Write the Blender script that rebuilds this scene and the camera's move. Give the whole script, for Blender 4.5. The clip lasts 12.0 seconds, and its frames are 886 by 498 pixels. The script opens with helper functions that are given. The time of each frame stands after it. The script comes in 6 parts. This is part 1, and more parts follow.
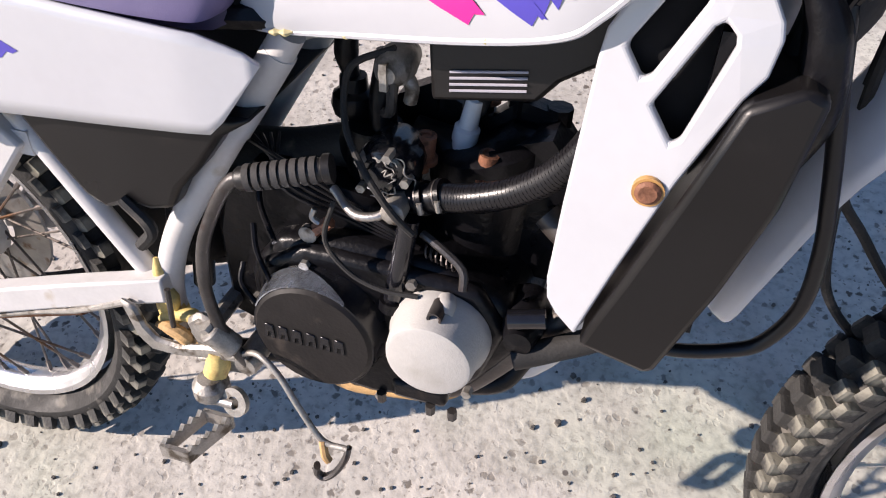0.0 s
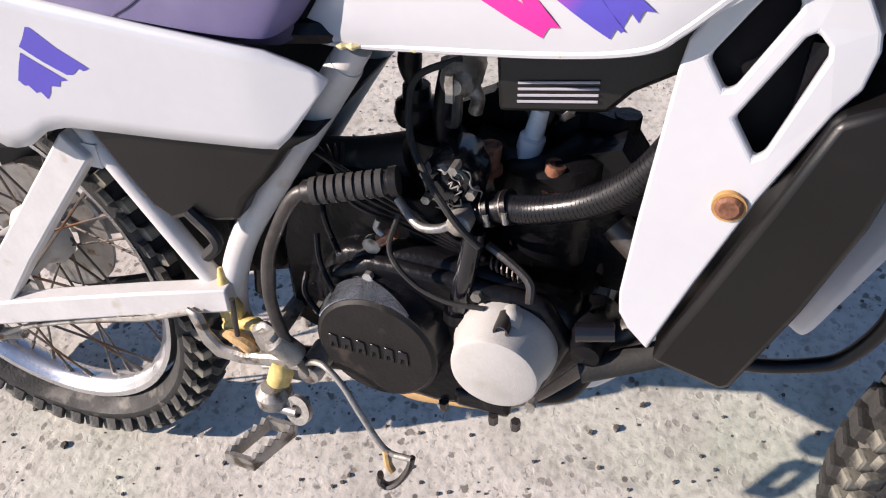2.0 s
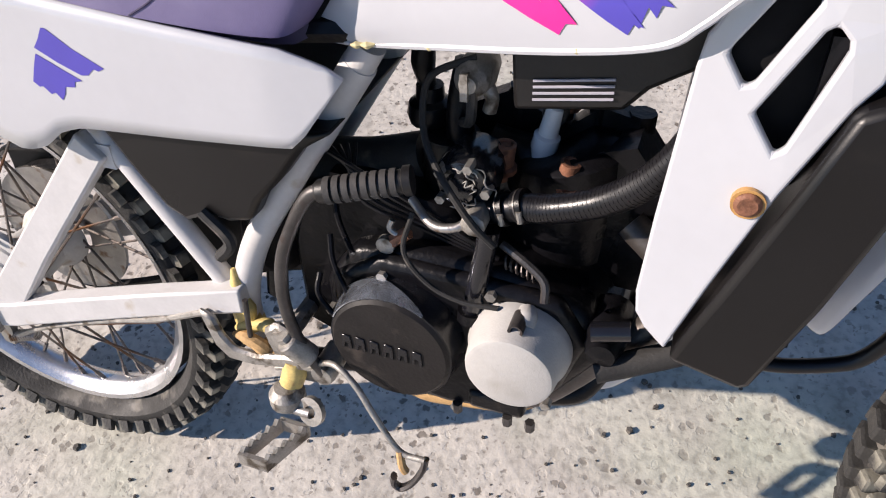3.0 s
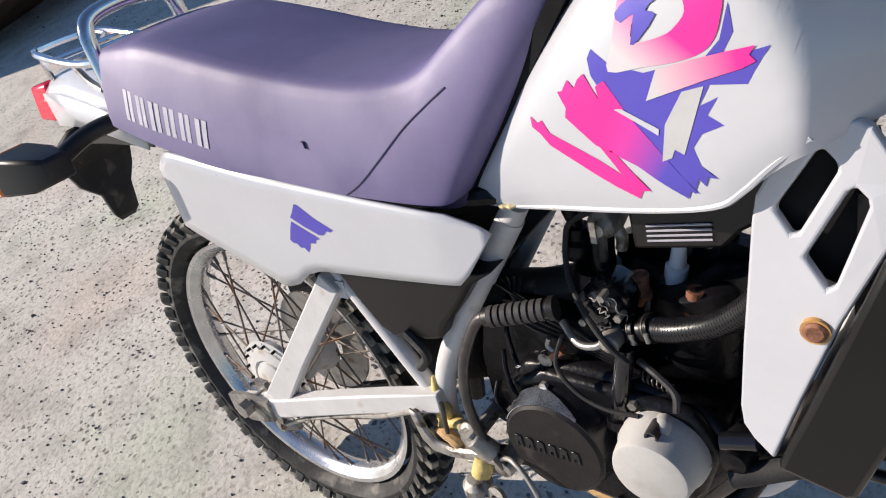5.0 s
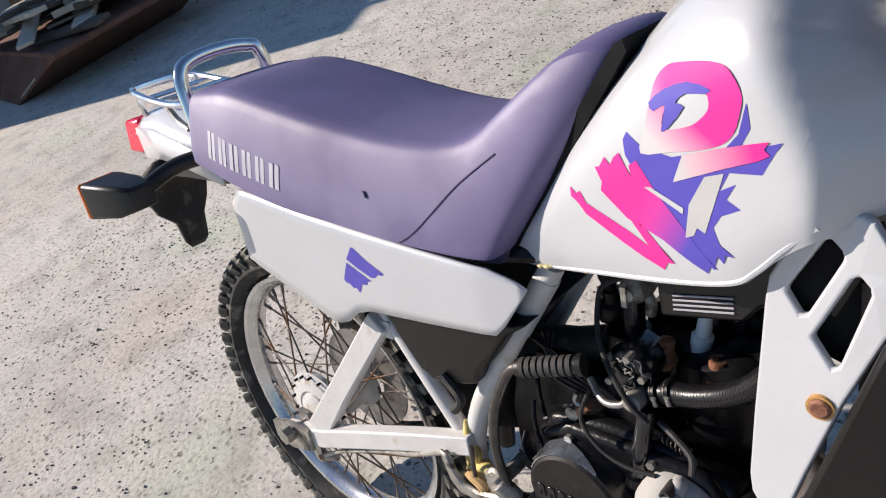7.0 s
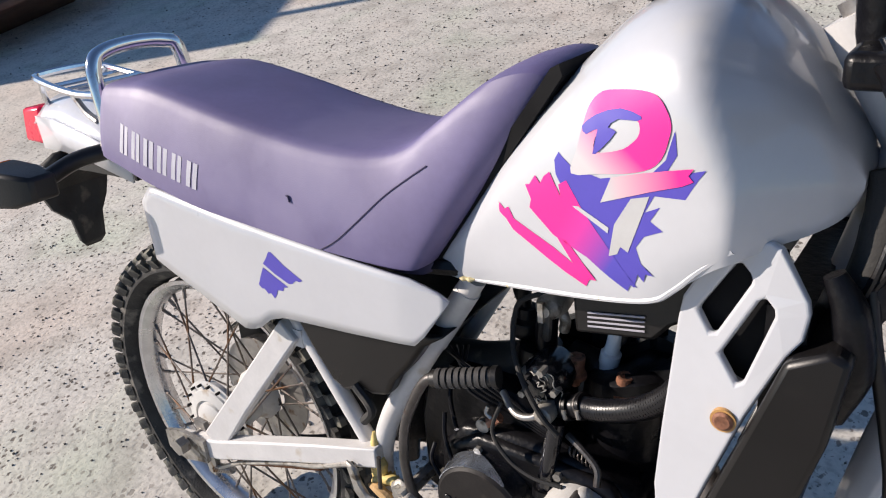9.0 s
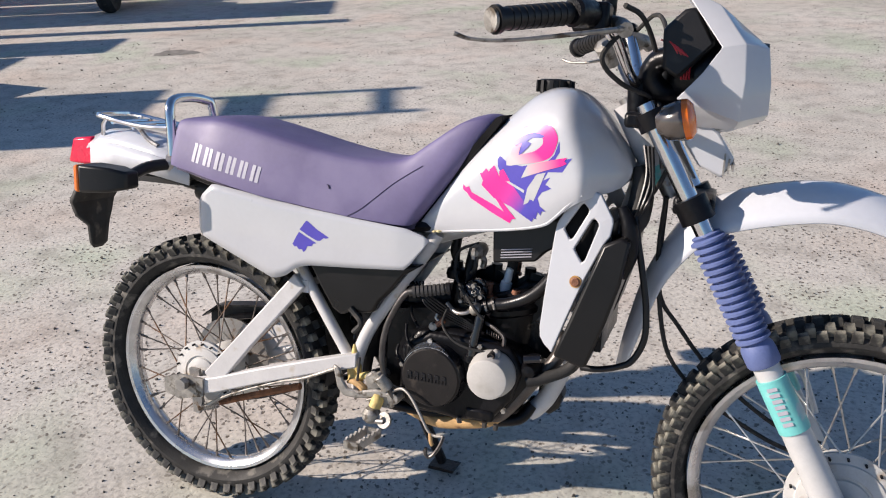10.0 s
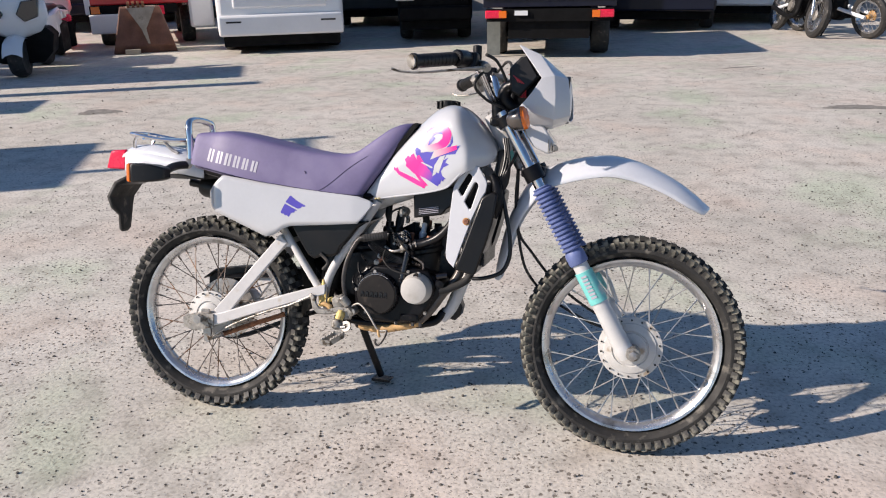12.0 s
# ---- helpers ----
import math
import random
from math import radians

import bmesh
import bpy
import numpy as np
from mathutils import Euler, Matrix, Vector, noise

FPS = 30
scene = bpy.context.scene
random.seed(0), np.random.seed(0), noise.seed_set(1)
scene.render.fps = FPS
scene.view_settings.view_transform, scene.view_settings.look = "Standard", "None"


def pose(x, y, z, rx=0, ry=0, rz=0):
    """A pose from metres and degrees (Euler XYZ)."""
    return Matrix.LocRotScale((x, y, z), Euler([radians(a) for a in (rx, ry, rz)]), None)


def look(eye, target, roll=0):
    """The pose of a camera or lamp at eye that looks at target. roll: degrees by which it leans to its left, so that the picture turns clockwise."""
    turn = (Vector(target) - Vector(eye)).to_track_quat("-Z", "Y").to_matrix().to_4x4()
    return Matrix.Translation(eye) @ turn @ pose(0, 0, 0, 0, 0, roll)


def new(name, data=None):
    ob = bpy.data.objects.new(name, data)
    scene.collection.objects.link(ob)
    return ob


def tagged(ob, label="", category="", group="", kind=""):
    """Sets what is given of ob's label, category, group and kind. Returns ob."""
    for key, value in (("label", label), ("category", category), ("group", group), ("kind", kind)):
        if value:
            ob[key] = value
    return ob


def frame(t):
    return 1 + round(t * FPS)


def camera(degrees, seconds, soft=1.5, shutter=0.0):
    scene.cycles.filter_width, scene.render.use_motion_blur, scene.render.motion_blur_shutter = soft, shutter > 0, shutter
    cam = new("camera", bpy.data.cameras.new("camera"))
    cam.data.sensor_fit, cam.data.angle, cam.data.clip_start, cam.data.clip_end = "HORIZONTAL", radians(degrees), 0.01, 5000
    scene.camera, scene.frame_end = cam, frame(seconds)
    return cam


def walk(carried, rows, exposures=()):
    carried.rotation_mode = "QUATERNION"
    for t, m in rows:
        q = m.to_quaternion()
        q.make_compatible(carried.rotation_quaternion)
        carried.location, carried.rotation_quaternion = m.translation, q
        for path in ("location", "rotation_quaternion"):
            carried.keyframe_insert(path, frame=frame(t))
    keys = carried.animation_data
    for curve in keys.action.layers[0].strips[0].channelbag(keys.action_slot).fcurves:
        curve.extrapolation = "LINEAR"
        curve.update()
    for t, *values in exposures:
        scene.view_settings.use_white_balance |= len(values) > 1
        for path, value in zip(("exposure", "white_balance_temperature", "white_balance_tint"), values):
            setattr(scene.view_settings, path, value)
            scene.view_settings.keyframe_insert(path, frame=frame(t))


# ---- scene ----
cam = camera(60.1, 12.0, soft=1.1)
PATH = [
    (0, (0.1674, -0.3793, 1.0143), (-0.2786, 0.7606, -0.5314), -5.0),
    (0.5, (0.1517, -0.3673, 1.0192), (-0.3341, 0.7385, -0.5392), -6.9),
    (1, (0.1498, -0.3653, 1.0143), (-0.3687, 0.7280, -0.5431), -8.2),
    (1.5, (0.1488, -0.3672, 1.0192), (-0.3826, 0.7212, -0.5372), -8.8),
    (2, (0.1438, -0.3691, 1.0202), (-0.3993, 0.7214, -0.5303), -9.3),
    (2.5, (0.1409, -0.3652, 1.0192), (-0.4141, 0.7245, -0.5283), -9.7),
    (2.7, (0.1389, -0.3681, 1.0162), (-0.4190, 0.7216, -0.5303), -9.9),
    (4.3, (0.1901, -0.3794, 1.0449), (-0.6838, 0.6763, -0.3715), -20.6),
    (4.5, (0.2177, -0.3826, 1.0754), (-0.7689, 0.6408, -0.2915), -24.2),
    (5, (0.2856, -0.3920, 1.1149), (-0.9084, 0.6013, -0.1001), -27.6),
    (5.5, (0.3367, -0.4112, 1.1386), (-0.9510, 0.5823, 0.0241), -27.0),
    (6, (0.3298, -0.4102, 1.1415), (-0.9963, 0.5828, 0.0715), -25.8),
    (6.5, (0.3307, -0.4151, 1.1435), (-0.9953, 0.5848, 0.0803), -24.8),
    (8.3, (0.3347, -0.4092, 1.1573), (-0.9448, 0.6039, 0.0507), -22.8),
    (8.5, (0.3308, -0.4082, 1.1544), (-0.9338, 0.6216, 0.0457), -22.0),
    (9, (0.3136, -0.4475, 1.1535), (-0.7964, 0.7484, 0.0455), -15.6),
    (9.2, (0.2865, -0.5023, 1.1911), (-0.7304, 0.7448, 0.0504), -14.2),
    (9.5, (0.2806, -0.6945, 1.2092), (-0.5843, 0.7624, 0.2002), -7.2),
    (10, (0.3891, -1.1806, 1.2685), (-0.2667, 0.4747, 0.4208), -2.3),
    (10.5, (0.4575, -1.6377, 1.3327), (-0.0644, 0.1042, 0.5695), -1.1),
    (11, (0.5615, -1.9799, 1.3275), (0.1120, -0.2002, 0.6067), -1.1),
    (11.5, (0.5855, -2.0501, 1.3425), (0.1588, -0.2597, 0.6354), -1.2),
    (12, (0.5702, -1.9957, 1.3404), (0.1465, -0.2044, 0.6333), -1.3),
]
EXPOSED = [(0, 0.71, 7000, 19), (2.5, 0.62, 7000, 18), (4.5, 0.44, 7000, 14), (5.5, 0.40, 7000, 13), (9, 0.42, 7000, 14), (10.5, 0.37, 7050, 15), (12, 0.42, 7050, 15)]
walk(cam, [(t, look(eye, target, roll)) for t, eye, target, roll in PATH], EXPOSED)

# ---- sky and sun ----
SUN_WAY = Vector((1.75, 0.81, -1.0)).normalized()      # the way that sunlight travels
SUN_UP = math.asin(-SUN_WAY.z)
world = bpy.data.worlds.new("sky")
scene.world = world
world.use_nodes = True
wn = world.node_tree.nodes
sky = wn.new("ShaderNodeTexSky")
sky.sky_type, sky.sun_disc = "NISHITA", False
sky.dust_density, sky.ozone_density = 0.0, 5.5
sky.sun_elevation, sky.sun_rotation = SUN_UP, math.atan2(-SUN_WAY.x, -SUN_WAY.y)
world.node_tree.links.new(sky.outputs[0], wn["Background"].inputs[0])
wn["Background"].inputs[1].default_value = 0.092
sun = new("sun", bpy.data.lights.new("sun", "SUN"))
sun.data.energy, sun.data.angle, sun.data.color = 4.9, radians(0.55), (1.0, 0.940, 0.872)
sun.matrix_world = look((-6, -4, 8), Vector((-6, -4, 8)) + SUN_WAY)


# ---- materials ----
def material(name, colour, rough=0.5, metal=0.0, vary=0.12, scale=30.0, bump=0.0, bump_scale=200.0, dirt=None, dirt_at=0.62, dirt_scale=9.0, coat=0.0, sheen=0.0, spec=0.5):
    """A surface with mottled colour at two scales, uneven gloss, fine relief and patches of dirt."""
    m = bpy.data.materials.new(name)
    m.use_nodes = True
    t, n, l = m.node_tree, m.node_tree.nodes, m.node_tree.links
    b = n["Principled BSDF"]
    co = n.new("ShaderNodeTexCoord").outputs["Object"]

    def noise_tex(s, detail=4.0):
        x = n.new("ShaderNodeTexNoise")
        x.inputs["Scale"].default_value, x.inputs["Detail"].default_value = s, detail
        l.new(co, x.inputs["Vector"])
        return x.outputs["Fac"]

    def ramp(fac, a, z, c0, c1):
        r = n.new("ShaderNodeValToRGB")
        r.color_ramp.elements[0].position, r.color_ramp.elements[1].position = a, z
        r.color_ramp.elements[0].color, r.color_ramp.elements[1].color = (*c0, 1), (*c1, 1)
        l.new(fac, r.inputs[0])
        return r.outputs[0]

    lo, hi = [c * (1 - vary) for c in colour], [min(1, c * (1 + vary)) for c in colour]
    out = ramp(noise_tex(scale), 0.3, 0.7, lo, hi)
    fine = ramp(noise_tex(scale * 9, 2.0), 0.3, 0.7, (1 - vary * 0.7,) * 3, (1, 1, 1))
    mix = n.new("ShaderNodeMix")
    mix.data_type, mix.blend_type = "RGBA", "MULTIPLY"
    mix.inputs[0].default_value = 1.0
    l.new(out, mix.inputs[6]), l.new(fine, mix.inputs[7])
    out = mix.outputs[2]
    if dirt:
        d = n.new("ShaderNodeMix")
        d.data_type = "RGBA"
        l.new(ramp(noise_tex(dirt_scale, 8.0), dirt_at, dirt_at + 0.1, (0, 0, 0), (1, 1, 1)), d.inputs[0])
        l.new(out, d.inputs[6])
        d.inputs[7].default_value = (*dirt, 1)
        out = d.outputs[2]
    l.new(out, b.inputs["Base Color"])
    l.new(ramp(noise_tex(scale * 0.6), 0.3, 0.7, (max(0.02, rough * 0.8),) * 3, (min(1, rough * 1.2),) * 3), b.inputs["Roughness"])
    b.inputs["Metallic"].default_value = metal
    b.inputs["Coat Weight"].default_value = coat
    b.inputs["Sheen Weight"].default_value = sheen
    b.inputs["Specular IOR Level"].default_value = spec
    if bump:
        bp = n.new("ShaderNodeBump")
        bp.inputs["Strength"].default_value, bp.inputs["Distance"].default_value = bump, 0.002
        l.new(noise_tex(bump_scale), bp.inputs["Height"])
        l.new(bp.outputs[0], b.inputs["Normal"])
    return m


def fade(name, stops, axis, a, z, rough=0.35):
    """A printed colour that runs from one hue to another along an axis of the object."""
    m = bpy.data.materials.new(name)
    m.use_nodes = True
    n, l = m.node_tree.nodes, m.node_tree.links
    b = n["Principled BSDF"]
    co = n.new("ShaderNodeTexCoord")
    dot = n.new("ShaderNodeVectorMath")
    dot.operation = "DOT_PRODUCT"
    dot.inputs[1].default_value = axis
    rng = n.new("ShaderNodeMapRange")
    rng.inputs["From Min"].default_value, rng.inputs["From Max"].default_value = a, z
    r = n.new("ShaderNodeValToRGB")
    r.color_ramp.elements[0].color, r.color_ramp.elements[1].color = (*stops[0], 1), (*stops[-1], 1)
    l.new(co.outputs["Object"], dot.inputs[0]), l.new(dot.outputs["Value"], rng.inputs[0]), l.new(rng.outputs[0], r.inputs[0])
    l.new(r.outputs[0], b.inputs["Base Color"])
    b.inputs["Roughness"].default_value = rough
    return m


WHITE = material("white_plastic", (0.490, 0.499, 0.524), 0.34, vary=0.03, scale=12, bump=0.05, bump_scale=60, dirt=(0.53, 0.52, 0.50), dirt_at=0.70, dirt_scale=6, coat=0.9)
WHITE_OLD = material("aged_white_plastic", (0.63, 0.648, 0.69), 0.38, vary=0.05, scale=10, bump=0.06, bump_scale=90, dirt=(0.57, 0.56, 0.55), dirt_at=0.70, dirt_scale=7, coat=0.8)
FRAME_WHITE = material("white_frame_paint", (0.58, 0.57, 0.565), 0.4, vary=0.07, scale=25, dirt=(0.42, 0.36, 0.28), dirt_at=0.66, dirt_scale=22, bump=0.1)
YELLOWED = material("rusty_yellow_paint", (0.66, 0.50, 0.18), 0.6, vary=0.25, scale=45, bump=0.3, dirt=(0.34, 0.16, 0.06), dirt_at=0.58, dirt_scale=30)
VINYL = material("purple_vinyl", (0.137, 0.113, 0.240), 0.58, vary=0.08, scale=14, bump=0.10, bump_scale=900, dirt=(0.168, 0.143, 0.268), dirt_at=0.55, dirt_scale=5, spec=0.70)
GAP_BLACK = material("matt_black_gap_fill", (0.006, 0.006, 0.007), 0.8, vary=0.2, scale=30, spec=0.2)
VINYL_DARK = material("dark_purple_edge", (0.05, 0.04, 0.09), 0.6, vary=0.1, scale=30)
BLACK = material("black_plastic", (0.012, 0.011, 0.011), 0.42, vary=0.15, scale=20, bump=0.12, bump_scale=400, dirt=(0.032, 0.028, 0.025), dirt_at=0.62, dirt_scale=15, spec=0.4)
GUARD = material("satin_black_plastic", (0.0065, 0.0058, 0.006), 0.33, vary=0.12, scale=18, bump=0.04, bump_scale=900, dirt=(0.015, 0.013, 0.012), dirt_at=0.62, dirt_scale=9, spec=0.34)
HOSE_RUBBER = material("shiny_hose_rubber", (0.007, 0.0065, 0.008), 0.36, vary=0.15, scale=40, bump=0.1, bump_scale=300, spec=0.4)
GRIP_GREY = material("greyed_rubber", (0.052, 0.049, 0.047), 0.7, vary=0.15, scale=60, bump=0.2, bump_scale=400)
GLOSS_BLACK = material("glossy_black_engine_paint", (0.010, 0.010, 0.013), 0.2, vary=0.2, scale=40, bump=0.12, bump_scale=150, coat=0.3)
RIM_BLACK = material("glossy_black_cover_edge", (0.008, 0.008, 0.010), 0.26, vary=0.2, scale=60, bump=0.12, bump_scale=180, spec=0.4)
# pale metal that puts a sky reflection on the clutch cover's black rim
RIM_GLINT = material("bright_rim_glint", (0.66, 0.71, 0.80), 0.25, 0.95, vary=0.25, scale=70, bump=0.15, bump_scale=180, dirt=(0.10, 0.10, 0.12), dirt_at=0.66, dirt_scale=60)
STAIN = material("yellow_stain", (0.58, 0.50, 0.27), 0.5, vary=0.2, scale=90)
ENGINE = material("black_engine_paint", (0.0062, 0.0060, 0.0074), 0.32, vary=0.3, scale=30, bump=0.45, bump_scale=120, dirt=(0.020, 0.016, 0.014), dirt_at=0.64, dirt_scale=40, spec=0.22)
COVER = material("worn_black_cover", (0.0145, 0.0125, 0.0120), 0.55, vary=0.2, scale=35, bump=0.25, bump_scale=260, dirt=(0.042, 0.034, 0.029), dirt_at=0.56, dirt_scale=30, spec=0.25)
RUBBER = material("black_rubber", (0.022, 0.021, 0.020), 0.75, vary=0.2, scale=30, bump=0.3, bump_scale=300, dirt=(0.10, 0.085, 0.07), dirt_at=0.60, dirt_scale=25)
TREAD = material("dusty_tyre_rubber", (0.022, 0.021, 0.020), 0.72, vary=0.3, scale=40, bump=0.5, bump_scale=250, dirt=(0.12, 0.11, 0.095), dirt_at=0.56, dirt_scale=26)
DUSTY = material("dust_worn_tread_rubber", (0.032, 0.031, 0.029), 0.75, vary=0.35, scale=45, bump=0.5, bump_scale=250, dirt=(0.20, 0.190, 0.155), dirt_at=0.53, dirt_scale=20)
GREY_CAST = material("grey_cast_aluminium", (0.47, 0.455, 0.43), 0.6, 0.1, vary=0.06, scale=30, bump=0.15, bump_scale=500, dirt=(0.40, 0.38, 0.35), dirt_at=0.64, dirt_scale=16)
CAST = material("dirty_aluminium", (0.36, 0.34, 0.31), 0.5, 0.6, vary=0.25, scale=60, bump=0.4, bump_scale=200, dirt=(0.10, 0.08, 0.06), dirt_at=0.55, dirt_scale=50)
ALLOY = material("polished_rim_alloy", (0.62, 0.62, 0.63), 0.28, 0.9, vary=0.12, scale=30, bump=0.1, dirt=(0.36, 0.34, 0.32), dirt_at=0.6, dirt_scale=14)
HUB = material("white_hub_paint", (0.54, 0.53, 0.51), 0.55, vary=0.08, scale=30, bump=0.25, dirt=(0.36, 0.29, 0.22), dirt_at=0.58, dirt_scale=24)
CHROME = material("chrome", (0.72, 0.72, 0.73), 0.14, 1.0, vary=0.06, scale=40, dirt=(0.40, 0.36, 0.32), dirt_at=0.68, dirt_scale=30)
STEEL = material("dull_steel", (0.42, 0.40, 0.38), 0.42, 0.85, vary=0.15, scale=50, bump=0.2, dirt=(0.20, 0.12, 0.07), dirt_at=0.60, dirt_scale=40)
SPOKE = material("tarnished_spoke", (0.20, 0.17, 0.15), 0.5, 0.7, vary=0.3, scale=40, dirt=(0.16, 0.08, 0.04), dirt_at=0.55, dirt_scale=20)
SPOKE_NEW = material("bright_spoke", (0.55, 0.54, 0.52), 0.35, 0.8, vary=0.15, scale=40)
RUST = material("rust", (0.25, 0.10, 0.045), 0.8, vary=0.35, scale=60, bump=0.6, bump_scale=200, dirt=(0.10, 0.04, 0.02), dirt_at=0.55, dirt_scale=50)
RUST_PAINT = material("rust_orange_primer", (0.52, 0.32, 0.14), 0.7, vary=0.25, scale=50, bump=0.4, dirt=(0.16, 0.08, 0.04), dirt_at=0.58, dirt_scale=35)
BOOT = material("blue_violet_rubber_boot", (0.115, 0.155, 0.33), 0.5, vary=0.12, scale=30, bump=0.15, dirt=(0.26, 0.26, 0.38), dirt_at=0.62, dirt_scale=20)
SLIDER = material("pale_grey_fork_paint", (0.55, 0.55, 0.55), 0.45, 0.1, vary=0.06, scale=30, dirt=(0.40, 0.37, 0.33), dirt_at=0.64, dirt_scale=18)
TEAL = material("turquoise_sticker", (0.16, 0.55, 0.53), 0.4, vary=0.08, scale=30, dirt=(0.40, 0.55, 0.54), dirt_at=0.58, dirt_scale=30)
INK = material("violet_ink", (0.078, 0.062, 0.40), 0.38, vary=0.04, scale=30)
PINK = material("neon_pink_ink", (0.90, 0.025, 0.27), 0.38, vary=0.04, scale=30)
SILVER_INK = material("silver_ink", (0.50, 0.50, 0.50), 0.4, 0.2, vary=0.04, scale=30)
LETTER = material("silver_print", (0.43, 0.42, 0.48), 0.45, 0.1, vary=0.06, scale=60)
RED_LENS = material("red_lens", (0.78, 0.015, 0.06), 0.25, vary=0.08, scale=60, coat=0.2)
AMBER = material("amber_lens", (0.80, 0.16, 0.01), 0.2, vary=0.08, scale=60, coat=0.5)
SMOKE_LENS = material("dark_smoked_lens", (0.06, 0.05, 0.045), 0.2, vary=0.1, scale=60, coat=0.6)
COPPER = material("rusty_bolt", (0.27, 0.115, 0.065), 0.6, 0.2, vary=0.3, scale=150, bump=0.4, bump_scale=400, dirt=(0.10, 0.04, 0.02), dirt_at=0.55, dirt_scale=90)
GOLD_WASHER = material("yellowed_plastic", (0.50, 0.27, 0.09), 0.5, vary=0.25, scale=120)
CERAMIC = material("white_ceramic", (0.72, 0.74, 0.76), 0.2, vary=0.04, scale=40)
LEVER = material("worn_lever_steel", (0.085, 0.078, 0.075), 0.42, 0.6, vary=0.2, scale=60, bump=0.2, bump_scale=300, dirt=(0.06, 0.045, 0.04), dirt_at=0.56, dirt_scale=40)
RED_WIRE = material("red_wire", (0.45, 0.02, 0.03), 0.4, vary=0.1)


# ---- building blocks ----
def mesh_of(name, bm, mat, smooth=True):
    bmesh.ops.recalc_face_normals(bm, faces=bm.faces)
    me = bpy.data.meshes.new(name)
    bm.to_mesh(me)
    bm.free()
    me.materials.append(mat)
    if smooth:
        me.shade_smooth()
        me.set_sharp_from_angle(angle=radians(38))
    return me


def part(name, bm, mat, parent, label="", smooth=True):
    """One mesh object under a thing or under a part."""
    ob = new(name, mesh_of(name, bm, mat, smooth))
    ob.parent = parent
    return tagged(ob, label)


def thing(name, m, label, category, group="", kind=""):
    return tagged(placed(new(name), m), label, category, group, kind)


def placed(ob, m):
    ob.matrix_world = m
    return ob


def solid(ob, thick, offset=-1.0):
    mod = ob.modifiers.new("thickness", "SOLIDIFY")
    mod.thickness, mod.offset = thick, offset
    return ob


def softened(ob, width=0.004, segments=2):
    mod = ob.modifiers.new("edges", "BEVEL")
    mod.width, mod.segments, mod.limit_method, mod.angle_limit = width, segments, "ANGLE", radians(35)
    return ob


def curve_through(points, steps=6, closed=False):
    """Catmull-Rom points through the given ones."""
    p = [Vector(q) for q in points]
    n, out = len(p), []
    if n < 3:
        return p
    for i in range(n if closed else n - 1):
        a, b = p[i], p[(i + 1) % n]
        z = p[i - 1] if (i > 0 or closed) else a * 2 - b
        c = p[(i + 2) % n] if (i + 2 < n or closed) else b * 2 - a
        for k in range(steps):
            t = k / steps
            out.append(0.5 * (2 * a + (b - z) * t + (2 * z - 5 * a + 4 * b - c) * t * t + (3 * a - z - 3 * b + c) * t ** 3))
    if not closed:
        out.append(p[-1])
    return out


def loft(rings, closed_ring=True, caps=True, bm=None):
    bm = bm or bmesh.new()
    vs = [[bm.verts.new(v) for v in r] for r in rings]
    for a, b in zip(vs, vs[1:]):
        n = len(a)
        for i in range(n if closed_ring else n - 1):
            bm.faces.new((a[i], a[(i + 1) % n], b[(i + 1) % n], b[i]))
    if caps and closed_ring:
        bm.faces.new(vs[0][::-1])
        bm.faces.new(vs[-1])
    return bm


def tube(points, radius, sides=10, steps=6, bm=None, flat=1.0, smooth=True, closed=False):
    """A round bar along points; radius may be a list, one for each given point."""
    p = curve_through(points, steps, closed) if smooth else [Vector(q) for q in points]
    n = len(p)
    if isinstance(radius, (list, tuple)):
        rad = [radius[min(len(radius) - 1, int(i / (n - 1) * (len(radius) - 1)))] * (1 - (i / (n - 1) * (len(radius) - 1)) % 1)
               + radius[min(len(radius) - 1, int(i / (n - 1) * (len(radius) - 1)) + 1)] * ((i / (n - 1) * (len(radius) - 1)) % 1) for i in range(n)]
    else:
        rad = [radius] * n
    rings, side = [], None
    for i in range(n):
        d = ((p[(i + 1) % n] - p[i - 1]) if closed else (p[min(i + 1, n - 1)] - p[max(i - 1, 0)])).normalized()
        if side is None:
            side = d.cross(Vector((0, 1, 0)))
            if side.length < 0.1:
                side = d.cross(Vector((0, 0, 1)))
        side = (side - d * side.dot(d)).normalized()
        up = d.cross(side)
        rings.append([p[i] + rad[i] * (side * math.cos(a) + up * math.sin(a) * flat) for a in [2 * math.pi * k / sides for k in range(sides)]])
    if closed:
        rings.append(rings[0])
        return loft(rings, True, False, bm)
    return loft(rings, True, True, bm)


def lathe(profile, centre, axis="Y", sides=32, bm=None, caps=True):
    """Turns (radius, height) pairs round an axis through centre."""
    c = Vector(centre)
    rings = []
    for r, h in profile:
        ring = []
        for k in range(sides):
            a = 2 * math.pi * k / sides
            u, v = r * math.cos(a), r * math.sin(a)
            ring.append(c + Vector({"Y": (u, h, v), "Z": (u, v, h), "X": (h, u, v)}[axis]))
        rings.append(ring)
    return loft(rings, True, caps, bm)


def rod(a, b, r, sides=10, bm=None, r2=None):
    a, b = Vector(a), Vector(b)
    return tube([a, b], [r, r2 if r2 is not None else r], sides, 1, bm, smooth=False)


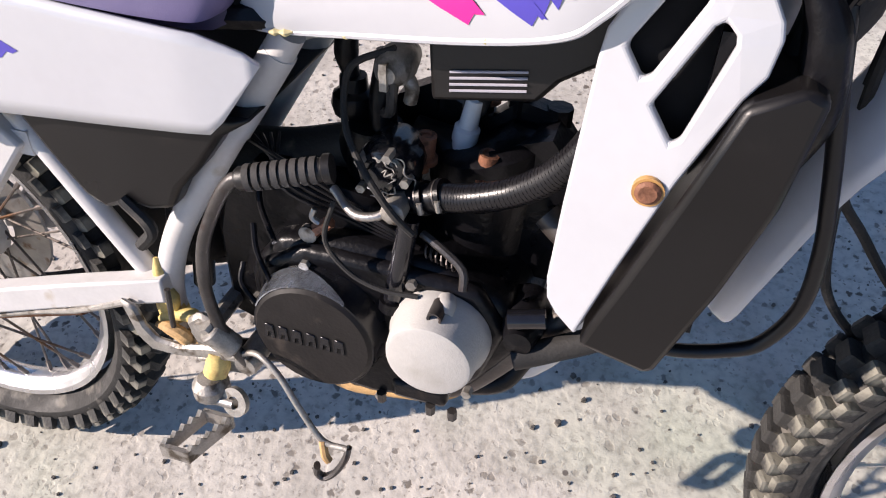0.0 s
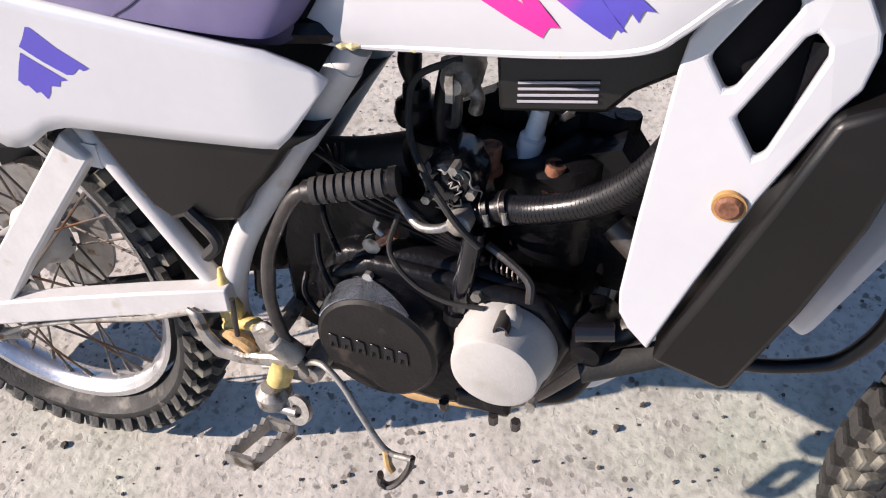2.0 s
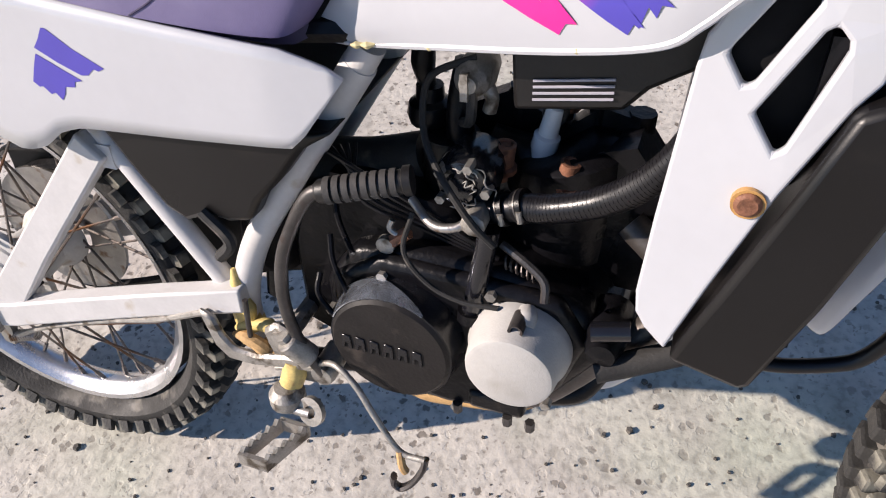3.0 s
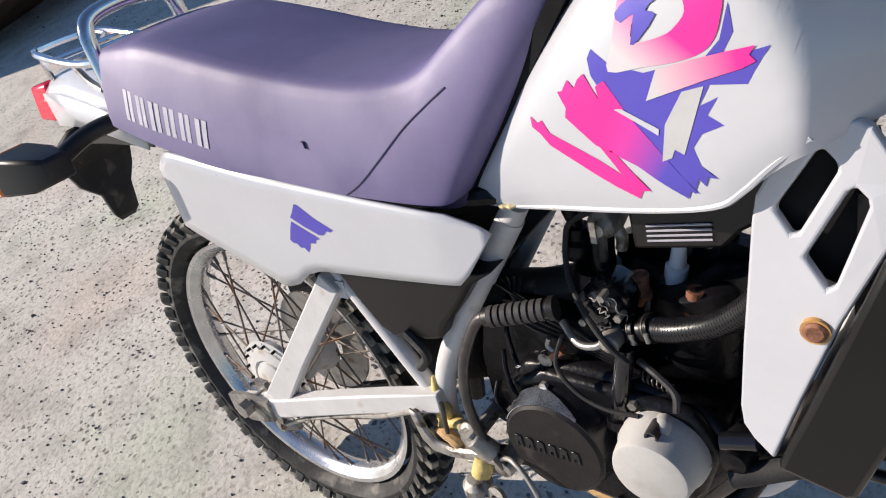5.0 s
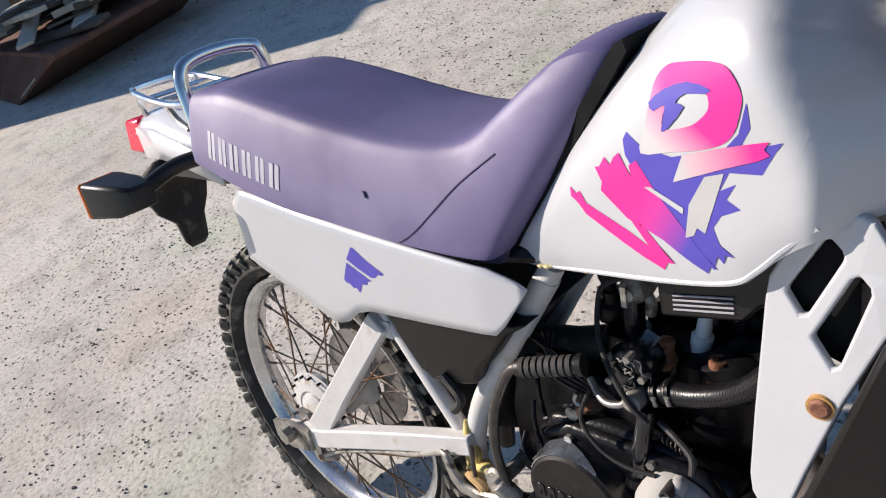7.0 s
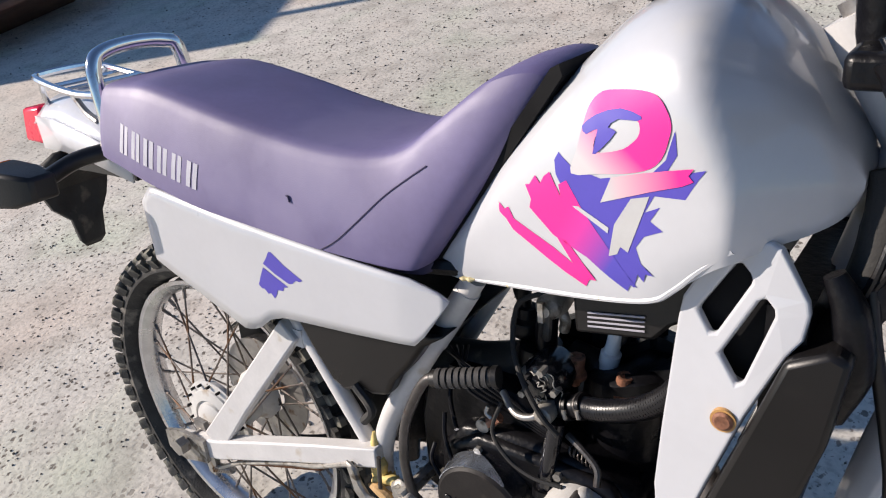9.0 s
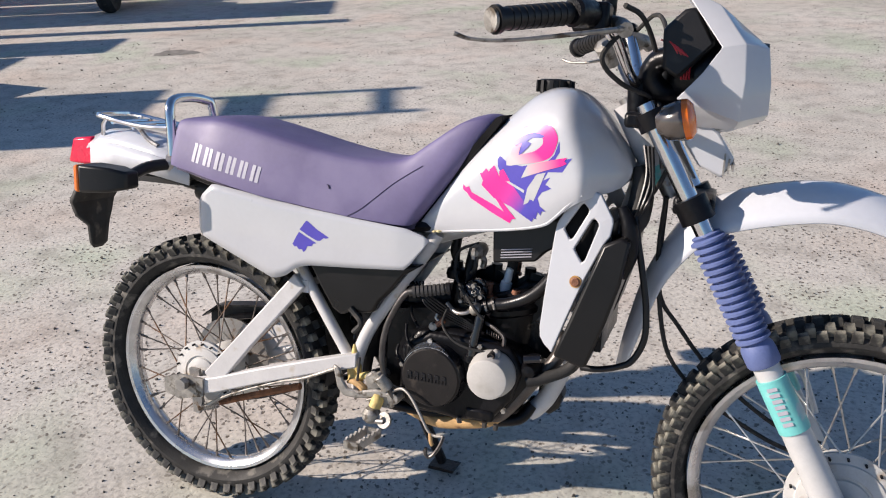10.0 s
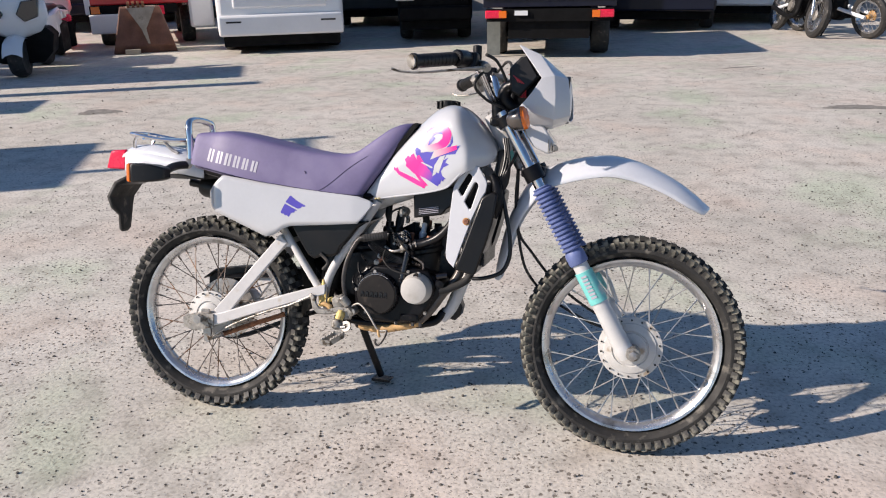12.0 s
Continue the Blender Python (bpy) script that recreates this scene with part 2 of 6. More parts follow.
def spun(profile, a, b, sides=14, bm=None):
    """Turns (radius, share of the way from a to b) pairs round the line from a to b."""
    a, b = Vector(a), Vector(b)
    d = (b - a).normalized()
    s = d.cross(Vector((0, 1, 0)))
    if s.length < 0.1:
        s = d.cross(Vector((1, 0, 0)))
    s.normalize()
    u = d.cross(s)
    return loft([[a + (b - a) * h + r * (s * math.cos(k) + u * math.sin(k)) for k in [2 * math.pi * i / sides for i in range(sides)]] for r, h in profile], True, True, bm)


def slab(outline, y0, y1, bm=None, axis="Y"):
    """A plate: an outline in x and z, from y0 to y1."""
    bm = bm or bmesh.new()
    a = [bm.verts.new((x, y0, z) if axis == "Y" else ((x, z, y0) if axis == "Z" else (y0, x, z))) for x, z in outline]
    b = [bm.verts.new((x, y1, z) if axis == "Y" else ((x, z, y1) if axis == "Z" else (y1, x, z))) for x, z in outline]
    n = len(a)
    bm.faces.new(a), bm.faces.new(b[::-1])
    for i in range(n):
        bm.faces.new((a[i], b[i], b[(i + 1) % n], a[(i + 1) % n]))
    return bm


def box(x0, x1, y0, y1, z0, z1, bm=None):
    return slab([(x0, z0), (x1, z0), (x1, z1), (x0, z1)], y0, y1, bm)


def turned(bm, m):
    bmesh.ops.transform(bm, matrix=m, verts=bm.verts)
    return bm


def mirrored(bm):
    """The same shape on the other side of the machine."""
    out = bm.copy()
    for v in out.verts:
        v.co.y = -v.co.y
    bmesh.ops.reverse_faces(out, faces=out.faces)
    return out


def lerp_at(table, x):
    """Reads (x, value) pairs, straight between them."""
    for (a, va), (b, vb) in zip(table, table[1:]):
        if x <= b:
            return va + (vb - va) * max(0.0, (x - a) / (b - a))
    return table[-1][1]


def sheet(outline, surface, lift, holes=(), cuts=3):
    """A thin print that lies on a surface y(x, z): an outline in x and z, finely cut, lifted off it."""
    bm = bmesh.new()
    edges = []
    for loop in (outline, *holes):
        vs = [bm.verts.new((x, 0, z)) for x, z in loop]
        edges += [bm.edges.new((vs[i], vs[(i + 1) % len(vs)])) for i in range(len(vs))]
    bmesh.ops.triangle_fill(bm, edges=edges, use_beauty=True)
    for k in range(cuts):
        long = [e for e in bm.edges if e.calc_length() > 0.012]
        if long:
            bmesh.ops.subdivide_edges(bm, edges=long, cuts=1)
            bmesh.ops.triangulate(bm, faces=[f for f in bm.faces if len(f.verts) > 3])
    for v in bm.verts:
        v.co.y = surface(v.co.x, v.co.z) - lift
    return bm


# ---- ground ----
def ground_material():
    m = bpy.data.materials.new("worn_concrete")
    m.use_nodes = True
    n, l = m.node_tree.nodes, m.node_tree.links
    b = n["Principled BSDF"]
    co = n.new("ShaderNodeTexCoord").outputs["Object"]

    def tex(s, detail=5.0, kind="ShaderNodeTexNoise"):
        x = n.new(kind)
        x.inputs["Scale"].default_value = s
        if kind == "ShaderNodeTexNoise":
            x.inputs["Detail"].default_value = detail
        l.new(co, x.inputs["Vector"])
        return x

    def ramp(fac, *stops):
        r = n.new("ShaderNodeValToRGB")
        while len(r.color_ramp.elements) < len(stops):
            r.color_ramp.elements.new(0.5)
        for e, (p, c) in zip(r.color_ramp.elements, stops):
            e.position, e.color = p, (*c, 1)
        l.new(fac, r.inputs[0])
        return r.outputs[0]

    def mix(kind, f, a, c):
        x = n.new("ShaderNodeMix")
        x.data_type, x.blend_type = "RGBA", kind
        if isinstance(f, float):
            x.inputs[0].default_value = f
        else:
            l.new(f, x.inputs[0])
        l.new(a, x.inputs[6])
        if isinstance(c, tuple):
            x.inputs[7].default_value = (*c, 1)
        else:
            l.new(c, x.inputs[7])
        return x.outputs[2]

    base = ramp(tex(0.8, 7).outputs["Fac"], (0.32, (0.475, 0.448, 0.398)), (0.5, (0.556, 0.524, 0.468)), (0.68, (0.606, 0.573, 0.518)))
    tone = ramp(tex(1.3, 3).outputs["Fac"], (0.32, (0.87, 0.985, 0.88)), (0.46, (1, 1, 1)), (0.52, (1, 1, 1)), (0.68, (1.03, 0.955, 0.93)))
    out = mix("MULTIPLY", 1.0, base, tone)
    wear = ramp(tex(1.7, 6).outputs["Fac"], (0.38, (0.35, 0.35, 0.35)), (0.58, (1, 1, 1)))
    out = mix("MULTIPLY", 0.7, out, ramp(tex(70, 7).outputs["Fac"], (0.35, (0.68, 0.67, 0.66)), (0.5, (1.0, 1.0, 1.0)), (0.67, (1.13, 1.12, 1.11))))
    out = mix("MULTIPLY", 0.9, out, ramp(tex(7, 7).outputs["Fac"], (0.30, (0.72, 0.71, 0.70)), (0.5, (1.0, 1.0, 1.0)), (0.7, (1.08, 1.07, 1.06))))
    jag = n.new("ShaderNodeVectorMath")
    jag.operation = "MULTIPLY_ADD"
    l.new(tex(95, 3).outputs["Color"], jag.inputs[0])
    jag.inputs[1].default_value = (0.016, 0.016, 0.0)
    l.new(co, jag.inputs[2])
    chips = tex(52, kind="ShaderNodeTexVoronoi")
    l.new(jag.outputs[0], chips.inputs["Vector"])
    chips.inputs["Randomness"].default_value = 1.0
    dark = ramp(chips.outputs["Distance"], (0.22, (1, 1, 1)), (0.33, (0, 0, 0)))
    few = ramp(chips.outputs["Color"], (0.42, (0, 0, 0)), (0.50, (1, 1, 1)))
    out = mix("MIX", mix("MULTIPLY", 1.0, mix("MULTIPLY", 1.0, dark, few), wear), out, (0.125, 0.104, 0.085))
    small = tex(150, kind="ShaderNodeTexVoronoi")
    l.new(jag.outputs[0], small.inputs["Vector"])
    spot = mix("MULTIPLY", 1.0, ramp(small.outputs["Distance"], (0.25, (1, 1, 1)), (0.36, (0, 0, 0))), ramp(small.outputs["Color"], (0.54, (0, 0, 0)), (0.66, (0.9, 0.9, 0.9))))
    out = mix("MIX", mix("MULTIPLY", 1.0, spot, wear), out, (0.22, 0.195, 0.17))
    crumbs = tex(19, kind="ShaderNodeTexVoronoi")
    crumb = mix("MULTIPLY", 1.0, ramp(crumbs.outputs["Distance"], (0.07, (1, 1, 1)), (0.10, (0, 0, 0))), ramp(crumbs.outputs["Color"], (0.66, (0, 0, 0)), (0.70, (1, 1, 1))))
    out = mix("MIX", crumb, out, (0.13, 0.115, 0.10))
    stain = ramp(tex(0.55, 5).outputs["Fac"], (0.64, (1, 1, 1)), (0.74, (0.80, 0.79, 0.78)))
    out = mix("MULTIPLY", 1.0, out, stain)
    l.new(out, b.inputs["Base Color"])
    b.inputs["Roughness"].default_value = 0.88
    h = n.new("ShaderNodeMath")
    h.operation = "ADD"
    l.new(tex(70, 7).outputs["Fac"], h.inputs[0])
    g = n.new("ShaderNodeMath")
    g.operation = "MULTIPLY"
    g.inputs[1].default_value = -0.22
    l.new(dark, g.inputs[0]), l.new(g.outputs[0], h.inputs[1])
    bp = n.new("ShaderNodeBump")
    bp.inputs["Strength"].default_value, bp.inputs["Distance"].default_value = 0.5, 0.004
    l.new(h.outputs[0], bp.inputs["Height"]), l.new(bp.outputs[0], b.inputs["Normal"])
    return m


CONCRETE = ground_material()
bm = bmesh.new()
steps_x = [-400, -60, -25] + [-12 + 0.5 * i for i in range(41)] + [14, 25, 60, 400]
steps_y = [-400, -60, -20, -6] + [-4 + 0.5 * i for i in range(37)] + [18, 25, 60, 400]
grid = [[bm.verts.new((x, y, 0)) for x in steps_x] for y in steps_y]
for r0, r1 in zip(grid, grid[1:]):
    for i in range(len(steps_x) - 1):
        bm.faces.new((r0[i], r0[i + 1], r1[i + 1], r1[i]))
ground = tagged(new("ground", mesh_of("ground", bm, CONCRETE)), "sunlit worn pale concrete yard with exposed dark grit", "ground", kind="structure")


# oil stains soaked into the concrete
OIL = material("oil_soaked_concrete", (0.25, 0.232, 0.205), 0.8, vary=0.3, scale=14, bump=0.3, bump_scale=120)
for sx, sy, ra, rb, turn_ in ((2.66, 5.44, 0.34, 0.10, 0.1), (-4.30, 4.42, 0.20, 0.13, 0.3), (1.95, 7.95, 0.30, 0.03, 0.5)):
    rng = random.Random(int(sx * 100))
    bm = bmesh.new()
    ring = []
    for k in range(40):
        a = 2 * math.pi * k / 40
        r_ = 1 + 0.16 * math.sin(3 * a + sx) + rng.uniform(-0.09, 0.09)
        u, v_ = ra * r_ * math.cos(a), rb * r_ * math.sin(a)
        ring.append(bm.verts.new((sx + u * math.cos(turn_) - v_ * math.sin(turn_), sy + u * math.sin(turn_) + v_ * math.cos(turn_), 0.0015)))
    bm.faces.new(ring)
    tagged(new("oil_stain", mesh_of("oil_stain", bm, OIL)), "dark oil stain soaked into the concrete", "stain", kind="structure")


# loose grit lying on the concrete
STONE = material("loose_grit", (0.11, 0.10, 0.088), 0.85, vary=0.4, scale=60, bump=0.3, bump_scale=300)
rng = random.Random(3)
verts, faces = [], []
for k in range(9500):
    near = k < 7600
    x, y = (rng.uniform(-2.8, 2.0), rng.uniform(-1.0, 2.6)) if near else (rng.uniform(-6, 4), rng.uniform(1.5, 8))
    r = rng.uniform(0.0013, 0.0038) * (1.0 if near else 1.7) * (1.6 if rng.random() < 0.06 else 1)
    a = rng.uniform(0, 6.28)
    base = len(verts)
    for q in range(5):
        b_ = a + q * 1.2566
        rr = r * rng.uniform(0.75, 1.25)
        verts.append((x + rr * math.cos(b_), y + rr * math.sin(b_), -0.0004))
        verts.append((x + rr * 0.7 * math.cos(b_ + 0.3), y + rr * 0.7 * math.sin(b_ + 0.3), r * rng.uniform(0.7, 1.0)))
    for q in range(5):
        w = (q + 1) % 5
        faces.append((base + 2 * q, base + 2 * w, base + 2 * w + 1, base + 2 * q + 1))
    faces.append(tuple(base + 2 * q + 1 for q in range(5)))
me = bpy.data.meshes.new("gravel")
me.from_pydata(verts, [], faces)
me.materials.append(STONE)
tagged(new("gravel", me), "scattered small dark grit on the concrete", "gravel", kind="stuff")


# ---- the motorcycle: built upright, x to the front, then leaned on its side stand ----
LEAN, STEER = 14.0, -0.5
bike = thing("motorcycle", Matrix.Translation((0, -0.078, 0)) @ pose(0, 0, 0, -LEAN),
             "white and purple trail motorcycle leaning on its side stand", "motorcycle")
HEAD = Vector((0.243, 0, 0.90))
RAKE = Vector((-0.496, 0, 0.868))
TURN = Matrix.Translation(HEAD) @ Matrix.Rotation(radians(-STEER), 4, RAKE) @ Matrix.Translation(-HEAD)


def tyre_mesh(c, R, rim, half, knobs, knob_h, rows):
    """A knobbly tyre standing in the plane y = c.y: carcass and moulded blocks in one rubber piece."""
    bm = bmesh.new()
    prof = []
    mid = (R - knob_h + rim) / 2 + 0.004
    for k in range(17):
        a = math.pi * (-1.16 + 2.32 * k / 16)
        depth = (R - knob_h - mid)
        prof.append((max(rim - 0.004, mid + depth * math.cos(a)), half * math.sin(a) * (1.0 if abs(a) < 1.9 else 0.92)))
    lathe(prof, c, "Y", 72, bm, caps=False)
    return bm


def wheel(name, label, c, R, rim, half, knobs, rows, hub_r, hub_half, spoke_mat, m=Matrix()):
    prof = [(rim - 0.001, -0.026), (rim + 0.006, -0.0275), (rim + 0.006, -0.024), (rim - 0.002, -0.019), (rim - 0.009, -0.013), (rim - 0.012, 0),
            (rim - 0.009, 0.013), (rim - 0.002, 0.019), (rim + 0.006, 0.024), (rim + 0.006, 0.0275), (rim - 0.001, 0.026), (rim - 0.006, 0.021),
            (rim - 0.0135, 0.014), (rim - 0.0165, 0), (rim - 0.0135, -0.014), (rim - 0.006, -0.021), (rim - 0.001, -0.026)]
    prof = [(r_, h_ * 0.82) for r_, h_ in prof]
    w = part(name, turned(lathe(prof, c, "Y", 72, caps=False), m), ALLOY, bike, label)
    part("tyre", turned(tyre_mesh(c, R, rim, half, knobs, 0.011, rows), m), TREAD, w, "knobbly black tyre, dusty tread")
    mid = (R - 0.011 + rim) / 2 + 0.004
    for off, wide, long_, shift, low in rows:
        for s in ((-1, 1) if off else (1,)):
            ang = math.asin(min(0.95, off / half))
            tilt = ang * 0.85
            rr = mid + (R - 0.011 - mid) * math.cos(ang) - 0.004
            d = long_ / R / 2
            bm, vs = bmesh.new(), []
            for ra, shrink in ((rr, 1.12), (R - low - 0.003, 1.0), (R - low, 0.86)):
                for da, dy in ((-d, -wide / 2), (d, -wide / 2), (d, wide / 2), (-d, wide / 2)):
                    rad = ra - max(0, dy) * math.sin(tilt)
                    vs.append(bm.verts.new((rad * math.cos(da * shrink), s * (off + dy * shrink * math.cos(tilt) + (ra - rr) * math.sin(tilt) * 0.6), rad * math.sin(da * shrink))))
            for lo in (0, 4):
                for i in range(4):
                    j = (i + 1) % 4
                    bm.faces.new((vs[lo + i], vs[lo + j], vs[lo + 4 + j], vs[lo + 4 + i]))
            bm.faces.new(vs[8:12])
            me = mesh_of("tread_block", bm, DUSTY, False)
            for k in range(knobs):
                ob = new("tread_block", me)
                ob.parent = w
                ob.matrix_local = m @ Matrix.Translation(c) @ Matrix.Rotation(2 * math.pi * (k + shift) / knobs + random.uniform(-0.006, 0.006), 4, "Y")
    part("hub", turned(lathe([(0.02, -hub_half - 0.012), (0.03, -hub_half - 0.010), (hub_r * 0.50, -hub_half - 0.007), (hub_r * 0.52, -hub_half - 0.003), (hub_r * 0.56, -hub_half - 0.003), (hub_r * 0.58, -hub_half - 0.006), (hub_r * 0.80, -hub_half - 0.002), (hub_r * 0.82, -hub_half + 0.001), (hub_r, -hub_half + 0.004), (hub_r, -hub_half + 0.012), (hub_r * 0.86, -hub_half + 0.016),
                              (hub_r * 0.5, -hub_half + 0.03), (hub_r * 0.45, hub_half - 0.03), (hub_r * 0.62, hub_half - 0.012), (hub_r * 0.62, hub_half), (0.02, hub_half + 0.006)], c, "Y", 40), m), HUB, w, "chalky white drum hub")
    me = mesh_of("spoke_seat", lathe([(0.0024, -hub_half - 0.0045), (0.0024, -hub_half + 0.006)], (hub_r * 0.91, 0, 0), "Y", 8), ENGINE)
    for k in range(18):
        ob = new("spoke_seat", me)
        ob.parent = w
        ob.matrix_local = m @ Matrix.Translation(c) @ Matrix.Rotation(2 * math.pi * (k + 0.5) / 18, 4, "Y")
    # four kinds of spoke, nine of each, each its own piece
    cy = Matrix.Translation(c)
    for kind, (side, lean_) in enumerate(((-1, 1), (-1, -1), (1, 1), (1, -1))):
        hr = hub_r * (0.92 if side < 0 else 0.58)
        a = 0.62 * lean_ * (1.0 if side > 0 else 0.72)
        p0 = Vector((hr * math.cos(-a), side * (hub_half - 0.004), hr * math.sin(-a)))
        p1 = Vector((rim - 0.014, side * 0.004, 0))
        bm = rod(p0, p1, 0.0017, 6)
        rod(p1 - (p1 - p0).normalized() * 0.016, p1, 0.0031, 6, bm)
        me = mesh_of("spoke", bm, spoke_mat)
        for k in range(9):
            ob = new("spoke", me)
            ob.parent = w
            ob.matrix_local = m @ cy @ Matrix.Rotation(2 * math.pi * (k + kind * 0.25) / 9, 4, "Y")
    return w


REAR, FRONT = (-0.643, 0, 0.303), (0.636, 0, 0.308)
rear_wheel = wheel("rear_wheel", "spoked rear wheel with a polished alloy rim", REAR, 0.306, 0.234, 0.037, 50,
                   ((0.0, 0.027, 0.018, 0.0, 0.0), (0.026, 0.016, 0.018, 0.5, 0.005), (0.0345, 0.011, 0.019, 0.0, 0.016)), 0.074, 0.05, SPOKE)
front_wheel = wheel("front_wheel", "spoked front wheel with a polished alloy rim", FRONT, 0.311, 0.240, 0.035, 66,
                    ((0.0, 0.024, 0.017, 0.0, 0.0), (0.024, 0.016, 0.017, 0.5, 0.004), (0.032, 0.011, 0.018, 0.0, 0.014)), 0.088, 0.048, SPOKE_NEW, TURN)

# axles and rear brake
part("rear_axle", rod((REAR[0], -0.118, REAR[2]), (REAR[0], 0.115, REAR[2]), 0.0075, 12, spun([(0.0, 0), (0.014, 0.02), (0.014, 0.9), (0.0, 1)], (REAR[0], -0.128, REAR[2]), (REAR[0], -0.110, REAR[2]), 6)), STEEL, bike, "rusty axle with its nut")
part("front_axle", turned(spun([(0.0, 0), (0.012, 0.01), (0.013, 0.03), (0.013, 0.10), (0.0075, 0.11), (0.0075, 0.9), (0.011, 0.91), (0.0, 1)], (FRONT[0] + 0.006, -0.136, FRONT[2]), (FRONT[0] + 0.006, 0.112, FRONT[2]), 6), TURN), STEEL, bike, "steel front axle with its bolt head")
part("axle_lug", turned(spun([(0.0, 0), (0.018, 0.05), (0.020, 0.2), (0.020, 1.0), (0.0, 1.0)], (FRONT[0] + 0.006, -0.122, FRONT[2]), (FRONT[0] + 0.006, -0.075, FRONT[2]), 16), TURN), CAST, bike, "dull cast axle lug of the fork")
brake_arm = part("brake_arm", slab([(-0.655, 0.325), (-0.630, 0.325), (-0.622, 0.25), (-0.630, 0.222), (-0.645, 0.225)], -0.082, -0.073), STEEL, bike, "rear brake arm")
part("brake_rod", tube([(-0.632, -0.078, 0.232), (-0.54, -0.090, 0.290), (-0.425, -0.094, 0.340), (-0.36, -0.095, 0.362), (-0.285, -0.097, 0.398)], 0.0036, 8), CAST, bike, "thin steel brake rod")
part("torque_rod", tube([(-0.60, -0.05, 0.243), (-0.50, -0.055, 0.283), (-0.39, -0.06, 0.325)], 0.0075, 8), RUST, bike, "rusty torque rod")
part("brake_spring", tube([(-0.632 + 0.0007 * k, -0.078 + 0.007 * math.cos(k * 0.9), 0.234 + 0.00025 * k + 0.007 * math.sin(k * 0.9)) for k in range(70)], 0.0015, 5, 1, smooth=False), STEEL, bike)

# chain side
sprocket = part("rear_sprocket", lathe([(0.045, 0.058), (0.098, 0.058), (0.098, 0.063), (0.045, 0.063), (0.045, 0.058)], REAR, "Y", 48, caps=False), STEEL, bike, "dark toothed sprocket")
part("chain", tube([(-0.643, 0.066, 0.402), (-0.40, 0.066, 0.42), (-0.17, 0.066, 0.425), (-0.14, 0.066, 0.40), (-0.17, 0.066, 0.372), (-0.40, 0.066, 0.29), (-0.643, 0.066, 0.204), (-0.742, 0.066, 0.303)], 0.0075, 6, 6, closed=True), ENGINE, bike, "oily drive chain")
part("chain_guard", loft([[(x, y, z) for y, z in ((0.05, z0), (0.088, z0), (0.088, z0 - 0.055), (0.084, z0 - 0.055), (0.084, z0 - 0.004), (0.05, z0 - 0.004))] for x, z0 in ((-0.72, 0.40), (-0.68, 0.43), (-0.58, 0.445), (-0.45, 0.45), (-0.33, 0.45))]), BLACK, bike, "black chain guard")

# swing arm
swing = part("swingarm", loft([[(x, y + dy, z + dz) for dy, dz in ((-0.011, -h), (0.011, -h), (0.011, h), (-0.011, h))] for x, y, z, h in ((-0.685, -0.092, 0.283, 0.014), (-0.66, -0.092, 0.285, 0.018), (-0.575, -0.091, 0.307, 0.0175), (-0.477, -0.09, 0.343, 0.017), (-0.35, -0.086, 0.386, 0.0155), (-0.245, -0.082, 0.418, 0.015))]), FRAME_WHITE, bike, "white painted swingarm with chipped edges")
softened(swing, 0.003)
softened(part("swingarm_far", loft([[(x, y + dy, z + dz) for dy, dz in ((-0.011, -h), (0.011, -h), (0.011, h), (-0.011, h))] for x, y, z, h in ((-0.685, 0.092, 0.283, 0.014), (-0.575, 0.091, 0.307, 0.0175), (-0.35, 0.086, 0.386, 0.0155), (-0.245, 0.082, 0.418, 0.015))]), FRAME_WHITE, swing), 0.003)
for s in (-1, 1):
    softened(part("strut", loft([[(x + dx * math.cos(0.95) * w, s * y + dy, z - dx * math.sin(0.95) * w * 0.72) for dx, dy in ((-1, -0.009), (1, -0.009), (1, 0.009), (-1, 0.009))] for x, y, z, w in ((-0.588, 0.09, 0.315, 0.026), (-0.50, 0.086, 0.420, 0.022), (-0.382, 0.074, 0.560, 0.021))]), FRAME_WHITE, swing, "white square swingarm strut"), 0.003)
part("strut_bridge", box(-0.40, -0.365, -0.075, 0.075, 0.535, 0.56), FRAME_WHITE, swing)
part("axle_plate", slab([(-0.70, 0.272), (-0.66, 0.262), (-0.60, 0.278), (-0.60, 0.318), (-0.66, 0.318), (-0.70, 0.305)], -0.108, -0.101), CAST, swing, "grimy chain adjuster plate")
part("inner_guard", loft([[(x, y, z) for y in (-0.055, -0.02, 0.02, 0.055)] for x, z in ((-0.385, 0.59), (-0.345, 0.50), (-0.325, 0.40), (-0.335, 0.33))], False, False), RUBBER, bike, "black rubber inner mudguard")

# frame
FR = FRAME_WHITE
frame_part = part("frame", tube([(-0.100, -0.055, 0.685), (-0.122, -0.056, 0.65), (-0.180, -0.060, 0.562), (-0.228, -0.064, 0.485), (-0.250, -0.068, 0.43), (-0.256, -0.070, 0.385), (-0.246, -0.074, 0.345)], 0.0132, 14), FR, bike, "white painted steel frame, paint yellowed at the joints")
part("frame_tube", mirrored(tube([(-0.100, -0.055, 0.685), (-0.122, -0.056, 0.65), (-0.180, -0.060, 0.562), (-0.228, -0.064, 0.485), (-0.250, -0.068, 0.43), (-0.256, -0.070, 0.385), (-0.246, -0.074, 0.345)], 0.0132, 14)), FR, frame_part)
part("frame_sleeve", tube([(-0.110, -0.055, 0.668), (-0.140, -0.0575, 0.622), (-0.158, -0.0585, 0.595)], 0.0143, 14), FR, frame_part, "greyed upper sleeve of the frame tube")
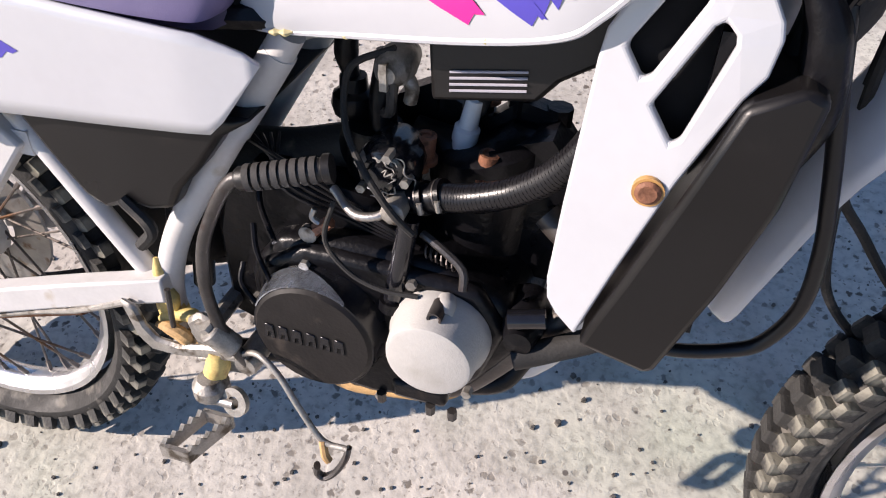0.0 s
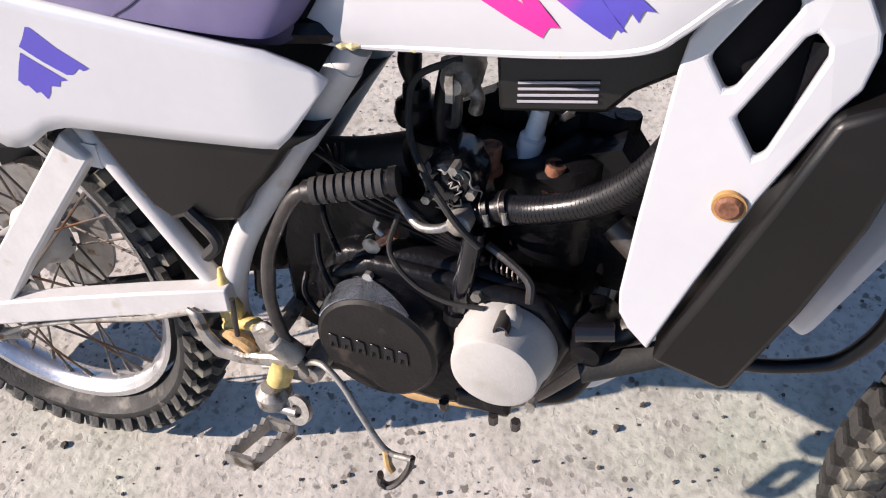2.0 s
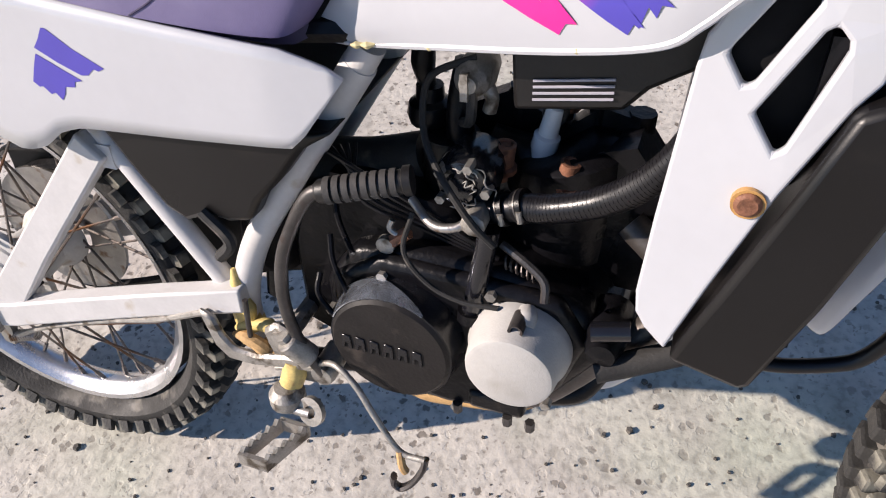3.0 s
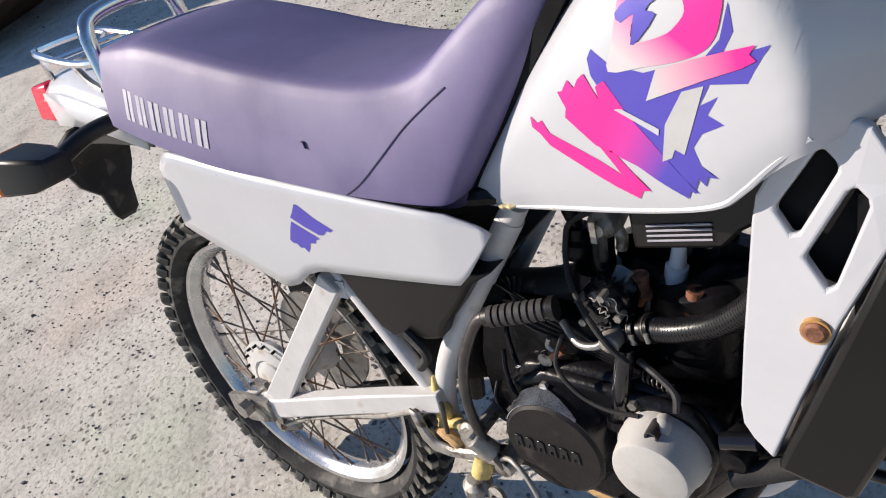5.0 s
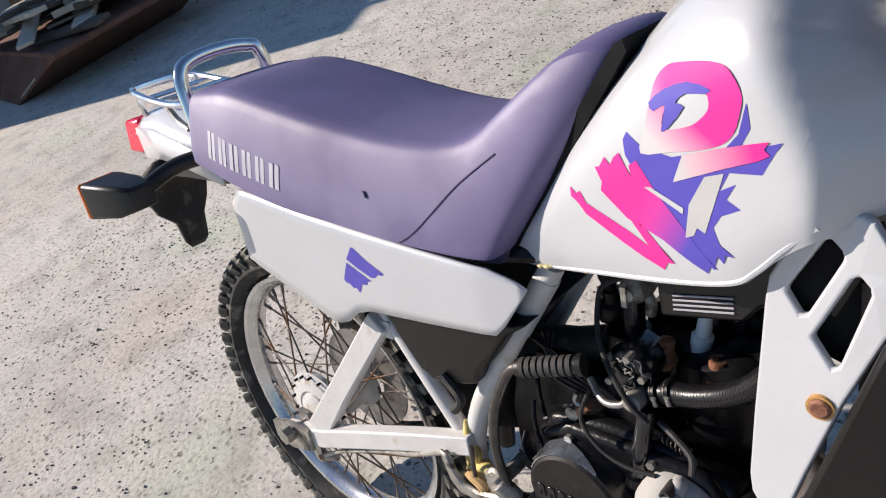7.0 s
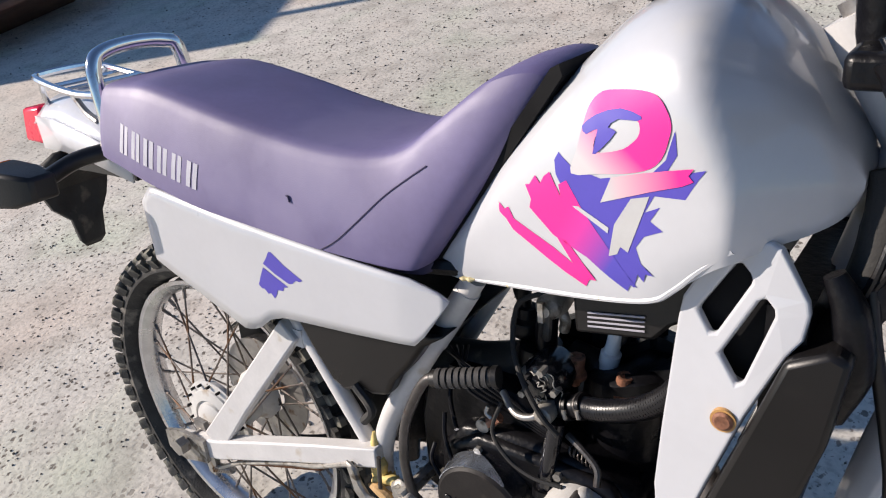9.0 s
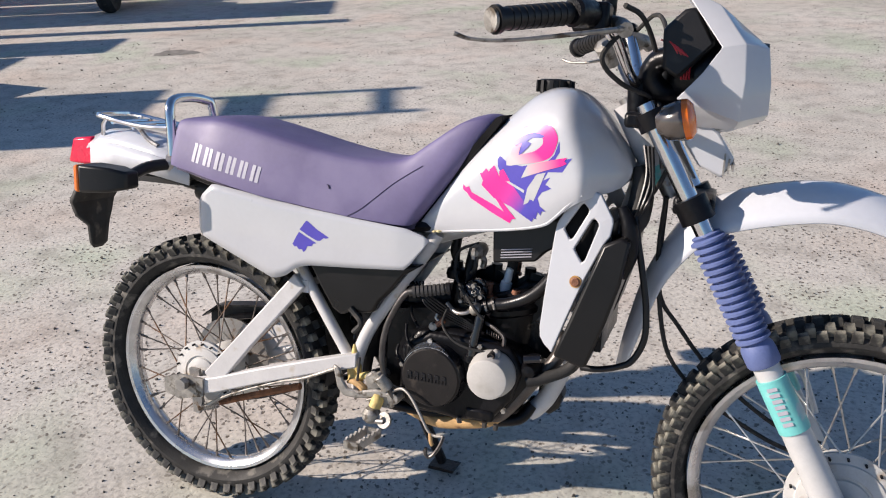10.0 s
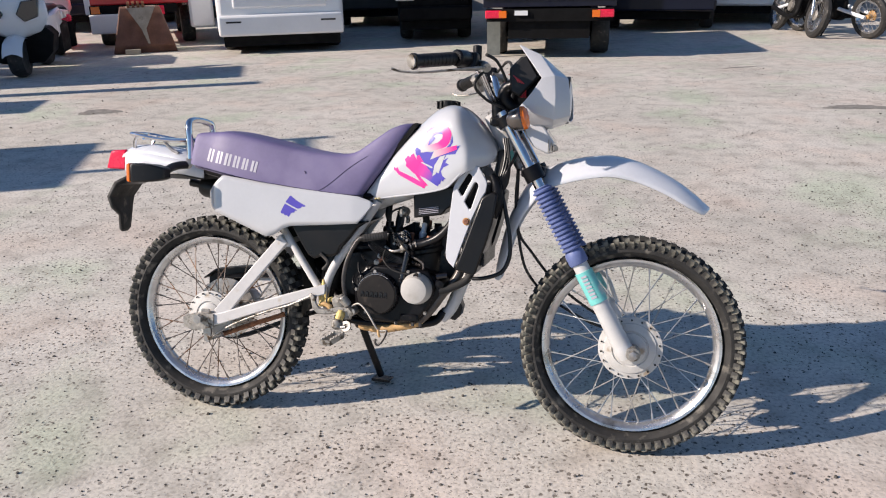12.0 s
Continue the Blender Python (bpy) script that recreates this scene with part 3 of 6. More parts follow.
for s in (-1, 1):
    part("subframe_tube", tube([(-0.405, s * 0.062, 0.61), (-0.388, s * 0.062, 0.582), (-0.32, s * 0.066, 0.482), (-0.262, s * 0.070, 0.400)], 0.0115, 10), FR, frame_part)
    part("seat_rail", tube([(-0.08, s * 0.06, 0.70), (-0.30, s * 0.08, 0.69), (-0.55, s * 0.085, 0.735), (-0.75, s * 0.06, 0.775)], 0.011, 8), ENGINE, frame_part)
    part("yellowed_joint", tube([(-0.262, s * 0.0690, 0.400), (-0.258, s * 0.0715, 0.383), (-0.254, s * 0.0720, 0.366)], [0.0125, 0.0153, 0.0153], 12), YELLOWED, frame_part, "yellow rust-stained frame joint")
streak = tube([(-0.258, -0.0775, 0.446), (-0.255, -0.0800, 0.432), (-0.253, -0.0815, 0.415), (-0.246, -0.0835, 0.402), (-0.242, -0.0845, 0.390)], [0.002, 0.0065, 0.0060, 0.0085, 0.004], 10)
part("rust_streak", streak, YELLOWED, frame_part, "yellow rust stain down the frame tube")
part("rust_streak", tube([(-0.268, -0.080, 0.366), (-0.256, -0.083, 0.374), (-0.240, -0.086, 0.384), (-0.222, -0.088, 0.390), (-0.212, -0.088, 0.385)], [0.004, 0.009, 0.006, 0.008, 0.003], 10), YELLOWED, frame_part, "yellow rust-stained weld")
part("rust_clip", tube([(-0.262, -0.094, 0.372), (-0.244, -0.098, 0.376), (-0.228, -0.098, 0.368), (-0.222, -0.096, 0.352)], [0.003, 0.007, 0.008, 0.004], 9), RUST_PAINT, frame_part, "rusted cable clip")
part("clip_rod", tube([(-0.236, -0.097, 0.428), (-0.237, -0.099, 0.400), (-0.239, -0.099, 0.372)], 0.0028, 8), LEVER, frame_part)
part("rust_lump", tube([(-0.232, -0.088, 0.366), (-0.218, -0.092, 0.360), (-0.204, -0.093, 0.352)], [0.006, 0.010, 0.006], 8), RUST_PAINT, frame_part, "rusted bracket end")
part("backbone", tube([(-0.12, 0, 0.68), (0.05, 0, 0.745), (0.20, 0, 0.84)], 0.026, 12), FR, frame_part)
part("head_tube", rod(HEAD - RAKE * 0.075, HEAD + RAKE * 0.05, 0.028, 16), FR, frame_part, "white steering head, yellowed")
part("down_tube", tube([(0.262, 0, 0.85), (0.225, 0, 0.70), (0.165, 0, 0.50), (0.125, 0, 0.39), (0.100, 0, 0.352), (0.088, 0, 0.342)], 0.0175, 12), FR, frame_part)
for s in (-1, 1):
    part("cradle_tube", tube([(0.095, s * 0.012, 0.362), (0.075, s * 0.025, 0.335), (0.03, s * 0.030, 0.322)], 0.0115, 10), ENGINE, frame_part)
    part("lower_rail", tube([(0.032, s * 0.030, 0.3225), (-0.04, s * 0.032, 0.318), (-0.15, s * 0.045, 0.320), (-0.22, s * 0.075, 0.338)], 0.0110, 10), ENGINE, frame_part, "black lower frame rail")
HOOK = [(-0.290, 0.408), (-0.272, 0.400), (-0.267, 0.378), (-0.257, 0.364), (-0.233, 0.362), (-0.197, 0.372), (-0.168, 0.374), (-0.166, 0.360), (-0.200, 0.354), (-0.236, 0.346), (-0.266, 0.346), (-0.280, 0.362)]
part("pivot_bolt", spun([(0.0, 0), (0.014, 0.01), (0.014, 0.06), (0.009, 0.07), (0.009, 0.93), (0.014, 0.94), (0.0, 1)], (-0.200, -0.107, 0.386), (-0.200, 0.107, 0.386), 8), CAST, frame_part)
part("pivot_plate", slab([(-0.224, 0.392), (-0.207, 0.407), (-0.186, 0.397), (-0.160, 0.358), (-0.160, 0.336), (-0.185, 0.333), (-0.214, 0.350)], -0.100, -0.090), CAST, frame_part, "dirty aluminium pivot plate").modifiers.new("edge", "BEVEL").width = 0.004
part("pivot_bracket", slab(HOOK, -0.107, -0.099), CAST, frame_part, "grimy hooked footrest bracket").modifiers.new("edge", "BEVEL").width = 0.003
barrel = part("pivot_barrel", spun([(0.0, 0), (0.011, 0.01), (0.0125, 0.06), (0.0125, 0.90), (0.0105, 0.96), (0.0, 0.97)], (-0.187, -0.112, 0.405), (-0.168, -0.104, 0.378), 18), CAST, frame_part, "dusty grey pivot barrel")
part("barrel_bolt", spun([(0.0075, 0), (0.0075, 0.9), (0.0, 1.0)], (-0.1900, -0.1125, 0.4095), (-0.186, -0.111, 0.403), 6), CAST, barrel)

# ---- engine ----
engine = part("engine", slab([(-0.165, 0.345), (-0.13, 0.325), (0.025, 0.327), (0.052, 0.355), (0.080, 0.395), (0.105, 0.432), (0.085, 0.475), (0.02, 0.50), (-0.06, 0.505), (-0.13, 0.495), (-0.165, 0.45)], -0.066, 0.085), ENGINE, bike, "oily black single-cylinder engine")
softened(engine, 0.012, 3)
part("gearbox", slab([(-0.208, 0.365), (-0.208, 0.47), (-0.192, 0.53), (-0.10, 0.545), (-0.02, 0.53), (-0.02, 0.40), (-0.15, 0.34)], -0.045, 0.06), ENGINE, engine, "black gearbox housing").modifiers.new("edge", "BEVEL").width = 0.008
COV = (-0.085, 0, 0.416)
cover = part("clutch_cover", lathe([(0.0565, -0.1012), (0.0590, -0.1004), (0.0600, -0.097), (0.0625, -0.078), (0.0660, -0.073), (0.0665, -0.06)][::-1], COV, "Y", 48), RIM_BLACK, engine, "round black cover with a worn face and raised marks")
# tapered bright crescent along the upper rim: a modelled highlight, the rim is gloss black
band = []
for a in range(56, 157, 4):
    thin = min(1.0, (a - 50) / 50, (162 - a) / 20)
    u, v = math.cos(radians(a)), math.sin(radians(a))
    band.append([(COV[0] + r_ * u, y_, COV[2] + r_ * v) for r_, y_ in ((0.0585, -0.1015), (0.0596, -0.1018), (0.0596 + 0.0055 * thin, -0.1018 + 0.0215 * thin), (0.0585, -0.1000 + 0.021 * thin))])
part("rim_glint", loft(band), RIM_GLINT, cover, "pale metal crescent standing in for the sky's reflection on the rim")
part("cover_face", lathe([(0.0, -0.1040), (0.0545, -0.1040), (0.0575, -0.1010)][::-1], COV, "Y", 48, caps=False), COVER, cover, "scuffed matt black face")
softened(part("outer_cover", slab([(-0.158, 0.37), (-0.135, 0.338), (-0.04, 0.33), (0.030, 0.341), (0.066, 0.388), (0.086, 0.45), (0.06, 0.49), (-0.0, 0.495), (-0.10, 0.497), (-0.15, 0.465)], -0.076, -0.058), ENGINE, engine, "black outer crankcase cover"), 0.008, 3)
for i in range(6):
    x = -0.132 + 0.0138 * i
    bm = slab([(x, 0.4085), (x + 0.0035, 0.4082), (x + 0.0042, 0.4150), (x + 0.0068, 0.4150), (x + 0.0070, 0.4078), (x + 0.0106, 0.4076), (x + 0.0098, 0.4240), (x + 0.0015, 0.4250)], -0.1056, -0.1035)
    softened(part("raised_mark", bm, RIM_BLACK, cover, "raised glossy mark"), 0.0006, 1)
for k in range(7):
    a = 0.3 + 2 * math.pi * k / 7
    part("cover_bolt", lathe([(0.0050, -0.081), (0.0050, -0.072)], (-0.04 + 0.115 * math.cos(a), 0, 0.412 + 0.079 * math.sin(a)), "Y", 6), CAST, engine)
PUMP = (0.029, 0, 0.438)
pump = part("pump_cover", lathe([(0.0, -0.1172), (0.034, -0.1170), (0.0372, -0.1158), (0.0388, -0.112), (0.0415, -0.094), (0.0445, -0.088), (0.0455, -0.080), (0.0455, -0.060)][::-1], PUMP, "Y", 40), GREY_CAST, engine, "sandblasted grey round pump cover")
part("boss", tube([(0.034, -0.078, 0.479), (0.035, -0.086, 0.478), (0.035, -0.094, 0.474)], [0.008, 0.010, 0.009], 12), GREY_CAST, pump)
part("boss_bolt", lathe([(0.0, -0.1005), (0.0036, -0.1005), (0.0042, -0.1060), (0.0064, -0.1068), (0.0068, -0.1040), (0.0068, -0.086)], (0.031, 0, 0.4795), "Y", 12), LEVER, pump, "dark hollow bolt head")
cylinder = part("cylinder", loft([[(x0 + 0.055 * math.cos(a) * w, 0.03 + 0.055 * math.sin(a) * w, z + 0.012 * math.cos(a)) for a in [2 * math.pi * k / 24 for k in range(24)]] for x0, z, w in ((0.03, 0.47, 1.0), (0.035, 0.53, 1.0), (0.036, 0.535, 1.08), (0.037, 0.545, 1.08), (0.038, 0.55, 0.98), (0.04, 0.575, 0.95), (0.04, 0.582, 0.8), (0.04, 0.584, 0.3))]), ENGINE, engine, "black water-cooled cylinder and head")
for x, y, z in ((-0.008, -0.010, 0.566), (0.047, -0.012, 0.560), (0.070, 0.05, 0.575), (0.03, 0.05, 0.60)):
    head_bolt = part("head_bolt", spun([(0.0, 0.06), (0.0055, 0.06), (0.0062, 0.0), (0.0090, 0.02), (0.0092, 0.55), (0.0125, 0.60), (0.0125, 0.72), (0.006, 0.75), (0.006, 1)], (x, y, z + 0.026), (x - 0.004, y, z - 0.01), 12), COPPER, cylinder, "rusty copper-coloured nut")
part("port_casting", slab([(0.05, 0.46), (0.125, 0.455), (0.128, 0.555), (0.095, 0.60), (0.05, 0.585)], 0.0, 0.055), ENGINE, engine, "black exhaust port casting")
plug = part("spark_plug", spun([(0.010, 0), (0.010, 0.15), (0.0115, 0.2), (0.0115, 0.42), (0.0085, 0.46), (0.0075, 0.95), (0.004, 1)], (0.016, 0.012, 0.570), (0.027, 0.012, 0.622), 12), CERAMIC, engine, "white ceramic spark plug")
part("plug_cap", tube([(0.024, 0.018, 0.606), (0.028, 0.018, 0.628), (0.02, 0.02, 0.65), (0.0, 0.02, 0.67)], 0.0105, 10), RUBBER, plug, "grey plug cap and lead")
for k in range(4):
    part("head_stud", rod((-0.012 + 0.034 * k, 0.045, 0.56), (-0.010 + 0.034 * k, 0.045, 0.618 - 0.01 * (k % 2)), 0.0115, 8), ENGINE, cylinder)
part("engine_mount", slab([(0.0, 0.55), (0.085, 0.555), (0.09, 0.605), (0.06, 0.612), (0.035, 0.592), (0.01, 0.60), (-0.02, 0.615), (-0.05, 0.60), (-0.06, 0.55), (0.0, 0.53)], 0.035, 0.055), ENGINE, engine, "black cylinder head stay")

# carburettor, intake and hoses
carb = part("carburettor", lathe([(0.0, 0.0), (0.024, 0.0), (0.026, -0.01), (0.027, -0.05), (0.022, -0.055), (0.0, -0.06)], (-0.060, 0.005, 0.585), "Z", 20), ENGINE, bike, "black carburettor with a mushroom cap")
part("carb_top", lathe([(0.0, 0.034), (0.012, 0.034), (0.013, 0.022), (0.019, 0.018), (0.021, 0.008), (0.019, 0.0)], (-0.085, 0.02, 0.585), "Z", 16), ENGINE, carb)
part("carb_lead", tube([(-0.085, 0.02, 0.612), (-0.09, 0.02, 0.64), (-0.085, 0.02, 0.675)], [0.006, 0.011, 0.009], 10), ENGINE, carb)
part("air_tube", tube([(-0.050, 0.0, 0.57), (-0.052, 0.005, 0.61), (-0.046, 0.01, 0.65)], 0.0125, 10), ENGINE, carb)
part("float_bowl", box(-0.085, -0.032, -0.022, 0.028, 0.50, 0.535), CAST, carb, "dirty metal float bowl")
part("intake_boot", tube([(-0.085, 0.01, 0.555), (-0.14, 0.01, 0.536), (-0.20, 0.0, 0.528)], [0.022, 0.024, 0.028], 14), RUBBER, bike, "black rubber intake boot")
part("intake_manifold", tube([(-0.03, 0.02, 0.575), (0.01, 0.02, 0.565)], [0.015, 0.018], 14), ENGINE, bike)
oil_pump = part("oil_pump", lathe([(0.0, -0.066), (0.012, -0.064), (0.014, -0.058), (0.021, -0.056), (0.026, -0.048), (0.027, -0.035), (0.024, -0.01)], (-0.030, 0, 0.575), "Y", 14), GLOSS_BLACK, bike, "greasy metal thermostat housing")
for k in range(5):
    a = 2 * math.pi * k / 5
    part("pump_screw", lathe([(0.0042, -0.064), (0.0042, -0.05)], (-0.030 + 0.021 * math.cos(a), 0, 0.575 + 0.021 * math.sin(a)), "Y", 6), CAST, oil_pump)
HOSE = [(-0.010, -0.050, 0.552), (0.015, -0.053, 0.562), (0.042, -0.055, 0.568), (0.078, -0.060, 0.585), (0.106, -0.066, 0.609), (0.127, -0.070, 0.638), (0.146, -0.068, 0.678)]
rng = random.Random(31)
# random bright arcs stand in for wet glints and scratches on the housing
for k in range(8):
    a0, rr, way = rng.uniform(0, 360), rng.uniform(0.010, 0.025), rng.choice((-1, 1))
    pts = []
    for j in range(7):
        a, r_ = radians(a0 + way * 11 * j), rr + rng.uniform(-0.0035, 0.0035)
        pts.append((-0.030 + r_ * math.cos(a), -0.0655 + 0.55 * max(0.0, r_ - 0.012) + rng.uniform(-0.002, 0.001), 0.575 + r_ * math.sin(a)))
    part("edge_glint", tube(pts, [0.0003, 0.0007, 0.0005, 0.0009, 0.0005, 0.0007, 0.0003], 6), CAST, oil_pump, "bright stroke for glints and scratches on the edge")
hose = part("coolant_hose", tube(HOSE, 0.0117, 16, 10), HOSE_RUBBER, bike, "ribbed black coolant hose")
for k in range(40):
    p = curve_through(HOSE, 10)
    q, d = p[14 + k], (p[15 + k] - p[13 + k]).normalized()
    part("hose_rib", rod(q - d * 0.0010, q + d * 0.0010, 0.0120, 14), HOSE_RUBBER, hose)
for x, z in ((0.004, 0.5580), (0.019, 0.5635)):
    part("hose_clamp", rod((x - 0.0040, -0.0520, z - 0.0020), (x + 0.0040, -0.0528, z + 0.0020), 0.0142, 16), ENGINE, hose, "black hose clamp")
    part("clamp_wire", rod((x - 0.0006, -0.0523, z - 0.0003), (x + 0.0006, -0.0525, z + 0.0003), 0.0147, 18), LEVER, hose, "worn clamp wire")
    part("clamp_screw", rod((x, -0.066, z + 0.004), (x + 0.002, -0.066, z - 0.006), 0.0026, 8), CAST, hose)
small_hose = part("small_hose", tube([(-0.018, -0.066, 0.552), (-0.032, -0.072, 0.544), (-0.052, -0.070, 0.542), (-0.075, -0.055, 0.552)], 0.0040, 10), STEEL, bike, "bent metal coolant pipe")
part("hose_joint", lathe([(0.0, -0.080), (0.007, -0.079), (0.0105, -0.076), (0.0105, -0.055)], (-0.015, 0, 0.553), "Y", 10), CAST, small_hose, "brass-centred union bolt")
part("oil_line", tube([(-0.004, -0.066, 0.545), (-0.007, -0.070, 0.52), (-0.014, -0.075, 0.475), (-0.016, -0.077, 0.452)], 0.0092, 12), GLOSS_BLACK, bike, "glossy black water pipe")
part("oil_line_collar", rod((-0.0155, -0.077, 0.464), (-0.016, -0.078, 0.454), 0.0122, 12), ENGINE, bike)
part("drain_hose", tube([(0.005, -0.060, 0.528), (0.028, -0.068, 0.520), (0.045, -0.075, 0.510), (0.048, -0.082, 0.495)], 0.0038, 8), LEVER, bike, "short grey drain hose")
part("throttle_cable", tube([(-0.03, -0.02, 0.668), (-0.062, -0.028, 0.654), (-0.070, -0.032, 0.632), (-0.063, -0.048, 0.606), (-0.040, -0.070, 0.585), (-0.014, -0.082, 0.560), (0.004, -0.080, 0.540)], 0.0030, 8), RUBBER, bike, "thin black throttle cable")
part("overflow_tube", tube([(-0.068, -0.07, 0.55), (-0.072, -0.085, 0.52), (-0.05, -0.09, 0.495), (-0.02, -0.09, 0.483), (0.01, -0.085, 0.48)], 0.0024, 8), RUBBER, bike)
fitting = part("banjo_fitting", lathe([(0.004, -0.068), (0.0085, -0.067), (0.0085, -0.060), (0.004, -0.058)], (-0.098, 0, 0.505), "Y", 12), CAST, bike, "small dirty banjo fitting")
part("fitting_nut", rod((-0.094, -0.062, 0.507), (-0.078, -0.060, 0.520), 0.0062, 6), COPPER, fitting, "copper-coloured nut")
part("fitting_pipe", tube([(-0.092, -0.060, 0.530), (-0.094, -0.062, 0.522), (-0.086, -0.062, 0.516)], 0.0028, 8), STEEL, fitting)
for k, (p0, p1) in enumerate((((-0.155, -0.06, 0.50), (-0.125, -0.09, 0.455)), ((-0.150, -0.05, 0.535), (-0.120, -0.085, 0.505)), ((-0.165, -0.07, 0.46), (-0.145, -0.09, 0.43)))):
    part("linkage", tube([p0, ((p0[0] + p1[0]) / 2 - 0.008, p0[1] - 0.012, (p0[2] + p1[2]) / 2), p1], 0.0028, 8), ENGINE, bike)
part("regulator", box(-0.165, -0.115, -0.03, 0.02, 0.50, 0.545), ENGINE, bike, "black finned regulator")
for k in range(5):
    part("loom_wire", tube([(-0.16 + 0.006 * k, -0.045 + 0.004 * k, 0.58), (-0.12, -0.05 - 0.003 * k, 0.565 - 0.004 * k), (-0.07, -0.045, 0.535 - 0.005 * k), (-0.02 + 0.01 * k, -0.05, 0.515 - 0.006 * k)], 0.0022, 6), HOSE_RUBBER, bike)
part("coil_spring", tube([(0.008 + 0.0006 * k, -0.062 + 0.005 * math.cos(k * 0.8), 0.512 - 0.0002 * k + 0.005 * math.sin(k * 0.8)) for k in range(50)], 0.0011, 5, 1, smooth=False), LEVER, bike, "small cable spring")
softened(part("sump_casting", box(-0.020, 0.036, -0.080, -0.05, 0.338, 0.362), ENGINE, bike, "oily cast sump edge"), 0.006, 2)
for x in (-0.02, 0.03, 0.052):
    part("sump_bolt", rod((x - 0.01, -0.078, 0.338), (x - 0.01, -0.078, 0.327), 0.005, 6), LEVER, bike)
part("header_flange", lathe([(0.0, -0.09), (0.012, -0.088), (0.018, -0.07), (0.02, -0.03)], (0.098, 0, 0.455), "Y", 14), ENGINE, bike)
part("water_stub", rod((0.088, -0.085, 0.478), (0.118, -0.08, 0.483), 0.0085, 12), GLOSS_BLACK, bike)
valve = part("fuel_tap", lathe([(0.0, -0.058), (0.007, -0.057), (0.0085, -0.053), (0.0130, -0.050), (0.0150, -0.044), (0.0165, -0.030), (0.013, -0.01)], (-0.032, 0.02, 0.652), "Y", 14), CAST, bike, "dull metal fuel tap")
part("tap_outlet", tube([(-0.026, -0.01, 0.644), (-0.02, -0.012, 0.632), (-0.022, -0.012, 0.62)], 0.006, 10), CAST, valve)
part("tap_lever", box(-0.037, -0.031, -0.040, -0.034, 0.640, 0.662), CAST, valve)
part("fuel_line", tube([(-0.03, -0.03, 0.646), (-0.032, -0.03, 0.62), (-0.045, -0.01, 0.605)], 0.0045, 8), RUBBER, valve)

# coolant box with louvres
cbox = softened(part("coolant_box", slab([(0.004, 0.638), (0.085, 0.650), (0.100, 0.668), (0.150, 0.70), (0.155, 0.74), (0.0, 0.71), (0.002, 0.672)], -0.038, 0.05), BLACK, bike, "black plastic control box with pale louvres"), 0.004)
for k in range(4):
    z = 0.650 + 0.0050 * k
    part("louvre", rod((0.019, -0.0392, z), (0.077, -0.0392, z + 0.0090), 0.0011, 6), LETTER, cbox)

# kick starter, pedal, footrests, stand
kick = part("kickstarter", tube([(-0.157, -0.104, 0.362), (-0.168, -0.107, 0.385), (-0.179, -0.107, 0.412), (-0.184, -0.107, 0.455), (-0.177, -0.106, 0.503), (-0.161, -0.104, 0.542), (-0.148, -0.103, 0.565), (-0.138, -0.102, 0.576), (-0.130, -0.101, 0.578)], 0.0060, 12), LEVER, bike, "worn steel kick starter lever with a ribbed rubber")
GRIP_A, GRIP_B = Vector((-0.136, -0.101, 0.576)), Vector((-0.062, -0.080, 0.589))
kr = part("kick_rubber", spun([(0.008, 0), (0.0098, 0.03), (0.0098, 0.9), (0.0122, 0.92), (0.0122, 1.0), (0.0, 1.0)], GRIP_A, GRIP_B, 14), BLACK, kick, "ribbed greyed rubber")
for k in range(8):
    t = 0.10 + 0.098 * k
    a, b_ = GRIP_A, GRIP_B
    part("rubber_rib", rod(a.lerp(b_, t), a.lerp(b_, t + 0.066), 0.0112, 14), GRIP_GREY, kr)
part("kick_hub", lathe([(0.0, -0.110), (0.011, -0.109), (0.013, -0.104), (0.013, -0.07)], (-0.158, 0, 0.361), "Y", 14), CAST, kick)
pedal = part("brake_pedal", tube([(-0.215, -0.100, 0.345), (-0.175, -0.104, 0.364), (-0.150, -0.108, 0.382), (-0.132, -0.115, 0.388), (-0.112, -0.122, 0.376), (-0.090, -0.132, 0.352), (-0.066, -0.138, 0.322), (-0.040, -0.140, 0.322)], 0.0031, 10), CAST, bike, "long thin steel brake pedal")
part("pedal_pad", tube([(-0.040, -0.138, 0.322), (-0.042, -0.143, 0.310), (-0.052, -0.146, 0.290), (-0.063, -0.148, 0.280), (-0.070, -0.149, 0.286), (-0.069, -0.149, 0.297)], 0.0034, 8, flat=1.5), LEVER, pedal, "serrated pedal pad")
part("pad_stain", tube([(-0.066, -0.138, 0.322), (-0.062, -0.144, 0.310), (-0.058, -0.145, 0.303)], 0.0040, 8), RUST_PAINT, pedal, "rust-brown weld of the pad")


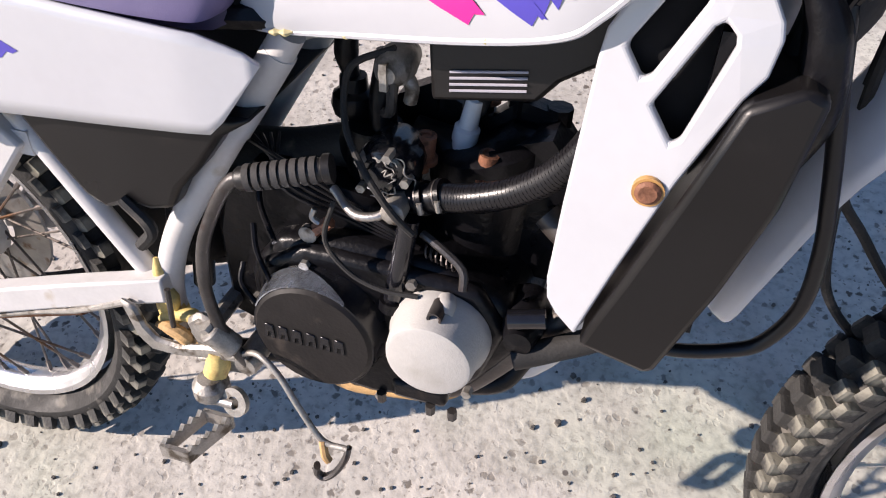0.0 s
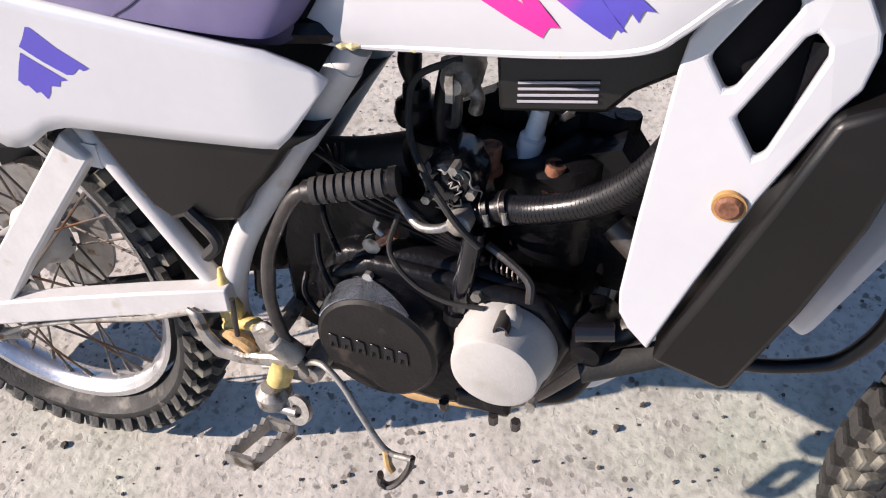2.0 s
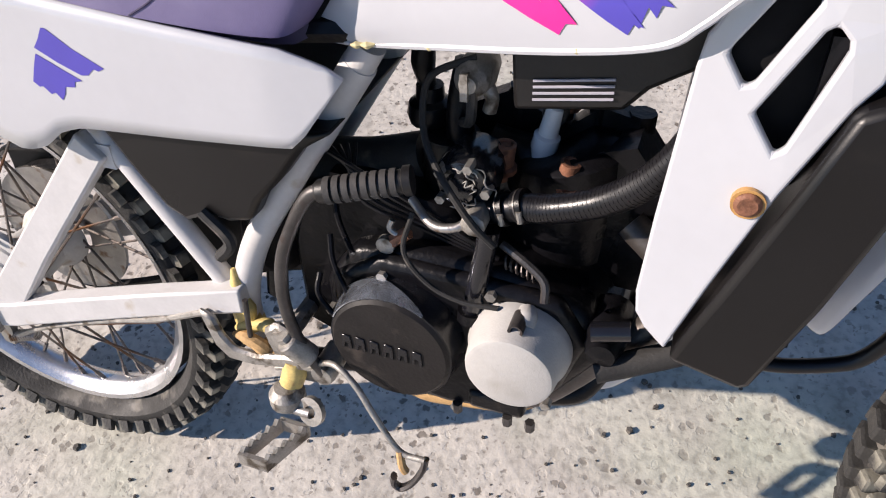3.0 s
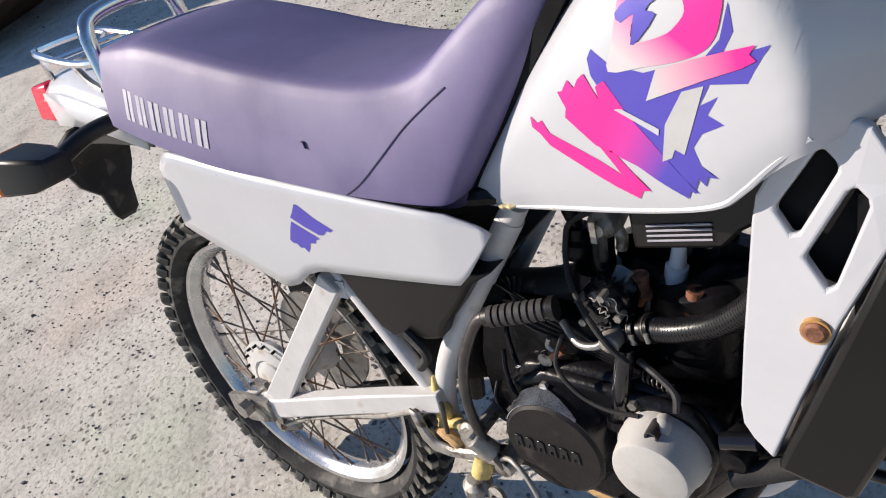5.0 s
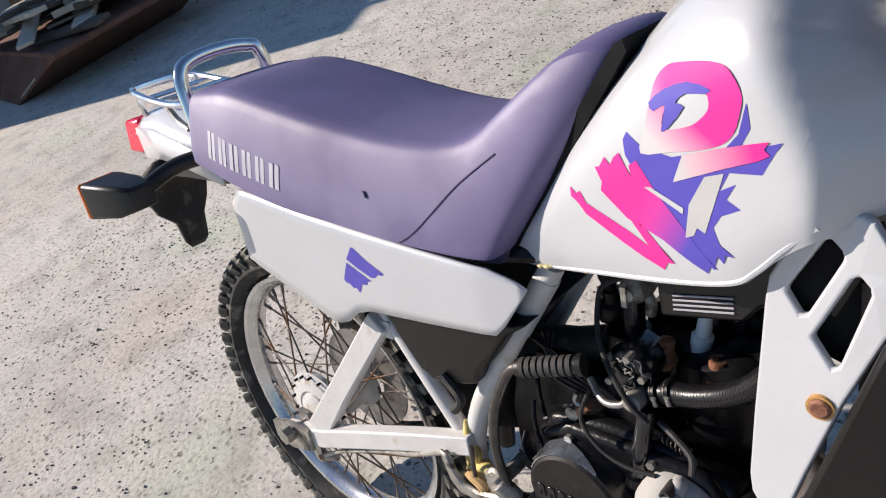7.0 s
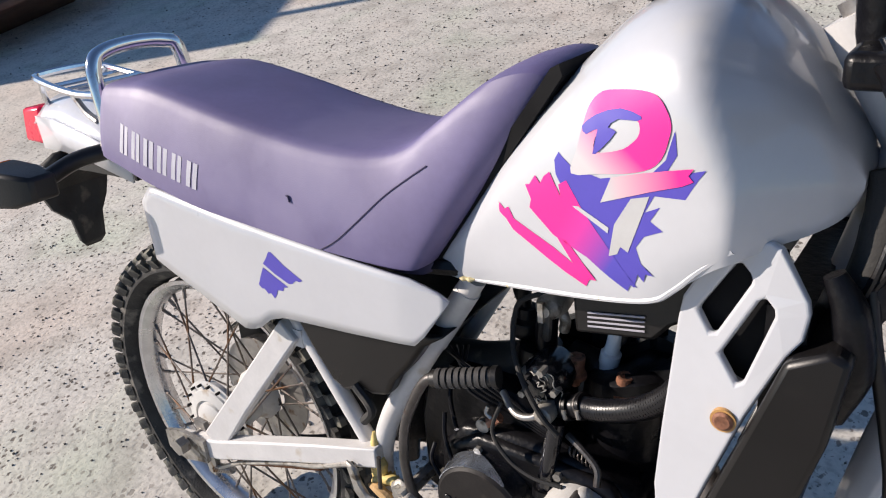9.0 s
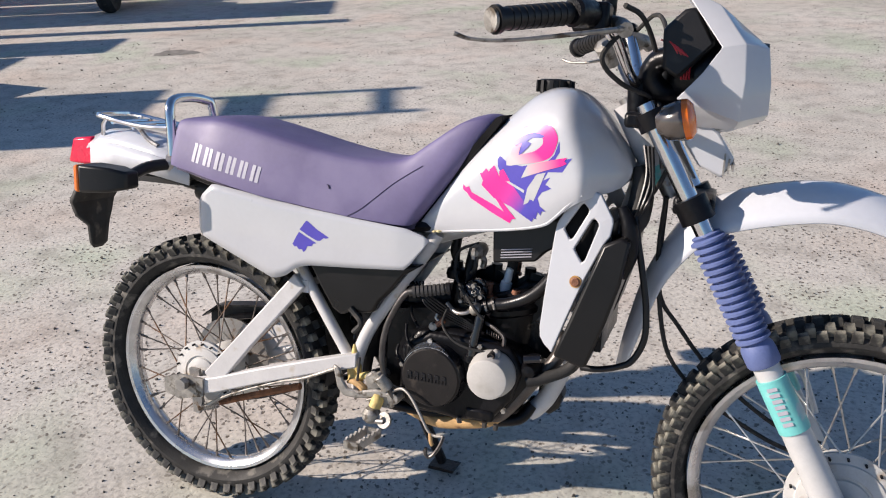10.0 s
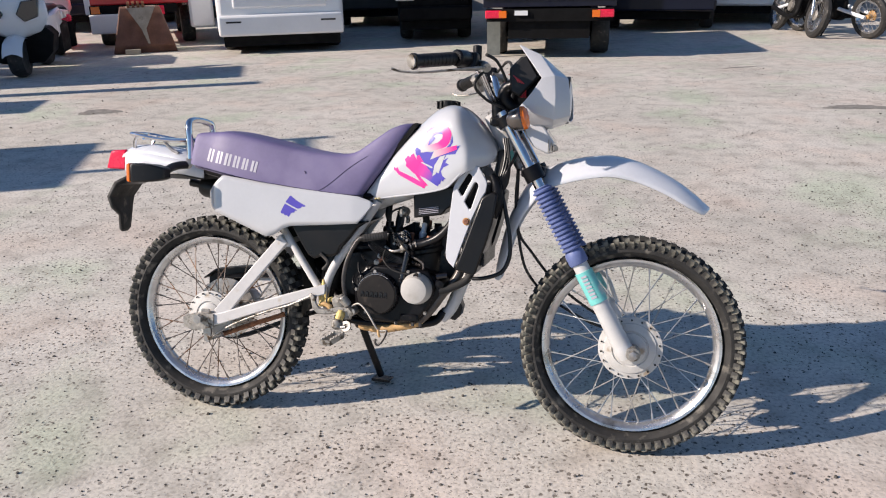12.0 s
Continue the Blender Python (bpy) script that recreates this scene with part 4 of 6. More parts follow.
def footrest(s):
    stem = part("footrest", tube([(-0.192, s * 0.098, 0.362), (-0.193, s * 0.101, 0.348), (-0.197, s * 0.106, 0.334)], [0.011, 0.013, 0.012], 12), YELLOWED, bike, "rusty folding footrest with a serrated tread")
    part("knob", lathe([(0.0, 0.014), (0.012, 0.012), (0.0185, 0.004), (0.0185, -0.008), (0.012, -0.016), (0.0, -0.018)], (-0.199, s * 0.113, 0.324), "Z", 18), CAST, stem, "grey worn footrest knuckle")
    part("washer", turned(lathe([(0.0065, -0.003), (0.0155, -0.003), (0.0155, 0.003), (0.0065, 0.003), (0.0065, -0.003)], (0, 0, 0), "Y", 20, caps=False), Matrix.Translation((-0.168, s * 0.121, 0.320)) @ pose(0, 0, 0, s * 22, 0, s * 12)), CAST, stem, "grey pivot washer")
    tread = bmesh.new()
    a, b_ = Vector((-0.186, s * 0.128, 0.301)), Vector((-0.213, s * 0.168, 0.284))
    d = (b_ - a).normalized()
    n = 5
    for off in (-0.015, 0.013):
        for k in range(n):
            p, q = a.lerp(b_, k / n) + Vector((off, 0, 0)), a.lerp(b_, (k + 1) / n) + Vector((off, 0, 0))
            m_ = (p + q) / 2
            loft([[p + Vector((-0.0022, 0, -0.014)), p + Vector((0.0022, 0, -0.014)), p + Vector((0.0022, 0, 0.0)), p + Vector((-0.0022, 0, 0.0))],
                  [m_ + Vector((-0.0022, 0, -0.014)), m_ + Vector((0.0022, 0, -0.014)), m_ + Vector((0.0022, 0, 0.007)), m_ + Vector((-0.0022, 0, 0.007))],
                  [q + Vector((-0.0022, 0, -0.014)), q + Vector((0.0022, 0, -0.014)), q + Vector((0.0022, 0, 0.0)), q + Vector((-0.0022, 0, 0.0))]], True, True, tread)
    for p in (a, b_):
        box(p.x - 0.017, p.x + 0.015, p.y - 0.0025, p.y + 0.0025, p.z - 0.014, p.z + 0.002, tread)
    part("tread", tread, CAST, stem, "serrated steel tread")
    part("hinge_pin", rod((-0.206, s * 0.119, 0.312), (-0.168, s * 0.123, 0.318), 0.0055, 10), STEEL, stem)


footrest(-1), footrest(1)
stand = part("side_stand", tube([(-0.205, 0.095, 0.305), (-0.185, 0.135, 0.215), (-0.157, 0.20, 0.085)], 0.012, 10), ENGINE, bike, "black side stand resting on the concrete")
part("stand_foot", slab([(-0.185, 0.065), (-0.125, 0.065), (-0.12, 0.072), (-0.185, 0.074)], 0.185, 0.235), ENGINE, stand)

# exhaust
HEADER = material("heat_dulled_header_steel", (0.105, 0.092, 0.085), 0.42, 0.6, vary=0.25, scale=40, bump=0.15, bump_scale=200, dirt=(0.05, 0.04, 0.035), dirt_at=0.60, dirt_scale=18)
exhaust = part("exhaust_pipe", tube([(0.100, -0.015, 0.54), (0.146, -0.035, 0.505), (0.132, -0.046, 0.462), (0.102, -0.048, 0.426), (0.076, -0.048, 0.388), (0.046, -0.048, 0.350), (0.020, -0.047, 0.331)], [0.013, 0.0135, 0.0135, 0.0135, 0.0135, 0.013, 0.012], 14), HEADER, bike, "dull steel exhaust pipe, rust-brown under the engine")
part("lower_pipe", tube([(0.046, -0.046, 0.345), (0.02, -0.048, 0.328), (-0.03, -0.046, 0.314), (-0.09, -0.040, 0.302), (-0.16, 0.0, 0.30)], [0.009, 0.012, 0.0125, 0.0125, 0.016], 14), RUST_PAINT, exhaust, "rust-brown lower pipe")
part("chamber", tube([(-0.16, 0.0, 0.30), (-0.24, 0.06, 0.40), (-0.36, 0.10, 0.52), (-0.50, 0.11, 0.62), (-0.60, 0.105, 0.67)], [0.02, 0.04, 0.045, 0.04, 0.03], 14), ENGINE, exhaust, "black expansion chamber")
part("muffler", spun([(0.02, 0), (0.036, 0.03), (0.037, 0.75), (0.030, 0.82), (0.013, 0.85), (0.013, 1.0), (0.009, 1.0), (0.009, 0.9)], (-0.56, 0.105, 0.665), (-0.785, 0.085, 0.705), 16), BLACK, exhaust, "black muffler end")
softened(part("lower_guard", slab([(0.093, 0.345), (0.094, 0.380), (0.107, 0.414), (0.126, 0.419), (0.135, 0.389), (0.143, 0.368), (0.137, 0.343), (0.120, 0.325), (0.106, 0.331)], 0.035, 0.085), BLACK, bike, "black plastic guard on the far side of the engine"), 0.006, 2)

# ---- bodywork ----
TOP = [(p.x, p.z) for p in curve_through([Vector((x, 0, z)) for x, z in ((-0.152, 0.700), (-0.10, 0.768), (-0.05, 0.838), (0.0, 0.892), (0.048, 0.938), (0.075, 0.956), (0.105, 0.965), (0.14, 0.959), (0.172, 0.937), (0.200, 0.907), (0.222, 0.878), (0.237, 0.855), (0.2435, 0.838))], 5)]
LOW = [(p.x, p.z) for p in curve_through([Vector((x, 0, z)) for x, z in ((-0.152, 0.693), (-0.112, 0.689), (-0.039, 0.700), (0.05, 0.715), (0.107, 0.730), (0.133, 0.750), (0.161, 0.774), (0.190, 0.788), (0.213, 0.796), (0.229, 0.804), (0.239, 0.815), (0.2435, 0.828))], 5)]
WIDE = [(p.x, p.y) for p in curve_through([Vector((x, w, 0)) for x, w in ((-0.152, 0.062), (-0.10, 0.076), (-0.06, 0.083), (0.035, 0.100), (0.10, 0.113), (0.150, 0.1215), (0.165, 0.1230), (0.172, 0.1213), (0.180, 0.1155), (0.190, 0.1065), (0.200, 0.0975), (0.215, 0.0850), (0.230, 0.0725), (0.245, 0.060), (0.275, 0.045), (0.32, 0.030))], 6)]


def tank_side(x, z):
    """The half width of the tank at x and z."""
    slant = 0.38 * max(0.0, z - 0.832) * min(1.0, max(0.0, (x - 0.05) / 0.07))     # the fold towards the front leans back as it rises
    lo, hi, w = lerp_at(LOW, x), lerp_at(TOP, x), lerp_at(WIDE, x + slant)
    s = min(1.0, max(0.0, (z - lo) / (hi - lo)))
    square = 0.42 + 0.16 * min(1.0, max(0.0, (x - 0.06) / 0.08))
    nose = min(1.0, max(0.0, (x - 0.160) / 0.06))       # the nose keeps its width up to a flat top
    square += 0.16 * nose
    t, bend = max(0.0, (s - square) / (1 - square)), 2.7 + 1.0 * nose
    return w * max(0.0, 1 - min(1.0, t) ** bend) ** (1 / bend) * (0.955 + 0.045 * min(1.0, s / 0.12))


rings = []
xs = [-0.152 + 0.3955 * (1 - (1 - k / 72) ** 1.25) for k in range(73)]
for x in xs:
    lo, hi = lerp_at(LOW, x), lerp_at(TOP, x)
    zs = [lo + (hi - lo) * s for s in (0, 0.03, 0.08, 0.16, 0.28, 0.40, 0.52, 0.63, 0.73, 0.82, 0.89, 0.94, 0.975, 0.993, 1.0)]
    right = [(x, -tank_side(x, z), z) for z in zs]
    rings.append(right + [(x, -y, z) for x, y, z in reversed(right[:-1])])
tank = part("fuel_tank", loft(rings), WHITE, bike, "white fuel tank with bright brush-stroke graphics")
LIP = [(-0.150, 0.697), (-0.135, 0.690), (-0.112, 0.687), (-0.039, 0.698), (0.05, 0.713), (0.107, 0.728), (0.128, 0.744), (0.150, 0.768), (0.172, 0.788)]
for s in (-1, 1):
    part("seam", tube([(x, s * (tank_side(x, z) - 0.0012), z + 0.0035) for x, z in LIP], 0.0030, 8), WHITE, tank, "white welded tank seam")
for x in (-0.101, -0.092, -0.043, 0.060):
    part("stain", tube([(x - 0.005, -tank_side(x, 0.70) + 0.0012, lerp_at(LIP, x - 0.005) + 0.0034), (x, -tank_side(x, 0.70) + 0.0010, lerp_at(LIP, x) + 0.0030), (x + 0.006, -tank_side(x, 0.70) + 0.0012, lerp_at(LIP, x + 0.006) + 0.0036)], [0.0010, 0.0029, 0.0008], 8), STAIN, tank, "yellow stain on the seam")
cap = part("fuel_cap", lathe([(0.0, 0.026), (0.026, 0.025), (0.029, 0.022), (0.030, 0.006), (0.026, 0.0), (0.026, -0.012)], (0.088, 0, 0.952), "Z", 24), BLACK, tank, "black ribbed fuel cap")
for k in range(12):
    a = 2 * math.pi * k / 12
    part("cap_rib", box(-0.003, 0.003, -0.0045, 0.0045, 0.002, 0.023), BLACK, cap).matrix_local = Matrix.Translation((0.088 + 0.030 * math.cos(a), 0.030 * math.sin(a), 0.952)) @ Matrix.Rotation(a + math.pi / 2, 4, "Z")

# prints on the tank: plain strokes in their colours
def on_tank(x, z):
    return -tank_side(x, z)


PINK_FADE = fade("pink_to_violet_ink", ((0.90, 0.025, 0.27), (0.078, 0.062, 0.40)), (0.75, 0, -0.45), -0.335, -0.285)
RING_FADE = fade("pink_to_silver_ink", ((0.55, 0.52, 0.53), (0.90, 0.025, 0.27)), (0.6, 0, 0.8), 0.70, 0.738)
BAR_FADE = fade("silver_to_pink_ink", ((0.52, 0.51, 0.51), (0.90, 0.025, 0.27)), (1, 0, 0.2), 0.235, 0.30)


RING = [(0.045, 0.871), (0.050, 0.886), (0.061, 0.896), (0.079, 0.900), (0.098, 0.902), (0.112, 0.900), (0.120, 0.892), (0.125, 0.881), (0.123, 0.869), (0.118, 0.855), (0.108, 0.845), (0.089, 0.838), (0.064, 0.833), (0.035, 0.828), (0.040, 0.848)]
HOLE = [(0.061, 0.867), (0.079, 0.879), (0.096, 0.881), (0.099, 0.871), (0.092, 0.862), (0.081, 0.855), (0.058, 0.850)]


def eased(pts, n=3):
    """A closed outline with its corners drawn round."""
    out = []
    for k in range(len(pts)):
        o, p, q, r = (pts[(k + d) % len(pts)] for d in (-1, 0, 1, 2))
        for j in range(n):
            t = j / n
            out.append(tuple(0.5 * (2 * b + (c - a) * t + (2 * a - 5 * b + 4 * c - d) * t * t + (3 * b - a - 3 * c + d) * t ** 3) for a, b, c, d in zip(o, p, q, r)))
    return out


RING, HOLE = eased(RING), eased(HOLE)
def stroke(nm, mat, lift, loop, holes=()):
    """One printed stroke of the tank's graphic."""
    part(nm, sheet(loop, on_tank, lift, holes), mat, tank, nm.replace("_", " ") + " of the tank graphic")


stroke("violet_stroke", INK, 0.0003, [(0.017, 0.836), (0.021, 0.843), (0.036, 0.833), (0.064, 0.829), (0.110, 0.842), (0.121, 0.854), (0.128, 0.877), (0.130, 0.859), (0.120, 0.841), (0.136, 0.846), (0.152, 0.851), (0.146, 0.842), (0.137, 0.826), (0.112, 0.824), (0.104, 0.809), (0.117, 0.816), (0.109, 0.803), (0.120, 0.797), (0.104, 0.789), (0.097, 0.778), (0.102, 0.765), (0.113, 0.757), (0.106, 0.757), (0.104, 0.749), (0.099, 0.755), (0.095, 0.741), (0.080, 0.752), (0.052, 0.785), (0.036, 0.800), (0.019, 0.824)])
stroke("violet_inner_stroke", INK, 0.0009, eased([(0.044, 0.868), (0.058, 0.879), (0.081, 0.887), (0.100, 0.884), (0.097, 0.880), (0.079, 0.8785), (0.070, 0.871), (0.078, 0.869), (0.064, 0.853), (0.056, 0.848), (0.060, 0.868), (0.049, 0.862)], 2))
stroke("pink_stroke", PINK_FADE, 0.0006, [(-0.015, 0.809), (-0.010, 0.810), (-0.004, 0.819), (0.002, 0.813), (0.006, 0.820), (0.012, 0.825), (0.024, 0.806), (0.022, 0.816), (0.030, 0.821), (0.047, 0.797), (0.098, 0.742), (0.092, 0.743), (0.089, 0.736), (0.079, 0.741), (0.050, 0.757), (0.015, 0.769), (-0.010, 0.789), (-0.008, 0.797)])
stroke("pink_slash", PINK, 0.0006, [(-0.047, 0.786), (-0.040, 0.781), (-0.035, 0.784), (-0.029, 0.774), (0.015, 0.757), (0.036, 0.747), (0.018, 0.769), (0.029, 0.767), (0.059, 0.737), (0.052, 0.736), (0.048, 0.728), (0.010, 0.744), (-0.030, 0.763), (-0.038, 0.772), (-0.046, 0.777)])
stroke("ring_stroke", RING_FADE, 0.0006, RING, (HOLE,))
stroke("cross_stroke", BAR_FADE, 0.0009, [(0.074, 0.832), (0.100, 0.840), (0.122, 0.846), (0.143, 0.851), (0.139, 0.845), (0.143, 0.841), (0.134, 0.836), (0.109, 0.827), (0.064, 0.809)])
stroke("silver_stroke", SILVER_INK, 0.0007, [(0.092, 0.818), (0.108, 0.823), (0.101, 0.803), (0.090, 0.772), (0.083, 0.775), (0.080, 0.768), (0.072, 0.764), (0.077, 0.793)])
stroke("white_slit", WHITE, 0.0009, [(0.036, 0.800), (0.042, 0.801), (0.072, 0.789), (0.071, 0.784)])

# seat: slanted sections from tail to tank
SEAT = [  # bottom x, z, half width; top x, z, half width of the flat top
    (-0.674, 0.771, 0.092, -0.668, 0.856, 0.080), (-0.668, 0.768, 0.103, -0.656, 0.867, 0.087), (-0.62, 0.759, 0.108, -0.605, 0.871, 0.088),
    (-0.56, 0.747, 0.114, -0.55, 0.873, 0.094), (-0.46, 0.729, 0.117, -0.44, 0.852, 0.096), (-0.37, 0.718, 0.113, -0.33, 0.829, 0.092),
    (-0.29, 0.709, 0.111, -0.235, 0.817, 0.086), (-0.235, 0.704, 0.108, -0.165, 0.826, 0.080), (-0.195, 0.700, 0.104, -0.115, 0.861, 0.076),
    (-0.163, 0.698, 0.100, -0.062, 0.899, 0.072), (-0.148, 0.698, 0.095, -0.022, 0.912, 0.069), (-0.140, 0.701, 0.085, 0.001, 0.907, 0.062), (-0.136, 0.705, 0.074, 0.006, 0.895, 0.050)]


def seat_ring(bx, bz, bw, tx, tz, tw):
    out = []
    for u, v in ((0.0, 1.0), (0.0, 0.99), (0.12, 1.01), (0.30, 1.015), (0.50, 1.01), (0.68, 0.995), (0.82, 0.975), (0.905, 0.95), (0.945, 0.91), (0.965, 0.80), (0.985, 0.45), (0.995, 0.0)):
        w = bw + 0.004 + (tw * 1.09 - bw - 0.009) * u
        out.append((bx + (tx - bx) * u, -w * v, bz + (tz - bz) * u))
    return out + [(x, -y, z) for x, y, z in reversed(out[1:-1])][:-1] + [(bx, bw * 0.99, bz)]


fine = []
for k, (a, b_) in enumerate(zip(SEAT, SEAT[1:])):
    z0, c0 = SEAT[max(0, k - 1)], SEAT[min(len(SEAT) - 1, k + 2)]
    for j in range(4):
        t = j / 4
        fine.append([0.5 * (2 * p + (q - o) * t + (2 * o - 5 * p + 4 * q - r) * t * t + (3 * p - o - 3 * q + r) * t ** 3) for o, p, q, r in zip(z0, a, b_, c0)])
fine.append(SEAT[-1])
seat = part("seat", loft([seat_ring(*f) for f in fine]), VINYL, bike, "long purple vinyl seat with silver markings on its side")
seat.modifiers.new("smooth", "SMOOTH").iterations = 2


def seat_side(x, z):
    """The seat's near side, y at x and z."""
    zb = lerp_at([(f[0], f[1]) for f in SEAT], x)
    bw = lerp_at([(f[0], f[2]) for f in SEAT], x)
    zt = lerp_at([(f[3], f[4]) for f in SEAT], x)
    tw = lerp_at([(f[3], f[5]) for f in SEAT], x)
    u = min(1.0, max(0.0, (z - zb) / (zt - zb)))
    v = lerp_at([(0, 1.0), (0.12, 1.01), (0.30, 1.015), (0.50, 1.01), (0.68, 0.995), (0.82, 0.975), (0.905, 0.95), (1.0, 0.6)], u)
    return -(bw + 0.004 + (tw * 1.09 - bw - 0.009) * u) * v


part("seat_seam", tube([(-0.262, -0.1121, 0.709), (-0.240, -0.1101, 0.722), (-0.215, -0.1044, 0.743), (-0.179, -0.0954, 0.775), (-0.148, -0.0903, 0.797), (-0.125, -0.0875, 0.812)], 0.0008, 6), VINYL_DARK, seat, "stitched seam")
part("seat_base", loft([[(f[0] + 0.002, -f[2] * 0.88, f[1] - 0.008), (f[0] + 0.002, f[2] * 0.88, f[1] - 0.008), (f[0] + 0.002, f[2] * 0.88, f[1] + 0.004), (f[0] + 0.002, -f[2] * 0.88, f[1] + 0.004)] for f in SEAT[1:-1]]), VINYL_DARK, seat, "dark seat base")
part("front_band", slab([(-0.150, 0.702), (-0.104, 0.768), (-0.054, 0.832), (-0.012, 0.887), (0.002, 0.906), (0.010, 0.910), (0.013, 0.900), (0.000, 0.882), (-0.042, 0.826), (-0.092, 0.760), (-0.138, 0.696)], -0.070, 0.070), GAP_BLACK, seat, "black gap strip along the tank")
part("tear", tube([(-0.309, seat_side(-0.308, 0.763) - 0.0005, 0.763), (-0.306, seat_side(-0.306, 0.761) - 0.0005, 0.762), (-0.304, seat_side(-0.304, 0.756) - 0.0005, 0.756)], 0.0011, 5), VINYL_DARK, seat, "small tear")
for k in range(6):
    x0, z0 = -0.617 + 0.0284 * k, 0.779 - 0.0050 * k
    h, w = 0.040 - 0.0012 * k, (0.020, 0.021, 0.022, 0.021, 0.020, 0.021)[k]
    for u0, u1 in ((0.05, 0.42), (0.60, 0.95)):
        part("marking", sheet([(x0 + w * u0, z0 + 0.003 - 0.004 * u0), (x0 + w * u1, z0 + 0.003 - 0.004 * u1), (x0 + w * u1 + 0.006, z0 + h - 0.004 * u1), (x0 + w * u0 + 0.006, z0 + h - 0.004 * u0)], seat_side, 0.0008, cuts=2), LETTER, seat, "silver bar of the side marking")

# side covers
CT = [(-0.622, 0.690), (-0.60, 0.706), (-0.567, 0.740), (-0.555, 0.741), (-0.46, 0.729), (-0.35, 0.715), (-0.24, 0.705), (-0.145, 0.698), (-0.112, 0.688), (-0.099, 0.680)]
CB = [(-0.622, 0.676), (-0.612, 0.650), (-0.60, 0.640), (-0.58, 0.630), (-0.50, 0.597), (-0.425, 0.566), (-0.398, 0.574), (-0.37, 0.595), (-0.345, 0.603), (-0.24, 0.611), (-0.142, 0.620), (-0.13, 0.635), (-0.099, 0.678)]


def cover_y(x, z):
    return -0.111 + 2.2 * max(0.0, -0.588 - x) ** 1.25 + 0.10 * max(0.0, x + 0.16) + 0.05 * max(0.0, 0.62 - z)


def side_cover(s):
    cols = []
    n = 46
    for k in range(n + 1):
        x = -0.622 + 0.523 * k / n
        t, b = lerp_at(CT, x), lerp_at(CB, x)
        cols.append([(x, s * -cover_y(x, b + (t - b) * j / 8) * -1, b + (t - b) * j / 8) for j in range(9)])
    ob = solid(part("side_cover", loft(cols, False, False), WHITE, bike, "white plastic side cover with a violet flash"), 0.004, 0.0)
    if s > 0:
        for pts in ([(-0.350, 0.690), (-0.346, 0.690), (-0.326, 0.676), (-0.308, 0.667), (-0.300, 0.663), (-0.306, 0.660), (-0.311, 0.661), (-0.318, 0.655), (-0.325, 0.654), (-0.345, 0.662), (-0.364, 0.672), (-0.357, 0.680)],
                    [(-0.365, 0.667), (-0.346, 0.658), (-0.326, 0.649), (-0.334, 0.647), (-0.336, 0.642), (-0.346, 0.641), (-0.349, 0.634), (-0.354, 0.628), (-0.359, 0.634), (-0.364, 0.632), (-0.370, 0.638), (-0.374, 0.637), (-0.379, 0.641), (-0.372, 0.655)]):
            part("violet_flash", sheet(pts, cover_y, 0.0024, cuts=1), INK, ob, "torn violet decal")
    return ob


side_cover(1), side_cover(-1)
airbox = softened(part("airbox", slab([(-0.36, 0.612), (-0.12, 0.625), (-0.15, 0.605), (-0.175, 0.572), (-0.200, 0.545), (-0.212, 0.522), (-0.235, 0.516), (-0.255, 0.519), (-0.282, 0.506), (-0.302, 0.518), (-0.33, 0.560)], -0.093, 0.093), GUARD, bike, "black plastic airbox"), 0.006, 2)
part("battery_hook", tube([(-0.26, -0.095, 0.525), (-0.235, -0.098, 0.50), (-0.25, -0.098, 0.478)], 0.006, 8), RUBBER, bike)
part("shock", spun([(0.012, 0), (0.012, 0.2), (0.035, 0.22), (0.035, 0.8), (0.014, 0.82), (0.014, 1)], (-0.27, 0.0, 0.35), (-0.23, 0.0, 0.62), 14), ENGINE, bike, "black rear shock absorber")

# radiator shrouds
def shroud_y(x, z):
    return -0.102 - 0.09 * (0.78 - z) - 0.15 * (min(x, 0.205) - 0.175) 


OUTER = [(0.1284, 0.7185), (0.1312, 0.7376), (0.1390, 0.7529), (0.1645, 0.7873), (0.1725, 0.7931), (0.1944, 0.7969), (0.2025, 0.7931), (0.2249, 0.7567), (0.2270, 0.7472), (0.2243, 0.7261), (0.2145, 0.7108), (0.1883, 0.6487), (0.1642, 0.5770), (0.1440, 0.5120), (0.1278, 0.5254), (0.1197, 0.5369), (0.1175, 0.5541), (0.1207, 0.6152), (0.1250, 0.6726)]
SLOT_A = [(0.1443, 0.7290), (0.1467, 0.7347), (0.1697, 0.7730), (0.1747, 0.7759), (0.1828, 0.7682), (0.1839, 0.7625), (0.1605, 0.7147), (0.1555, 0.7128)]
SLOT_B = [(0.1647, 0.6975), (0.1900, 0.7491), (0.1950, 0.7529), (0.2021, 0.7462), (0.2031, 0.7405), (0.1849, 0.6803), (0.1799, 0.6764)]
